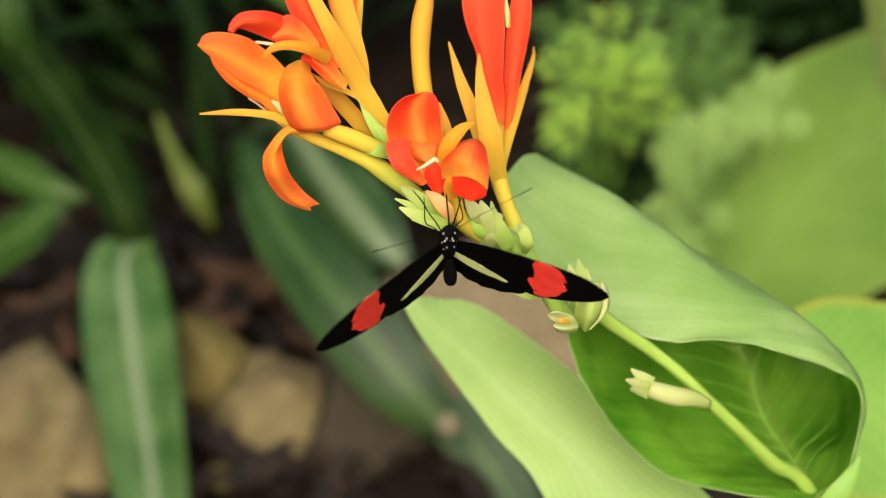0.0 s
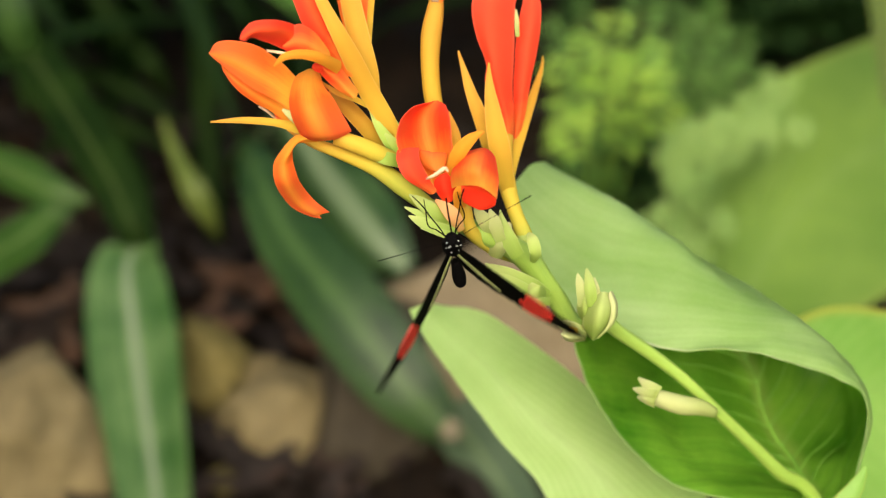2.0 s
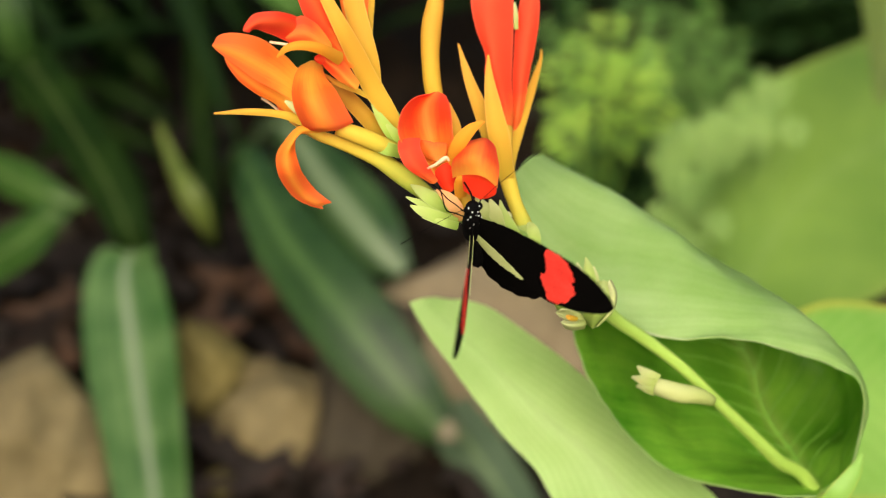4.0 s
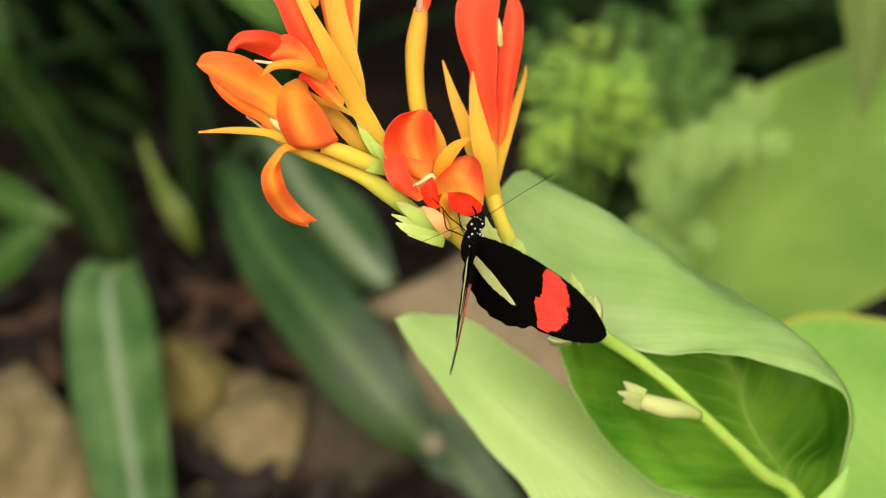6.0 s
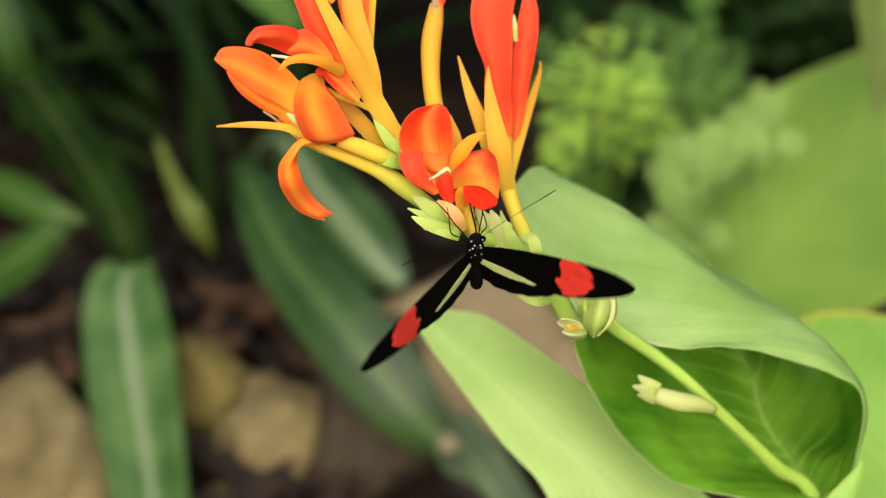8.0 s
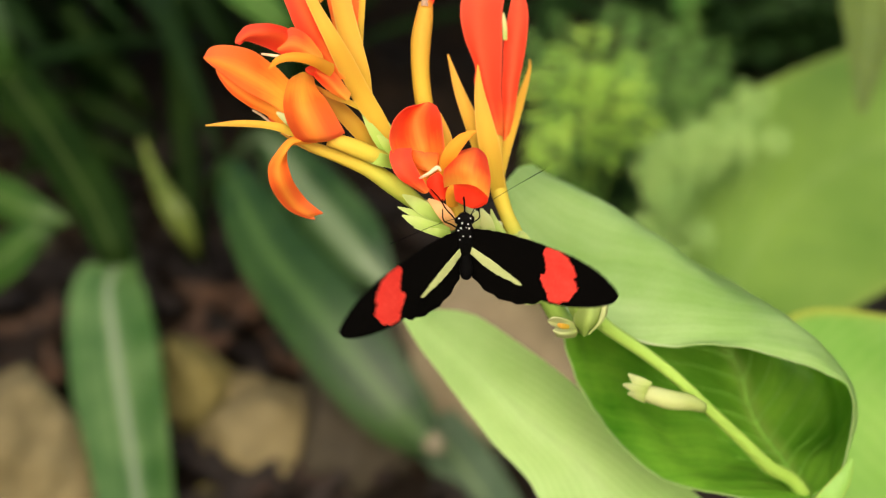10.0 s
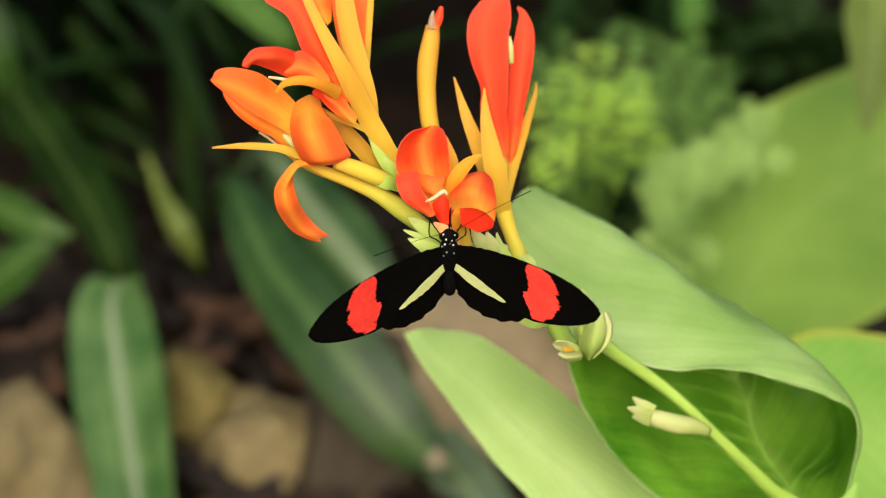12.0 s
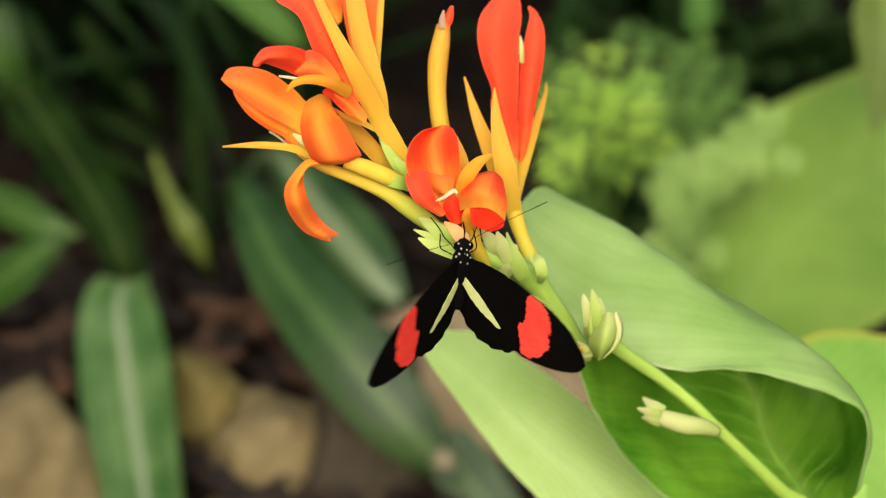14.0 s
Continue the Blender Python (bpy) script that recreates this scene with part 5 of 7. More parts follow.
calyx([[(0.0008, 0.0191, 0.5643, 0.00240), (-0.0037, 0.0181, 0.5664, 0.00280), (-0.0072, 0.0188, 0.5676, 0.00220), (-0.0099, 0.0195, 0.5687, 0.00030)],
       [(0.0000, 0.0208, 0.5652, 0.00220), (-0.0041, 0.0199, 0.5674, 0.00220), (-0.0080, 0.0208, 0.5688, 0.00140), (-0.0109, 0.0223, 0.5693, 0.00025)],
       [(-0.0008, 0.0209, 0.5671, 0.00280), (-0.0044, 0.0202, 0.5697, 0.00320), (-0.0074, 0.0213, 0.5714, 0.00240), (-0.0098, 0.0238, 0.5717, 0.00030)],
       [(0.0010, 0.0178, 0.5641, 0.00180), (-0.0018, 0.0165, 0.5658, 0.00180), (-0.0046, 0.0177, 0.5658, 0.00100), (-0.0072, 0.0189, 0.5658, 0.00020)],
       [(0.0021, 0.0212, 0.5639, 0.00260), (-0.0008, 0.0219, 0.5668, 0.00340), (-0.0031, 0.0232, 0.5688, 0.00260), (-0.0054, 0.0247, 0.5694, 0.00050)]], label="pale green bracts at the bloom's foot")
calyx([[(-0.0117, 0.0296, 0.5770, 0.00260), (-0.0149, 0.0283, 0.5786, 0.00300), (-0.0178, 0.0295, 0.5787, 0.00220), (-0.0192, 0.0307, 0.5786, 0.00050)], [(-0.0117, 0.0321, 0.5771, 0.00220), (-0.0145, 0.0330, 0.5804, 0.00280), (-0.0172, 0.0359, 0.5830, 0.00180), (-0.0191, 0.0385, 0.5853, 0.00040)],
       [(-0.0114, 0.0315, 0.5780, 0.00200), (-0.0135, 0.0320, 0.5807, 0.00220), (-0.0156, 0.0340, 0.5820, 0.00050)], [(-0.0118, 0.0353, 0.5803, 0.00150), (-0.0131, 0.0378, 0.5823, 0.00130), (-0.0138, 0.0395, 0.5832, 0.00030)]], M_GREENISH)
calyx([[(0.0103, 0.0265, 0.5533, 0.00300), (0.0110, 0.0255, 0.5574, 0.00440), (0.0124, 0.0271, 0.5601, 0.00360), (0.0136, 0.0297, 0.5606, 0.00090)], [(0.0093, 0.0262, 0.5605, 0.00280), (0.0079, 0.0256, 0.5634, 0.00360), (0.0063, 0.0267, 0.5651, 0.00240), (0.0052, 0.0289, 0.5668, 0.00040)],
       [(0.0114, 0.0250, 0.5586, 0.00240), (0.0098, 0.0256, 0.5634, 0.00300), (0.0087, 0.0271, 0.5659, 0.00050)]], M_CREAM)
calyx([[(0.0191, 0.0244, 0.5532, 0.00120), (0.0195, 0.0230, 0.5566, 0.00260), (0.0188, 0.0246, 0.5591, 0.00260), (0.0180, 0.0272, 0.5594, 0.00080)], [(0.0155, 0.0251, 0.5544, 0.00320), (0.0131, 0.0257, 0.5590, 0.00380), (0.0118, 0.0287, 0.5619, 0.00160), (0.0113, 0.0309, 0.5634, 0.00025)]])
capsule = tube("capsule", [(0.0323, 0.0213, 0.5353, 0.00320), (0.0339, 0.0211, 0.5387, 0.00520), (0.0347, 0.0226, 0.5411, 0.00560), (0.0345, 0.0249, 0.5428, 0.00420), (0.0341, 0.0265, 0.5434, 0.00200)], M_CALYX, canna, nv=16, label="pale green seed capsule wrapped in bracts")
loft("bract", [[(0.0328, 0.0189, 0.5352), (0.0313, 0.0184, 0.5395), (0.0318, 0.0198, 0.5428), (0.0335, 0.0226, 0.5448)],
       [(0.0334, 0.0153, 0.5371), (0.0339, 0.0138, 0.5421), (0.0346, 0.0157, 0.5457), (0.0355, 0.0206, 0.5472)],
       [(0.0348, 0.0173, 0.5364), (0.0379, 0.0175, 0.5405), (0.0387, 0.0194, 0.5441), (0.0376, 0.0225, 0.5464)]], M_CALYX, capsule, 0.0003, nv=24, nu=18, ends=(0.05, 0.15))
loft("bract", [[(0.0341, 0.0147, 0.5380), (0.0365, 0.0148, 0.5418), (0.0374, 0.0168, 0.5449), (0.0368, 0.0204, 0.5470)],
       [(0.0345, 0.0147, 0.5380), (0.0376, 0.0149, 0.5420), (0.0384, 0.0171, 0.5454), (0.0374, 0.0207, 0.5474)],
       [(0.0350, 0.0174, 0.5366), (0.0385, 0.0182, 0.5404), (0.0392, 0.0204, 0.5438), (0.0380, 0.0234, 0.5460)]], M_CREAM, capsule, 0.0003, nv=24, nu=8, ends=(0.05, 0.1))
loft("bract", [[(0.0317, 0.0208, 0.5382), (0.0299, 0.0207, 0.5418), (0.0300, 0.0218, 0.5448), (0.0308, 0.0236, 0.5464)],
       [(0.0322, 0.0190, 0.5391), (0.0315, 0.0185, 0.5434), (0.0316, 0.0197, 0.5464), (0.0321, 0.0221, 0.5477)],
       [(0.0336, 0.0211, 0.5387), (0.0335, 0.0213, 0.5415), (0.0337, 0.0228, 0.5444), (0.0338, 0.0244, 0.5457)]], M_CALYX, capsule, 0.0003, nv=20, nu=12, ends=(0.1, 0.1))
blade("bract", [(0.0311, 0.0197, 0.5439, 0.00240), (0.0307, 0.0206, 0.5472, 0.00260), (0.0301, 0.0229, 0.5490, 0.00160), (0.0298, 0.0246, 0.5498, 0.00030)], M_CREAM, capsule, bulge=0.15)
blade("bract", [(0.0331, 0.0188, 0.5445, 0.00220), (0.0326, 0.0199, 0.5480, 0.00280), (0.0323, 0.0223, 0.5499, 0.00200), (0.0319, 0.0253, 0.5508, 0.00030)], M_CALYX, capsule, bulge=0.18)
blade("bract", [(0.0338, 0.0212, 0.5445, 0.00180), (0.0340, 0.0218, 0.5473, 0.00180), (0.0338, 0.0241, 0.5490, 0.00030)], M_CREAM, capsule, bulge=0.15)
loft("bract", [[(0.0323, 0.0201, 0.5371), (0.0299, 0.0191, 0.5393), (0.0274, 0.0183, 0.5406), (0.0252, 0.0178, 0.5409)],
       [(0.0321, 0.0178, 0.5373), (0.0294, 0.0188, 0.5376), (0.0273, 0.0192, 0.5382), (0.0248, 0.0190, 0.5392)],
       [(0.0320, 0.0190, 0.5355), (0.0292, 0.0188, 0.5363), (0.0270, 0.0184, 0.5376), (0.0252, 0.0178, 0.5391)]], M_CREAM, capsule, 0.0003, nv=16, nu=10, ends=(0.05, 0.12))
loft("bract", [[(0.0321, 0.0181, 0.5378), (0.0295, 0.0162, 0.5385), (0.0275, 0.0154, 0.5390), (0.0262, 0.0157, 0.5395)],
       [(0.0319, 0.0159, 0.5380), (0.0292, 0.0135, 0.5392), (0.0273, 0.0127, 0.5398), (0.0257, 0.0136, 0.5400)],
       [(0.0321, 0.0170, 0.5360), (0.0298, 0.0157, 0.5365), (0.0279, 0.0152, 0.5369), (0.0265, 0.0155, 0.5373)]], M_CREAM, capsule, 0.0003, nv=16, nu=10, ends=(0.05, 0.1))
blade("stamen", [(0.0298, 0.0174, 0.5384, 0.00090), (0.0280, 0.0159, 0.5398, 0.00120), (0.0270, 0.0161, 0.5402, 0.00050)], M_YELLOW, capsule, bulge=0.2)
calyx([[(0.0229, 0.0234, 0.5442, 0.00260), (0.0190, 0.0220, 0.5476, 0.00420), (0.0142, 0.0222, 0.5498, 0.00460), (0.0109, 0.0239, 0.5506, 0.00340), (0.0080, 0.0266, 0.5511, 0.00040)], [(0.0229, 0.0228, 0.5433, 0.00180), (0.0176, 0.0207, 0.5475, 0.00300), (0.0122, 0.0213, 0.5502, 0.00260), (0.0077, 0.0243, 0.5494, 0.00030)],
       [(0.0234, 0.0219, 0.5437, 0.00160), (0.0203, 0.0193, 0.5452, 0.00260), (0.0173, 0.0198, 0.5460, 0.00220), (0.0147, 0.0222, 0.5460, 0.00040)], [(0.0225, 0.0237, 0.5447, 0.00260), (0.0199, 0.0198, 0.5478, 0.00340), (0.0184, 0.0215, 0.5487, 0.00160)]], label="slim pale green bud on the stem")
husk = tube("withered_husk", [(0.0667, 0.0269, 0.5063, 0.00283), (0.0626, 0.0253, 0.5092, 0.00422), (0.0576, 0.0240, 0.5110, 0.00498), (0.0522, 0.0249, 0.5123, 0.00435), (0.0485, 0.0262, 0.5125, 0.00312)], M_CREAM, canna, nv=16, label="withered cream flower husk on the stem")
blade("scale", [(0.0519, 0.0241, 0.5148, 0.00309), (0.0493, 0.0258, 0.5155, 0.00279), (0.0471, 0.0285, 0.5160, 0.00047)], M_CREAM, husk, bulge=0.3, nv=10, nu=5)
blade("scale", [(0.0510, 0.0229, 0.5148, 0.00278), (0.0482, 0.0250, 0.5143, 0.00233), (0.0457, 0.0270, 0.5138, 0.00047)], M_CREAM, husk, bulge=0.3, nv=10, nu=5)
blade("scale", [(0.0510, 0.0221, 0.5135, 0.00309), (0.0486, 0.0241, 0.5129, 0.00233), (0.0469, 0.0258, 0.5118, 0.00047)], M_CREAM, husk, bulge=0.3, nv=10, nu=5)

# ---- butterfly ----
def outline_plate(name, pts, mat, parent, thick, side, lift=0.0, scallop=0.0, steps=5, jag=0.0, seed=0):
    """A thin plate with a smooth outline, in the butterfly's own space; side mirrors it."""
    c = spline(pts + [pts[0]], len(pts) * steps)[:-1] * 0.01
    rng = random.Random(seed)
    for i in range(len(c)):
        if scallop:
            c[i] += (c[i] - c.mean(0)) / np.linalg.norm(c[i] - c.mean(0)) * scallop * (i % 4 - 1.5) * 0.4
    n = len(c)
    rim = c + np.array([(rng.uniform(-jag, jag), rng.uniform(-jag, jag)) for _ in range(n)])
    mid = c.mean(0)
    rings = [((1.0, 0.94, 0.8, 0.62, 0.45, 0.3, 0.15)[k], k) for k in range(7)]
    v = []
    for sg in (1, -1):
        for k, row in rings:
            for x, y in (c if row else rim):
                px, py = mid[0] + (x - mid[0]) * k, mid[1] + (y - mid[1]) * k
                z = 0.0011 * math.sin(px * 70)
                v.append((side * px, py, z + lift + sg * thick / 2))
        v.append((side * mid[0], mid[1], 0.0011 * math.sin(mid[0] * 70) + lift + sg * thick / 2))
    half = 7 * n + 1
    f = []
    for s in (0, 1):
        o = s * half
        for r in range(6):
            for i in range(n):
                j = (i + 1) % n
                q = (o + r * n + i, o + r * n + j, o + (r + 1) * n + j, o + (r + 1) * n + i)
                f.append(q if (s == 0) == (side < 0) else q[::-1])
        for i in range(n):
            j = (i + 1) % n
            q = (o + 6 * n + i, o + 6 * n + j, o + 7 * n)
            f.append(q if (s == 0) == (side < 0) else q[::-1])
    e = len(v)
    v += [v[i] for i in range(n)] + [v[half + i] for i in range(n)]
    for i in range(n):
        j = (i + 1) % n
        f.append((e + i, e + n + i, e + n + j, e + j))
    ob = linked(name, v, f, mat, rim=n)
    if parent is not None:
        ob.parent = parent
    return ob


def ragged_band(name, inner, outer, mat, parent, thick, side, lift, fringe, seed, count=90):
    """A patch of coloured scales between an inner and an outer edge, frayed along both."""
    rng = random.Random(seed)
    a, b = spline(inner, count) * 0.01, spline(outer, count) * 0.01
    cols = (0, 0.06, 0.3, 0.5, 0.7, 0.94, 1)
    v = []
    for sg in (1, -1):
        rng.seed(seed)
        lob = [rng.uniform(-1, 1) for _ in range(12)]
        for i in range(count):
            wave = fringe * (1.2 * lob[i // 9 % 12] + rng.uniform(-0.6, 0.6)), fringe * (1.4 * lob[(i + 4) // 8 % 12] + rng.uniform(-1.0, 1.0))
            for c in cols:
                p = a[i] * (1 - c) + b[i] * c
                px = p[0] + (wave[0] if c == 0 else wave[1] if c == 1 else 0)
                v.append((side * px, p[1], 0.0011 * math.sin(px * 70) + lift + sg * thick / 2))
    m = len(cols)
    half = count * m
    f = []
    for s in (0, 1):
        for i in range(count - 1):
            for j in range(m - 1):
                k = s * half + i * m + j
                q = (k, k + 1, k + m + 1, k + m)
                f.append(q if (s == 0) == (side > 0) else q[::-1])
    ring = [i * m for i in range(count)] + [(count - 1) * m + j for j in range(1, m)] + [i * m + m - 1 for i in range(count - 2, -1, -1)] + [j for j in range(m - 2, 0, -1)]
    e, m = len(v), len(ring)
    v += [v[k] for k in ring] + [v[half + k] for k in ring]
    for i in range(m):
        j = (i + 1) % m
        f.append((e + i, e + j, e + m + j, e + m + i))
    ob = linked(name, v, f, mat, rim=len(ring))
    ob.parent = parent
    return ob


def lathe(name, rows, mat, parent, nu=16, at=(0, 0, 0), flat=1.0, bend=0.0):
    """A body segment turned about the long axis: rows of place along it and radius."""
    s = spline([(y, r) for y, r in rows], 18)
    v = []
    for y, r in s:
        for j in range(nu):
            q = 2 * math.pi * j / nu
            v.append((at[0] + max(r, 0.00005) * math.cos(q), at[1] + y, at[2] + max(r, 0.00005) * math.sin(q) * flat + bend * y * y))
    f = [(i * nu + j, (i + 1) * nu + j, (i + 1) * nu + (j + 1) % nu, i * nu + (j + 1) % nu) for i in range(17) for j in range(nu)]
    f += [tuple(range(nu)), tuple(reversed([17 * nu + j for j in range(nu)]))]
    ob = linked(name, v, f, mat)
    ob.parent = parent
    return ob


def wire(name, pts, mat, parent, thick, end=None):
    s = [(*[c * 0.01 for c in p], thick) for p in pts]
    s[-1] = (*s[-1][:3], end or thick)
    ob = tube(name, s, mat, None, nv=16, nu=6)
    ob.parent = parent
    return ob


def dot(name, at, r, mat, parent):
    bm = bmesh.new()
    bmesh.ops.create_icosphere(bm, subdivisions=2, radius=r)
    for w in bm.verts:
        w.co = Vector((w.co.x, w.co.y * 1.2, w.co.z * 0.7)) + Vector(at)
    me = bpy.data.meshes.new(name)
    bm.to_mesh(me)
    bm.free()
    me.materials.append(mat)
    ob = new(name, me)
    ob.parent = parent
    return ob


FORE = [(0, 0.3), (0.35, 0.48), (0.85, 0.62), (1.5, 0.68), (2.1, 0.66), (2.7, 0.56), (3.2, 0.35), (3.58, 0.03), (3.74, -0.25), (3.62, -0.55), (3.3, -0.8), (2.75, -1.0), (2.15, -1.12), (1.5, -0.9), (0.7, -0.4), (0, -0.05)]
HIND = [(0, 0.05), (0.8, -0.1), (1.7, -0.75), (2.0, -1.1), (1.65, -1.4), (1.14, -1.58), (0.6, -1.5), (0.25, -1.22), (0.05, -0.84), (-0.03, -0.38)]
BAND_IN = [(2.02, 0.64), (1.95, 0.46), (2.0, 0.15), (2.02, -0.05), (1.95, -0.38), (2.02, -0.72), (2.12, -1.04)]
BAND_OUT = [(2.34, 0.62), (2.54, 0.44), (2.66, 0.18), (2.72, -0.06), (2.76, -0.34), (2.66, -0.66), (2.44, -1.03)]
BAR = [(0.03, -0.11), (0.41, -0.21), (0.97, -0.46), (1.47, -0.80), (1.02, -0.75), (0.62, -0.64), (0.2, -0.40), (0.04, -0.23)]

butterfly = thing("butterfly", (0, 0, 0), "black butterfly with red wing bands and cream bars, feeding", "butterfly")
wings = {}
for side, tag in ((-1, "left"), (1, "right")):
    fore = outline_plate("forewing", FORE, M_BLACK, butterfly, 0.00012, side, 0.0002, jag=0.00014, seed=2, steps=8)
    hind = outline_plate("hindwing", HIND, M_BLACK, butterfly, 0.00012, side, -0.0002, scallop=0.0005, jag=0.00012, seed=3)
    ragged_band("red_band", BAND_IN, BAND_OUT, M_BAND, fore, 0.00010, side, 0.00034, 0.00034, 5)
    ragged_band("pink_underside_band", BAND_IN, BAND_OUT, M_PINK, fore, 0.00010, side, 0.00006, 0.0003, 5)
    outline_plate("cream_bar", BAR, M_BAR, hind, 0.00010, side, 0.00046, jag=0.00022, seed=6, steps=7)
    outline_plate("pale_underside_bar", BAR, M_BAR, hind, 0.00010, side, -0.00036, jag=0.00022, seed=6, steps=7)
    wings[tag] = (fore, hind)
thorax = lathe("thorax", [(-0.0045, 0.0012), (-0.003, 0.0019), (0.0, 0.0023), (0.003, 0.0021), (0.0048, 0.0012)], M_FUR, butterfly)
abdomen = lathe("abdomen", [(-0.0108, 0.0005), (-0.0100, 0.0013), (-0.0080, 0.0016), (-0.0058, 0.0013), (-0.004, 0.0011)], M_FUR, butterfly, at=(0, 0, -0.0002), bend=6.0)
head = lathe("head", [(0.0042, 0.0006), (0.0050, 0.0015), (0.0062, 0.0017), (0.0073, 0.0012), (0.0078, 0.0003)], M_FUR, butterfly)
for sg in (-1, 1):
    dot("eye", (sg * 0.0013, 0.0062, 0.0002), 0.0010, M_FUR, head)
    wire("leg", [(sg * 0.1, 0.3, -0.15), (sg * 0.22, 0.32, -0.45), (sg * 0.33, 0.32, -0.68), (sg * 0.45, 0.42, -0.95), (sg * 0.62, 0.52, -1.2)], M_FUR, butterfly, 0.0003, 0.0002)
    wire("leg", [(sg * 0.08, 0.12, -0.18), (sg * 0.25, 0.1, -0.4), (sg * 0.42, 0.12, -0.55), (sg * 0.4, 0.25, -0.85), (sg * 0.38, 0.35, -1.1)], M_FUR, butterfly, 0.0003, 0.0002)
for x, y, z, r, who in ((-0.0007, 0.0064, 0.0015, 2.4, head), (0.0006, 0.0061, 0.0016, 2.0, head), (0.0013, 0.0070, 0.0008, 1.8, head), (-0.0013, 0.0072, 0.0007, 2.2, head),
                        (-0.0010, 0.0047, 0.0013, 2.6, thorax), (0.0009, 0.0045, 0.0014, 2.2, thorax), (0.0002, 0.0049, 0.0014, 1.5, thorax), (-0.0016, 0.0038, 0.0011, 1.9, thorax),
                        (0.0017, 0.0034, 0.0011, 2.3, thorax), (-0.0006, 0.0029, 0.0021, 1.7, thorax), (0.0010, 0.0024, 0.0019, 2.0, thorax), (-0.0013, 0.0016, 0.0018, 1.5, thorax)):
    dot("white_spot", (x, y, z), r * 0.0001, M_DOT, who)
wire("antenna", [(0.06, 0.74, 0.05), (0.5, 0.98, -0.05), (1.1, 1.28, -0.16), (1.85, 1.62, -0.3)], M_FUR, head, 0.00012, 0.00022)
wire("antenna", [(-0.06, 0.74, 0.05), (-0.5, 0.62, 0.04), (-1.05, 0.36, 0.0), (-1.7, 0.02, -0.05)], M_FUR, head, 0.00012, 0.00022)
wire("proboscis", [(0, 0.74, -0.02), (0.03, 0.85, -0.2), (0.06, 0.75, -0.6), (0.1, 0.6, -0.95)], M_FUR, head, 0.0004, 0.0003)


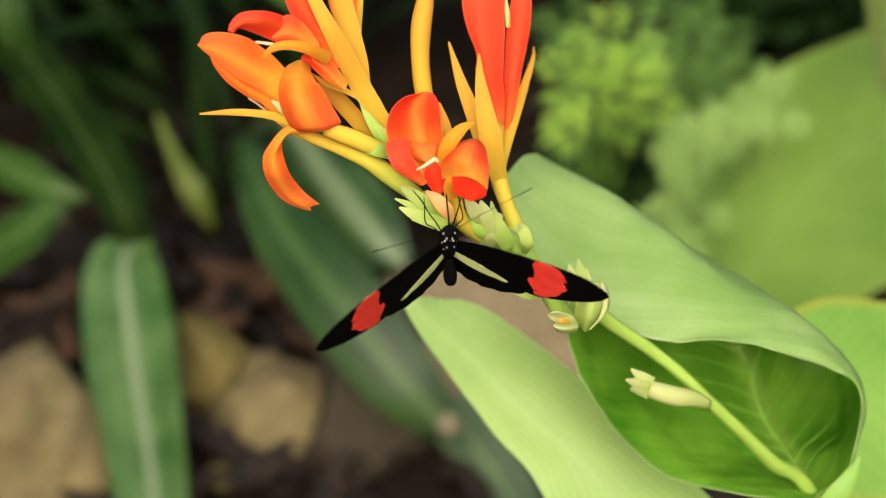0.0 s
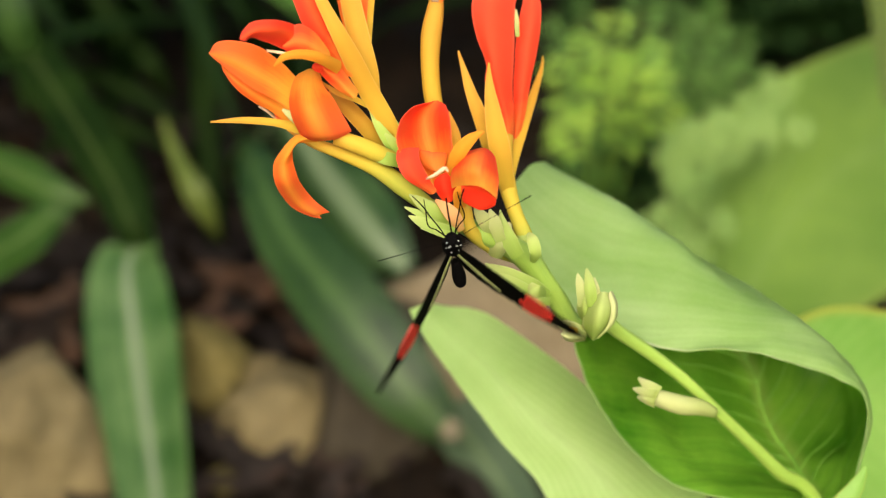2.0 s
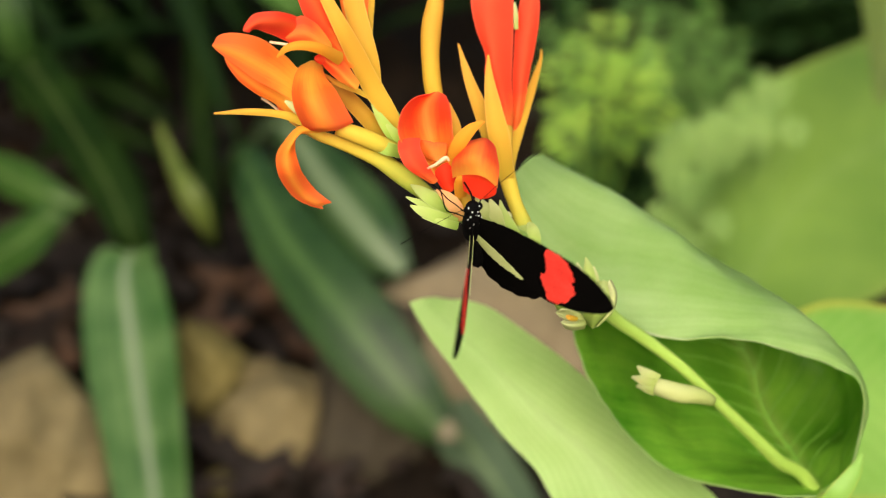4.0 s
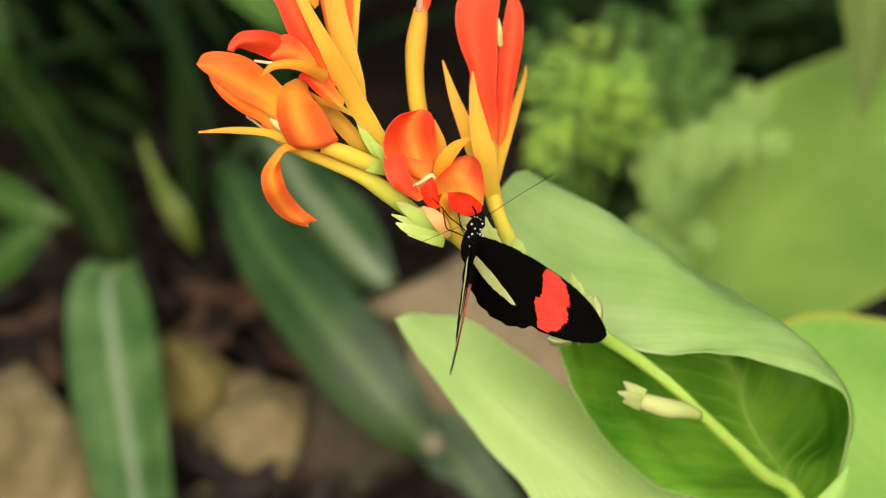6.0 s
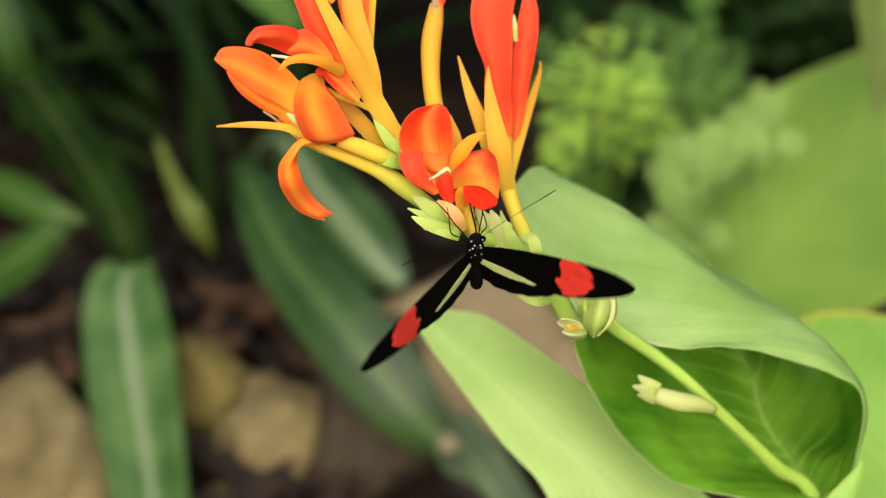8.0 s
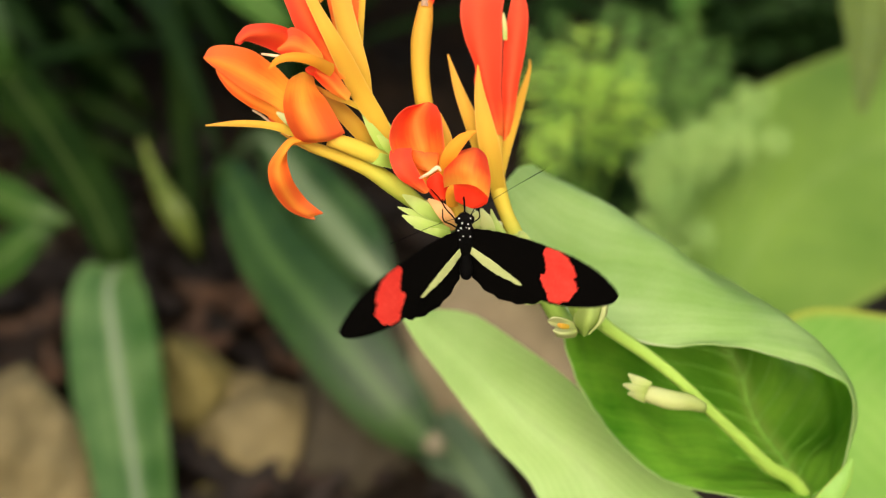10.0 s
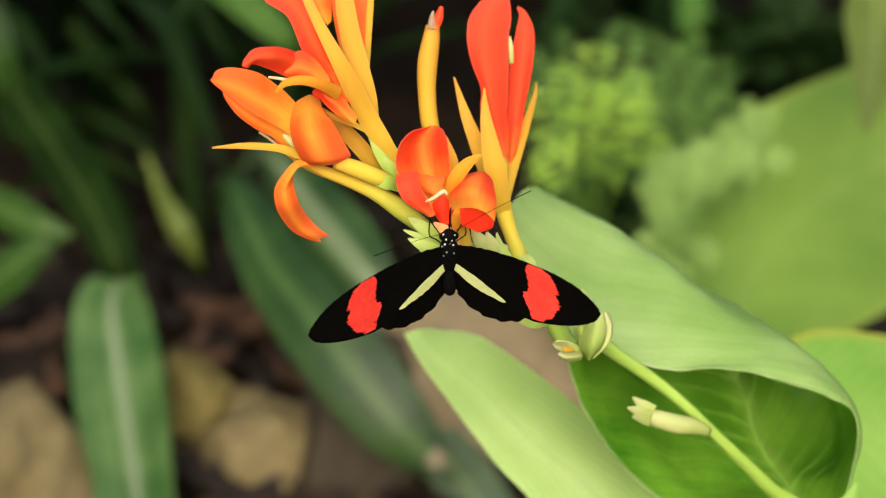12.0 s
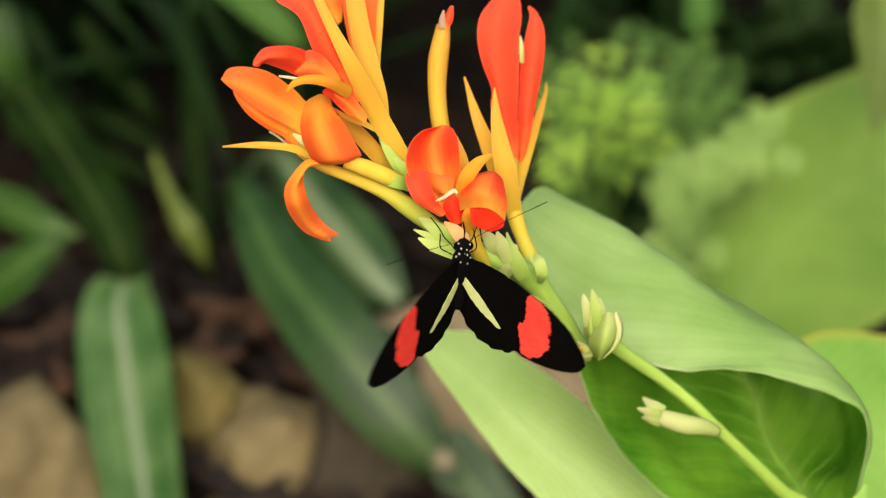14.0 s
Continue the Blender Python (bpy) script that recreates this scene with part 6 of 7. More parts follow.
# ---- what moves ----
def motions():
    walk(butterfly, [
        (0, pose(0.0011, 0.0107, 0.5643, 121.4, -3.6, 8.3)), (0.1, pose(0.0010, 0.0113, 0.5651, 117.7, -2.2, 8.1)),
        (0.2, pose(0.0004, 0.0110, 0.5646, 125.8, -6.1, 8.7)), (0.3, pose(-0.0000, 0.0111, 0.5648, 127.9, -7.1, 8.8)),
        (0.4, pose(-0.0002, 0.0112, 0.5651, 129.3, -7.9, 8.9)), (0.5, pose(-0.0004, 0.0105, 0.5640, 131.1, -8.8, 9.0)),
        (0.6, pose(-0.0006, 0.0118, 0.5659, 129.6, -8.6, 9.0)), (0.7, pose(-0.0001, 0.0119, 0.5661, 130.8, -9.1, 8.9)),
        (0.8, pose(-0.0001, 0.0120, 0.5662, 129.9, -9.1, 8.9)), (0.9, pose(0.0002, 0.0122, 0.5666, 130.6, -9.4, 8.8)),
        (1, pose(0.0002, 0.0109, 0.5645, 130.0, -9.6, 8.8)), (1.1, pose(-0.0002, 0.0123, 0.5667, 131.7, -9.9, 8.8)),
        (1.2, pose(-0.0003, 0.0120, 0.5663, 130.9, -10.4, 9.1)), (1.3, pose(-0.0001, 0.0119, 0.5660, 132.1, -10.9, 9.3)),
        (1.4, pose(0.0001, 0.0119, 0.5660, 133.1, -11.2, 9.3)), (1.5, pose(-0.0005, 0.0115, 0.5654, 135.0, -11.8, 9.4)),
        (1.6, pose(-0.0003, 0.0119, 0.5660, 160.9, -13.9, 7.0)), (1.7, pose(0.0004, 0.0114, 0.5654, 151.9, -12.6, 7.4)),
        (1.8, pose(0.0002, 0.0113, 0.5651, 147.3, -12.2, 7.9)), (1.9, pose(0.0001, 0.0114, 0.5651, 151.1, -12.3, 7.3)),
        (2, pose(0.0000, 0.0117, 0.5657, 133.6, -10.7, 9.1)), (2.1, pose(0.0003, 0.0112, 0.5649, 150.1, -12.6, 7.7)),
        (2.2, pose(0.0011, 0.0109, 0.5645, 131.2, -11.3, 9.6)), (2.3, pose(0.0010, 0.0108, 0.5643, 128.5, -11.3, 9.9)),
        (2.4, pose(0.0007, 0.0113, 0.5650, 122.6, -10.4, 9.8)), (2.5, pose(0.0014, 0.0118, 0.5658, 126.0, -12.3, 10.5)),
        (2.6, pose(0.0018, 0.0112, 0.5651, 125.6, -12.5, 11.0)), (2.7, pose(0.0025, 0.0117, 0.5657, 122.2, -11.7, 11.4)),
        (2.85, pose(0.0025, 0.0117, 0.5658, 121.8, -11.6, 11.6)), (3, pose(0.0027, 0.0118, 0.5659, 120.8, -11.5, 12.1)),
        (3.15, pose(0.0028, 0.0119, 0.5660, 119.2, -11.2, 12.8)), (3.3, pose(0.0030, 0.0120, 0.5662, 117.3, -10.8, 13.8)),
        (3.45, pose(0.0033, 0.0122, 0.5665, 115.0, -10.1, 15.0)), (3.6, pose(0.0036, 0.0123, 0.5667, 112.6, -9.3, 16.4)),
        (3.75, pose(0.0039, 0.0125, 0.5670, 110.1, -8.2, 17.9)), (3.9, pose(0.0041, 0.0127, 0.5673, 107.8, -7.0, 19.4)),
        (4.05, pose(0.0044, 0.0128, 0.5675, 105.7, -5.6, 20.9)), (4.2, pose(0.0047, 0.0130, 0.5678, 103.9, -4.3, 22.2)),
        (4.35, pose(0.0049, 0.0131, 0.5680, 102.4, -3.0, 23.3)), (4.5, pose(0.0051, 0.0132, 0.5681, 101.3, -1.9, 24.2)),
        (4.65, pose(0.0052, 0.0133, 0.5682, 100.6, -1.2, 24.8)), (4.8, pose(0.0052, 0.0133, 0.5683, 100.4, -1.0, 25.0)),
        (4.9, pose(0.0055, 0.0130, 0.5677, 101.6, -1.4, 25.6)), (5, pose(0.0066, 0.0123, 0.5668, 112.0, -8.2, 25.2)),
        (5.1, pose(0.0069, 0.0125, 0.5671, 109.2, -4.6, 26.1)), (5.2, pose(0.0064, 0.0119, 0.5661, 110.5, -1.8, 25.7)),
        (5.3, pose(0.0063, 0.0124, 0.5668, 112.9, -1.6, 25.7)), (5.4, pose(0.0070, 0.0123, 0.5668, 114.2, -0.6, 25.9)),
        (5.5, pose(0.0071, 0.0115, 0.5655, 115.7, -0.1, 26.2)), (5.6, pose(0.0079, 0.0122, 0.5666, 109.2, 3.8, 26.4)),
        (5.7, pose(0.0080, 0.0128, 0.5674, 107.7, 5.2, 24.1)), (5.8, pose(0.0058, 0.0131, 0.5681, 107.6, 2.9, 22.5)),
        (5.9, pose(0.0064, 0.0132, 0.5680, 103.2, 6.0, 20.5)), (6, pose(0.0072, 0.0124, 0.5668, 100.5, 4.9, 19.5)),
        (6.1, pose(0.0070, 0.0124, 0.5669, 98.3, 6.4, 19.1)), (6.2, pose(0.0058, 0.0124, 0.5669, 100.6, 5.6, 18.5)),
        (6.3, pose(0.0046, 0.0126, 0.5672, 104.6, 3.8, 17.5)), (6.4, pose(0.0046, 0.0120, 0.5663, 103.4, 6.0, 16.5)),
        (6.5, pose(0.0052, 0.0125, 0.5670, 103.8, 6.9, 15.5)), (6.6, pose(0.0056, 0.0123, 0.5666, 96.4, 9.1, 16.7)),
        (6.7, pose(0.0058, 0.0124, 0.5668, 101.0, 5.3, 17.2)), (6.8, pose(0.0052, 0.0123, 0.5666, 100.5, 3.6, 18.2)),
        (6.9, pose(0.0051, 0.0124, 0.5668, 101.3, 1.4, 19.1)), (7, pose(0.0047, 0.0116, 0.5656, 101.7, -1.0, 20.2)),
        (7.1, pose(0.0045, 0.0118, 0.5659, 102.5, -0.8, 19.8)), (7.2, pose(0.0048, 0.0117, 0.5656, 105.5, -2.4, 19.5)),
        (7.3, pose(0.0042, 0.0115, 0.5654, 107.2, -2.6, 18.9)), (7.4, pose(0.0041, 0.0113, 0.5651, 108.2, -2.5, 18.4)),
        (7.5, pose(0.0040, 0.0110, 0.5648, 110.7, -3.3, 17.9)), (7.6, pose(0.0038, 0.0109, 0.5646, 110.1, -2.7, 16.9)),
        (7.7, pose(0.0039, 0.0108, 0.5644, 110.8, -2.6, 15.9)), (7.8, pose(0.0042, 0.0107, 0.5641, 114.9, -4.1, 14.6)),
        (7.9, pose(0.0045, 0.0106, 0.5641, 112.4, -3.1, 14.1)), (8, pose(0.0045, 0.0108, 0.5642, 119.8, -5.3, 12.5)),
        (8.1, pose(0.0045, 0.0105, 0.5639, 114.2, -3.2, 13.3)), (8.2, pose(0.0045, 0.0110, 0.5647, 113.9, -5.4, 14.9)),
        (8.3, pose(0.0044, 0.0113, 0.5651, 110.7, -5.2, 16.1)), (8.4, pose(0.0048, 0.0117, 0.5657, 104.9, -3.1, 17.0)),
        (8.5, pose(0.0041, 0.0124, 0.5669, 102.8, -3.0, 17.9)), (8.6, pose(0.0035, 0.0129, 0.5677, 102.1, -2.0, 16.7)),
        (8.7, pose(0.0035, 0.0133, 0.5684, 99.7, -0.8, 15.8)), (8.85, pose(0.0036, 0.0132, 0.5682, 99.7, -0.9, 15.6)),
        (9, pose(0.0037, 0.0131, 0.5678, 99.9, -1.0, 14.9)), (9.15, pose(0.0040, 0.0128, 0.5675, 100.1, -1.3, 13.9)),
        (9.3, pose(0.0041, 0.0127, 0.5672, 100.5, -1.5, 12.7)), (9.45, pose(0.0042, 0.0126, 0.5671, 100.9, -1.8, 11.2)),
        (9.6, pose(0.0042, 0.0125, 0.5670, 101.4, -2.1, 9.7)), (9.75, pose(0.0043, 0.0124, 0.5669, 101.9, -2.3, 8.0)),
        (9.9, pose(0.0043, 0.0123, 0.5667, 102.4, -2.6, 6.4)), (10.05, pose(0.0044, 0.0123, 0.5666, 103.0, -2.7, 4.9)),
        (10.2, pose(0.0044, 0.0122, 0.5665, 103.5, -2.9, 3.5)), (10.35, pose(0.0045, 0.0121, 0.5664, 104.0, -3.0, 2.3)),
        (10.5, pose(0.0045, 0.0122, 0.5664, 104.3, -3.0, 1.3)), (10.65, pose(0.0046, 0.0122, 0.5666, 104.6, -3.1, 0.7)),
        (10.8, pose(0.0046, 0.0123, 0.5667, 104.7, -3.1, 0.5)), (10.9, pose(0.0033, 0.0121, 0.5664, 104.8, -2.9, -0.3)),
        (11, pose(-0.0006, 0.0111, 0.5649, 111.0, -2.2, -1.4)), (11.1, pose(0.0001, 0.0123, 0.5668, 110.0, -2.9, 0.0)),
        (11.2, pose(-0.0011, 0.0128, 0.5674, 108.3, -4.4, 1.9)), (11.3, pose(-0.0023, 0.0131, 0.5680, 107.1, -3.2, 2.1)),
        (11.4, pose(-0.0014, 0.0131, 0.5680, 107.9, -3.5, 3.2)), (11.5, pose(-0.0008, 0.0128, 0.5675, 105.4, -4.2, 4.8)),
        (11.6, pose(0.0001, 0.0133, 0.5683, 104.8, -3.6, 4.3)), (11.7, pose(0.0009, 0.0130, 0.5679, 105.4, -2.7, 3.5)),
        (11.8, pose(0.0003, 0.0136, 0.5687, 106.1, -2.2, 2.9)), (11.9, pose(-0.0004, 0.0141, 0.5697, 108.6, -2.7, 2.8)),
        (12, pose(-0.0005, 0.0131, 0.5681, 103.1, -1.3, 2.0)), (12.1, pose(-0.0003, 0.0137, 0.5689, 104.9, -1.7, 1.9)),
        (12.2, pose(-0.0001, 0.0133, 0.5683, 97.9, -1.0, 1.3)), (12.4, pose(0.0005, 0.0131, 0.5680, 97.5, -1.6, 1.1)),
        (12.5, pose(0.0000, 0.0129, 0.5677, 96.7, -1.8, 0.8)), (12.6, pose(0.0003, 0.0128, 0.5676, 99.6, 0.6, 1.1)),
        (12.7, pose(0.0011, 0.0126, 0.5672, 102.2, 1.5, 2.3)), (12.8, pose(0.0004, 0.0125, 0.5670, 103.4, 3.9, 2.4)),
        (12.9, pose(0.0006, 0.0124, 0.5669, 104.4, 5.4, 3.2)), (13, pose(-0.0002, 0.0123, 0.5667, 104.6, 7.5, 3.7)),
        (13.1, pose(0.0005, 0.0124, 0.5671, 104.4, 6.6, 4.2)), (13.3, pose(0.0005, 0.0124, 0.5668, 108.3, 6.2, 3.6)),
        (13.5, pose(0.0002, 0.0117, 0.5657, 107.9, 5.6, 3.9)), (13.6, pose(0.0015, 0.0125, 0.5671, 109.9, 4.3, 4.4)),
        (13.7, pose(0.0012, 0.0125, 0.5672, 104.5, 5.2, 4.6)), (13.8, pose(0.0011, 0.0128, 0.5675, 99.5, 5.5, 5.3)),
        (14, pose(-0.0001, 0.0116, 0.5658, 96.7, 3.9, 6.5)),
    ])
    left = [
        (0, pose(0, 0, 0, 2.6, 28.5, 5.6)), (0.1, pose(0, 0, 0, -1.9, 29.3, -3.8)), (0.2, pose(0, 0, 0, 0.0, 4.1, 1.9)),
        (0.3, pose(0, 0, 0, -0.1, 2.1, -0.9)), (0.4, pose(0, 0, 0, -0.2, 10.0, 0.0)), (0.5, pose(0, 0, 0, -0.7, 24.7, -1.6)),
        (0.6, pose(0, 0, 0, -2.0, 37.8, -3.2)), (0.7, pose(0, 0, 0, -0.3, 48.0, -0.2)), (0.8, pose(0, 0, 0, -0.4, 55.8, -0.3)),
        (0.9, pose(0, 0, 0, 1.5, 55.2, 2.1)), (1, pose(0, 0, 0, 1.1, 37.4, 2.1)), (1.1, pose(0, 0, 0, 0.7, 35.4, 1.8)),
        (1.2, pose(0, 0, 0, -0.2, 17.2, 0.1)), (1.3, pose(0, 0, 0, -0.3, 10.4, -1.0)), (1.4, pose(0, 0, 0, -0.3, 13.6, -0.5)),
        (1.5, pose(0, 0, 0, 0.8, 35.2, 1.7)), (1.6, pose(0, 0, 0, 12.1, 58.6, 14.4)), (1.7, pose(0, 0, 0, 37.7, 69.0, 39.6)),
        (1.8, pose(0, 0, 0, 30.6, 74.8, 31.4)), (1.9, pose(0, 0, 0, 38.7, 69.0, 40.5)), (2, pose(0, 0, 0, 5.9, 47.2, 8.1)),
        (2.1, pose(0, 0, 0, 7.6, 39.1, 12.3)), (2.2, pose(0, 0, 0, 0.4, 6.0, 6.4)), (2.3, pose(0, 0, 0, 0.4, -6.0, -3.2)),
        (2.4, pose(0, 0, 0, 1.3, -12.5, -6.2)), (2.5, pose(0, 0, 0, 1.3, -8.9, -8.3)), (2.6, pose(0, 0, 0, 0.2, -1.0, -7.7)),
        (2.7, pose(0, 0, 0, -5.1, 25.8, -11.7)), (2.85, pose(0, 0, 0, -12.7, 49.9, -16.4)), (3, pose(0, 0, 0, -21.2, 63.6, -23.4)),
        (3.15, pose(0, 0, 0, -7.3, 36.5, -12.2)), (3.3, pose(0, 0, 0, -0.5, 3.3, -9.3)), (3.45, pose(0, 0, 0, 0.6, -3.9, -8.7)),
        (3.6, pose(0, 0, 0, -2.8, 19.1, -8.5)), (3.75, pose(0, 0, 0, -8.8, 49.9, -11.4)), (3.9, pose(0, 0, 0, -14.6, 65.2, -16.0)),
        (4.05, pose(0, 0, 0, -7.5, 51.3, -9.6)), (4.2, pose(0, 0, 0, -2.3, 23.1, -5.9)), (4.35, pose(0, 0, 0, -0.2, 1.8, -4.9)),
        (4.5, pose(0, 0, 0, -0.5, 6.5, -4.5)), (4.65, pose(0, 0, 0, -2.5, 30.2, -4.9)), (4.8, pose(0, 0, 0, -4.6, 48.0, -6.2)),
        (4.9, pose(0, 0, 0, -4.5, 55.7, -5.3)), (5, pose(0, 0, 0, 25.8, 71.0, 27.4)), (5.1, pose(0, 0, 0, 4.8, 68.0, 5.3)),
        (5.2, pose(0, 0, 0, -0.6, 44.3, -0.8)), (5.3, pose(0, 0, 0, -1.1, 31.8, -2.1)), (5.4, pose(0, 0, 0, -1.2, 19.6, -3.8)),
        (5.5, pose(0, 0, 0, -0.1, 0.8, -8.4)), (5.6, pose(0, 0, 0, -0.1, 1.8, -1.6)), (5.7, pose(0, 0, 0, -0.7, 13.7, -2.7)),
        (5.8, pose(0, 0, 0, -1.1, 33.8, -2.1)), (5.9, pose(0, 0, 0, -3.6, 48.8, -4.8)), (6, pose(0, 0, 0, 1.7, 63.0, 1.9)),
        (6.1, pose(0, 0, 0, -2.2, 61.2, -2.5)), (6.2, pose(0, 0, 0, -1.0, 32.8, -1.8)), (6.3, pose(0, 0, 0, 0.3, 13.2, 1.6)),
        (6.4, pose(0, 0, 0, -0.1, 15.2, 0.1)), (6.5, pose(0, 0, 0, 0.2, 41.5, 0.5)), (6.6, pose(0, 0, 0, -9.8, 62.1, -11.1)),
        (6.7, pose(0, 0, 0, -6.4, 72.5, -6.7)), (6.8, pose(0, 0, 0, -1.6, 67.7, -1.7)), (6.9, pose(0, 0, 0, 2.5, 60.3, 3.0)),
        (7, pose(0, 0, 0, 2.7, 37.0, 4.5)), (7.1, pose(0, 0, 0, 1.1, 33.5, 2.1)), (7.2, pose(0, 0, 0, 0.1, 12.7, 0.9)),
        (7.3, pose(0, 0, 0, 0.0, 6.7, 0.4)), (7.4, pose(0, 0, 0, -0.4, 10.4, -1.9)), (7.5, pose(0, 0, 0, -0.6, 26.3, -1.2)),
        (7.6, pose(0, 0, 0, -1.3, 38.8, -2.0)), (7.7, pose(0, 0, 0, -2.2, 58.7, -2.6)), (7.8, pose(0, 0, 0, 4.2, 61.0, 4.8)),
        (7.9, pose(0, 0, 0, 1.7, 53.3, 2.2)), (8, pose(0, 0, 0, 4.4, 30.6, 8.7)), (8.1, pose(0, 0, 0, 2.1, 26.2, 5.1)),
        (8.2, pose(0, 0, 0, 0.2, 3.4, 6.1)), (8.3, pose(0, 0, 0, 0.0, 3.0, 5.9)), (8.4, pose(0, 0, 0, 1.4, 22.6, 4.3)),
        (8.5, pose(0, 0, 0, 4.2, 39.5, 7.0)), (8.6, pose(0, 0, 0, 3.9, 53.2, 5.0)), (8.7, pose(0, 0, 0, -3.6, 67.7, -3.8)),
        (8.85, pose(0, 0, 0, -1.7, 46.3, -2.4)), (9, pose(0, 0, 0, -0.6, 18.5, -1.8)), (9.15, pose(0, 0, 0, -0.1, 4.3, -1.7)),
        (9.3, pose(0, 0, 0, -0.4, 15.3, -1.6)), (9.45, pose(0, 0, 0, -0.8, 39.2, -1.3)), (9.6, pose(0, 0, 0, -0.9, 60.6, -1.0)),
        (9.75, pose(0, 0, 0, 0.2, 64.6, 0.2)), (9.9, pose(0, 0, 0, 0.7, 48.0, 1.0)), (10.05, pose(0, 0, 0, 0.5, 24.0, 1.3)),
        (10.2, pose(0, 0, 0, 0.2, 7.4, 1.7)), (10.35, pose(0, 0, 0, 0.4, 9.8, 2.1)), (10.5, pose(0, 0, 0, 1.2, 25.1, 2.8)),
        (10.65, pose(0, 0, 0, 2.7, 42.1, 4.0)), (10.8, pose(0, 0, 0, 5.7, 60.6, 6.6)), (10.9, pose(0, 0, 0, 9.4, 72.3, 9.9)),
        (11, pose(0, 0, 0, 4.5, 39.0, 7.2)), (11.1, pose(0, 0, 0, 3.7, 36.0, 6.4)), (11.2, pose(0, 0, 0, 1.1, 18.2, 4.1)),
        (11.3, pose(0, 0, 0, 0.3, 12.6, 2.1)), (11.4, pose(0, 0, 0, 1.1, 19.8, 3.7)), (11.5, pose(0, 0, 0, 1.7, 39.5, 2.8)),
        (11.6, pose(0, 0, 0, 2.9, 53.6, 3.7)), (11.7, pose(0, 0, 0, 1.6, 70.5, 1.7)), (11.8, pose(0, 0, 0, 2.7, 61.7, 3.1)),
        (11.9, pose(0, 0, 0, 5.0, 38.6, 8.4)), (12, pose(0, 0, 0, 1.3, 29.4, 3.0)), (12.1, pose(0, 0, 0, 4.2, 37.1, 7.2)),
        (12.2, pose(0, 0, 0, 3.5, 61.8, 4.0)), (12.4, pose(0, 0, 0, 30.9, 77.6, 31.5)), (12.5, pose(0, 0, 0, 16.0, 59.0, 17.8)),
        (12.6, pose(0, 0, 0, 9.3, 55.0, 11.3)), (12.7, pose(0, 0, 0, 5.5, 32.9, 10.4)), (12.8, pose(0, 0, 0, 2.2, 18.9, 7.1)),
        (12.9, pose(0, 0, 0, 3.0, 29.0, 6.4)), (13, pose(0, 0, 0, 3.3, 47.7, 4.5)), (13.1, pose(0, 0, 0, 6.8, 57.5, 8.1)),
        (13.3, pose(0, 0, 0, 2.3, 40.6, 3.7)), (13.5, pose(0, 0, 0, 0.8, 32.2, 1.7)), (13.6, pose(0, 0, 0, 4.3, 33.5, 8.0)),
        (13.7, pose(0, 0, 0, 5.6, 51.8, 7.0)), (13.8, pose(0, 0, 0, 10.3, 69.3, 10.9)), (14, pose(0, 0, 0, 12.1, 48.8, 15.9)),
    ]
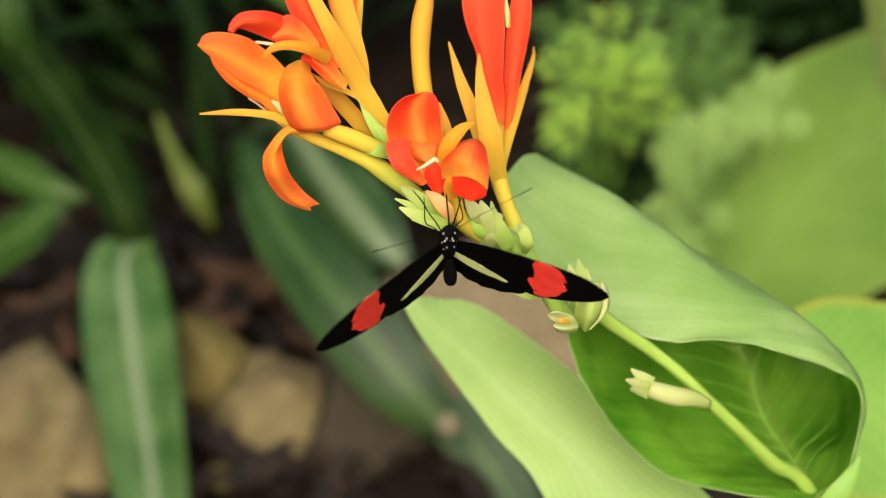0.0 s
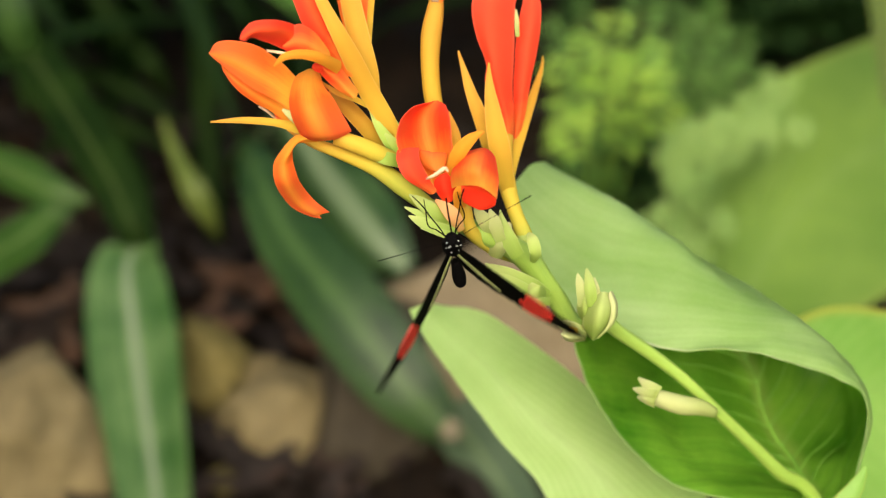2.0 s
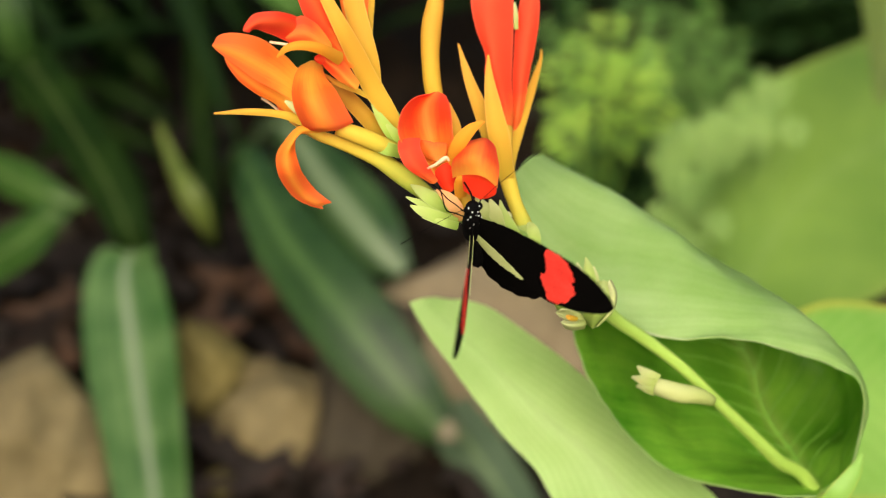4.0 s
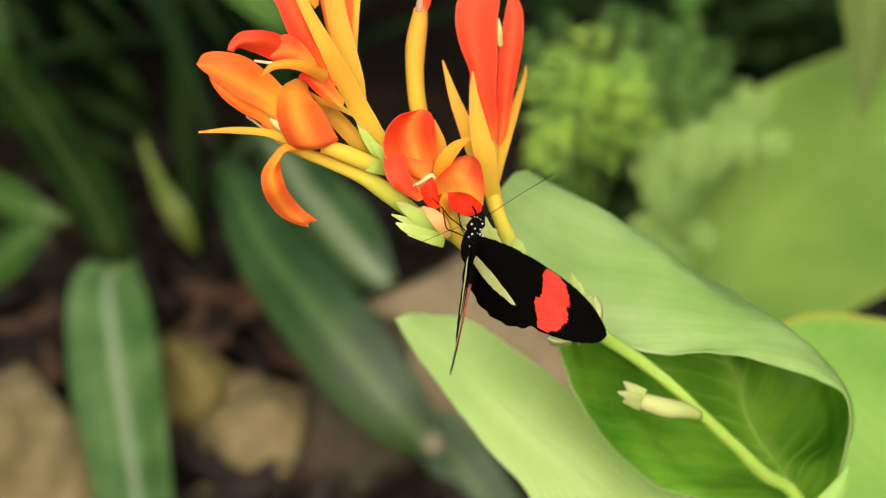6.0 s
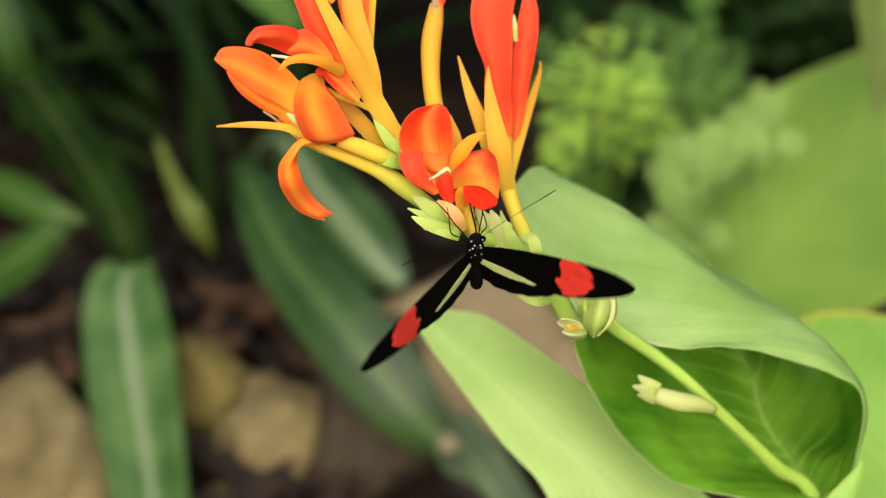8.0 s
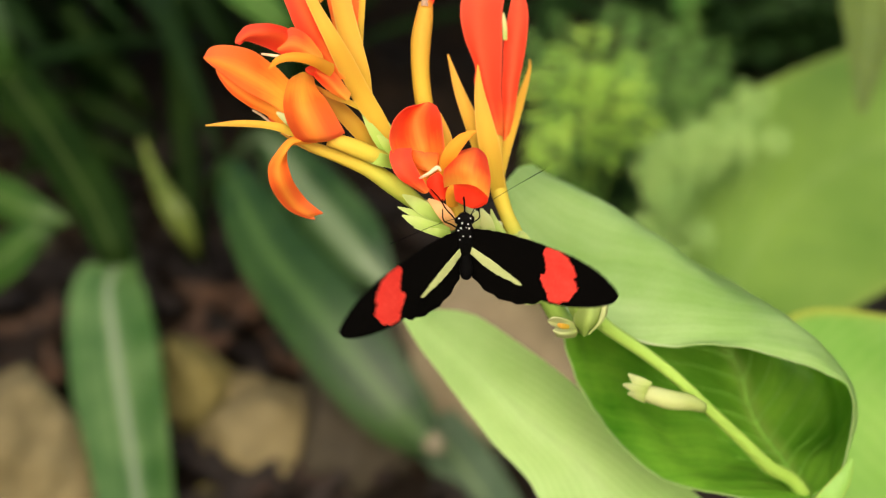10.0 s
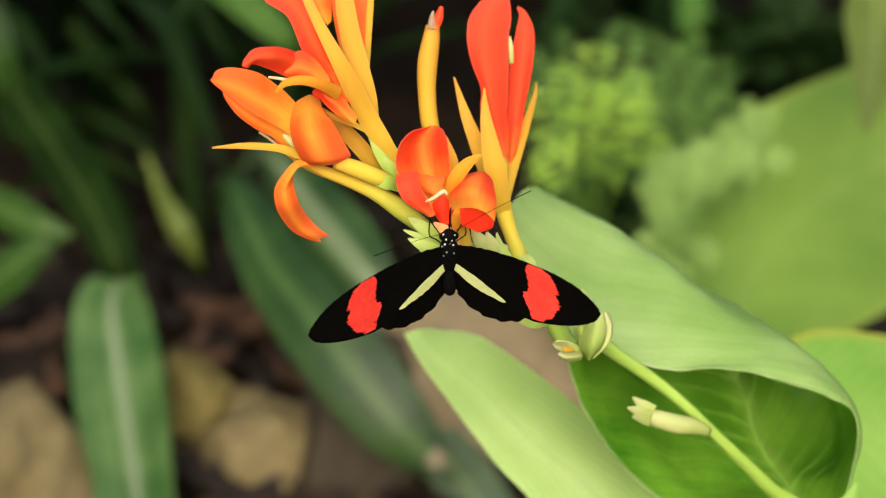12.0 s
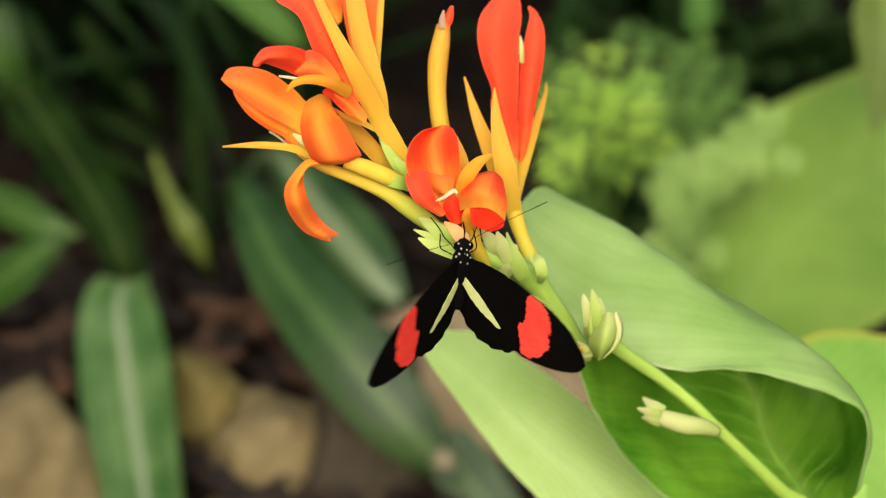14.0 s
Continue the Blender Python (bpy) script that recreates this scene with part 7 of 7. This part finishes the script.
    right = [
        (0, pose(0, 0, 0, 0.1, -25.1, -0.3)), (0.1, pose(0, 0, 0, 0.6, -17.2, -2.3)), (0.2, pose(0, 0, 0, -0.2, -2.1, 4.3)),
        (0.3, pose(0, 0, 0, 0.1, -0.4, 6.4)), (0.4, pose(0, 0, 0, -0.3, -5.5, 3.4)), (0.5, pose(0, 0, 0, -1.3, -20.7, 3.8)),
        (0.6, pose(0, 0, 0, -1.0, -32.3, 1.8)), (0.7, pose(0, 0, 0, -1.3, -45.8, 1.6)), (0.8, pose(0, 0, 0, 0.3, -53.9, -0.4)),
        (0.9, pose(0, 0, 0, 1.7, -54.1, -2.2)), (1, pose(0, 0, 0, 1.5, -35.1, -3.1)), (1.1, pose(0, 0, 0, 2.4, -33.4, -5.0)),
        (1.2, pose(0, 0, 0, 0.1, -17.4, -1.5)), (1.3, pose(0, 0, 0, -0.2, -9.9, 0.4)), (1.4, pose(0, 0, 0, 0.1, -13.6, -2.3)),
        (1.5, pose(0, 0, 0, 1.8, -33.7, -3.9)), (1.6, pose(0, 0, 0, 28.1, -56.5, -33.6)), (1.7, pose(0, 0, 0, 15.8, -74.7, -16.6)),
        (1.8, pose(0, 0, 0, 35.7, -75.4, -36.9)), (1.9, pose(0, 0, 0, 24.6, -73.5, -25.8)), (2, pose(0, 0, 0, 5.5, -46.0, -8.0)),
        (2.1, pose(0, 0, 0, 13.1, -37.8, -21.9)), (2.2, pose(0, 0, 0, -0.1, -1.3, -6.7)), (2.3, pose(0, 0, 0, 0.2, 9.9, 1.8)),
        (2.4, pose(0, 0, 0, -0.7, 22.2, -1.8)), (2.5, pose(0, 0, 0, 1.9, 10.7, 9.7)), (2.6, pose(0, 0, 0, 0.9, 4.7, 10.2)),
        (2.7, pose(0, 0, 0, -3.3, -19.7, 9.7)), (2.85, pose(0, 0, 0, -9.1, -45.3, 12.7)), (3, pose(0, 0, 0, -13.5, -57.9, 15.9)),
        (3.15, pose(0, 0, 0, -4.9, -33.1, 9.0)), (3.3, pose(0, 0, 0, -0.3, -3.0, 6.4)), (3.45, pose(0, 0, 0, 0.3, 3.6, 5.1)),
        (3.6, pose(0, 0, 0, -1.2, -17.4, 3.9)), (3.75, pose(0, 0, 0, -2.3, -45.4, 3.3)), (3.9, pose(0, 0, 0, -1.5, -59.4, 1.7)),
        (4.05, pose(0, 0, 0, 0.6, -46.6, -0.8)), (4.2, pose(0, 0, 0, 0.7, -20.9, -1.9)), (4.35, pose(0, 0, 0, 0.1, -1.7, -2.9)),
        (4.5, pose(0, 0, 0, 0.4, -5.9, -3.8)), (4.65, pose(0, 0, 0, 2.2, -27.2, -4.8)), (4.8, pose(0, 0, 0, 5.2, -49.2, -6.9)),
        (4.9, pose(0, 0, 0, 9.1, -56.1, -10.9)), (5, pose(0, 0, 0, 5.3, -60.6, -6.0)), (5.1, pose(0, 0, 0, 1.9, -55.3, -2.2)),
        (5.2, pose(0, 0, 0, 1.5, -25.0, -3.3)), (5.3, pose(0, 0, 0, -0.1, -16.3, 0.1)), (5.4, pose(0, 0, 0, -0.1, -2.3, 2.0)),
        (5.5, pose(0, 0, 0, 1.7, 12.1, 7.9)), (5.6, pose(0, 0, 0, -0.6, 24.6, -1.3)), (5.7, pose(0, 0, 0, -0.1, 3.1, -1.6)),
        (5.8, pose(0, 0, 0, -4.7, -47.1, 6.3)), (5.9, pose(0, 0, 0, 2.5, -48.9, -3.3)), (6, pose(0, 0, 0, -0.4, -54.8, 0.6)),
        (6.1, pose(0, 0, 0, -2.6, -47.7, 3.5)), (6.2, pose(0, 0, 0, -0.7, -6.9, 5.8)), (6.3, pose(0, 0, 0, -0.3, -2.9, 7.6)),
        (6.4, pose(0, 0, 0, -0.2, -2.4, 6.6)), (6.5, pose(0, 0, 0, -4.1, -33.6, 7.3)), (6.6, pose(0, 0, 0, -2.2, -37.2, 3.7)),
        (6.7, pose(0, 0, 0, -1.0, -59.0, 1.1)), (6.8, pose(0, 0, 0, -0.8, -53.6, 0.9)), (6.9, pose(0, 0, 0, -0.2, -48.7, 0.1)),
        (7, pose(0, 0, 0, -0.4, -29.7, 0.8)), (7.1, pose(0, 0, 0, -0.3, -19.2, 0.7)), (7.2, pose(0, 0, 0, -0.1, -1.9, 3.7)),
        (7.3, pose(0, 0, 0, 0.0, 0.1, 3.2)), (7.4, pose(0, 0, 0, -0.1, -0.7, 4.1)), (7.5, pose(0, 0, 0, -1.3, -19.5, 3.8)),
        (7.6, pose(0, 0, 0, -2.0, -32.3, 3.7)), (7.7, pose(0, 0, 0, -1.8, -51.0, 2.3)), (7.8, pose(0, 0, 0, -2.3, -53.7, 2.9)),
        (7.9, pose(0, 0, 0, -2.7, -44.9, 3.7)), (8, pose(0, 0, 0, -1.2, -25.5, 2.8)), (8.1, pose(0, 0, 0, 0.3, -16.2, -1.0)),
        (8.2, pose(0, 0, 0, -0.1, -0.7, 6.0)), (8.3, pose(0, 0, 0, -0.2, -2.4, 6.6)), (8.4, pose(0, 0, 0, -0.6, -9.5, 4.1)),
        (8.5, pose(0, 0, 0, -2.1, -32.7, 3.8)), (8.6, pose(0, 0, 0, -1.3, -51.6, 1.6)), (8.7, pose(0, 0, 0, 3.4, -64.8, -3.8)),
        (8.85, pose(0, 0, 0, 1.2, -41.3, -1.9)), (9, pose(0, 0, 0, 0.3, -16.5, -1.2)), (9.15, pose(0, 0, 0, -0.0, -3.9, -0.8)),
        (9.3, pose(0, 0, 0, 0.1, -13.8, -0.5)), (9.45, pose(0, 0, 0, 0.3, -35.3, -0.5)), (9.6, pose(0, 0, 0, 0.5, -54.5, -0.7)),
        (9.75, pose(0, 0, 0, 0.5, -58.1, -0.6)), (9.9, pose(0, 0, 0, 0.3, -43.2, -0.4)), (10.05, pose(0, 0, 0, 0.1, -21.6, -0.3)),
        (10.2, pose(0, 0, 0, 0.0, -6.7, -0.2)), (10.35, pose(0, 0, 0, 0.0, -8.9, -0.1)), (10.5, pose(0, 0, 0, 0.0, -22.6, -0.2)),
        (10.65, pose(0, 0, 0, 0.3, -38.1, -0.5)), (10.8, pose(0, 0, 0, 0.5, -39.1, -0.8)), (10.9, pose(0, 0, 0, 2.0, -45.1, -2.9)),
        (11, pose(0, 0, 0, 4.0, -39.7, -6.4)), (11.1, pose(0, 0, 0, 1.0, -17.9, -3.4)), (11.2, pose(0, 0, 0, -0.2, -3.9, 3.4)),
        (11.3, pose(0, 0, 0, -0.1, -10.8, 0.3)), (11.4, pose(0, 0, 0, 0.2, -24.2, -0.7)), (11.5, pose(0, 0, 0, -2.3, -37.2, 3.9)),
        (11.6, pose(0, 0, 0, -4.4, -54.0, 5.5)), (11.7, pose(0, 0, 0, -1.4, -63.7, 1.5)), (11.8, pose(0, 0, 0, -0.7, -55.9, 0.9)),
        (11.9, pose(0, 0, 0, -1.3, -43.7, 1.7)), (12, pose(0, 0, 0, -0.9, -28.8, 1.8)), (12.1, pose(0, 0, 0, 0.5, -38.0, -0.9)),
        (12.2, pose(0, 0, 0, 2.0, -62.0, -2.2)), (12.4, pose(0, 0, 0, 13.7, -72.2, -14.5)), (12.5, pose(0, 0, 0, 13.1, -60.8, -14.6)),
        (12.6, pose(0, 0, 0, 11.0, -53.0, -13.8)), (12.7, pose(0, 0, 0, 4.9, -36.3, -8.5)), (12.8, pose(0, 0, 0, 5.6, -34.0, -10.1)),
        (12.9, pose(0, 0, 0, 4.8, -35.5, -8.6)), (13, pose(0, 0, 0, 6.7, -44.9, -9.7)), (13.1, pose(0, 0, 0, 5.4, -60.5, -6.3)),
        (13.3, pose(0, 0, 0, 5.9, -49.8, -7.9)), (13.5, pose(0, 0, 0, 1.3, -29.8, -2.8)), (13.6, pose(0, 0, 0, 3.0, -35.9, -5.4)),
        (13.7, pose(0, 0, 0, 7.3, -55.7, -8.9)), (13.8, pose(0, 0, 0, 9.2, -57.6, -11.1)), (14, pose(0, 0, 0, 4.7, -47.3, -6.5)),
    ]
    walk(abdomen, [(t, pose(0, 0, 0, -up)) for t, up in ((0, 30), (0.9, 38), (1.8, 48), (2.6, 38), (3.6, 25), (4.8, 12), (8.0, 20), (9.5, 12), (14, 10))])
    for wing in wings["left"]:
        walk(wing, left)
    for wing in wings["right"]:
        walk(wing, right)


motions()
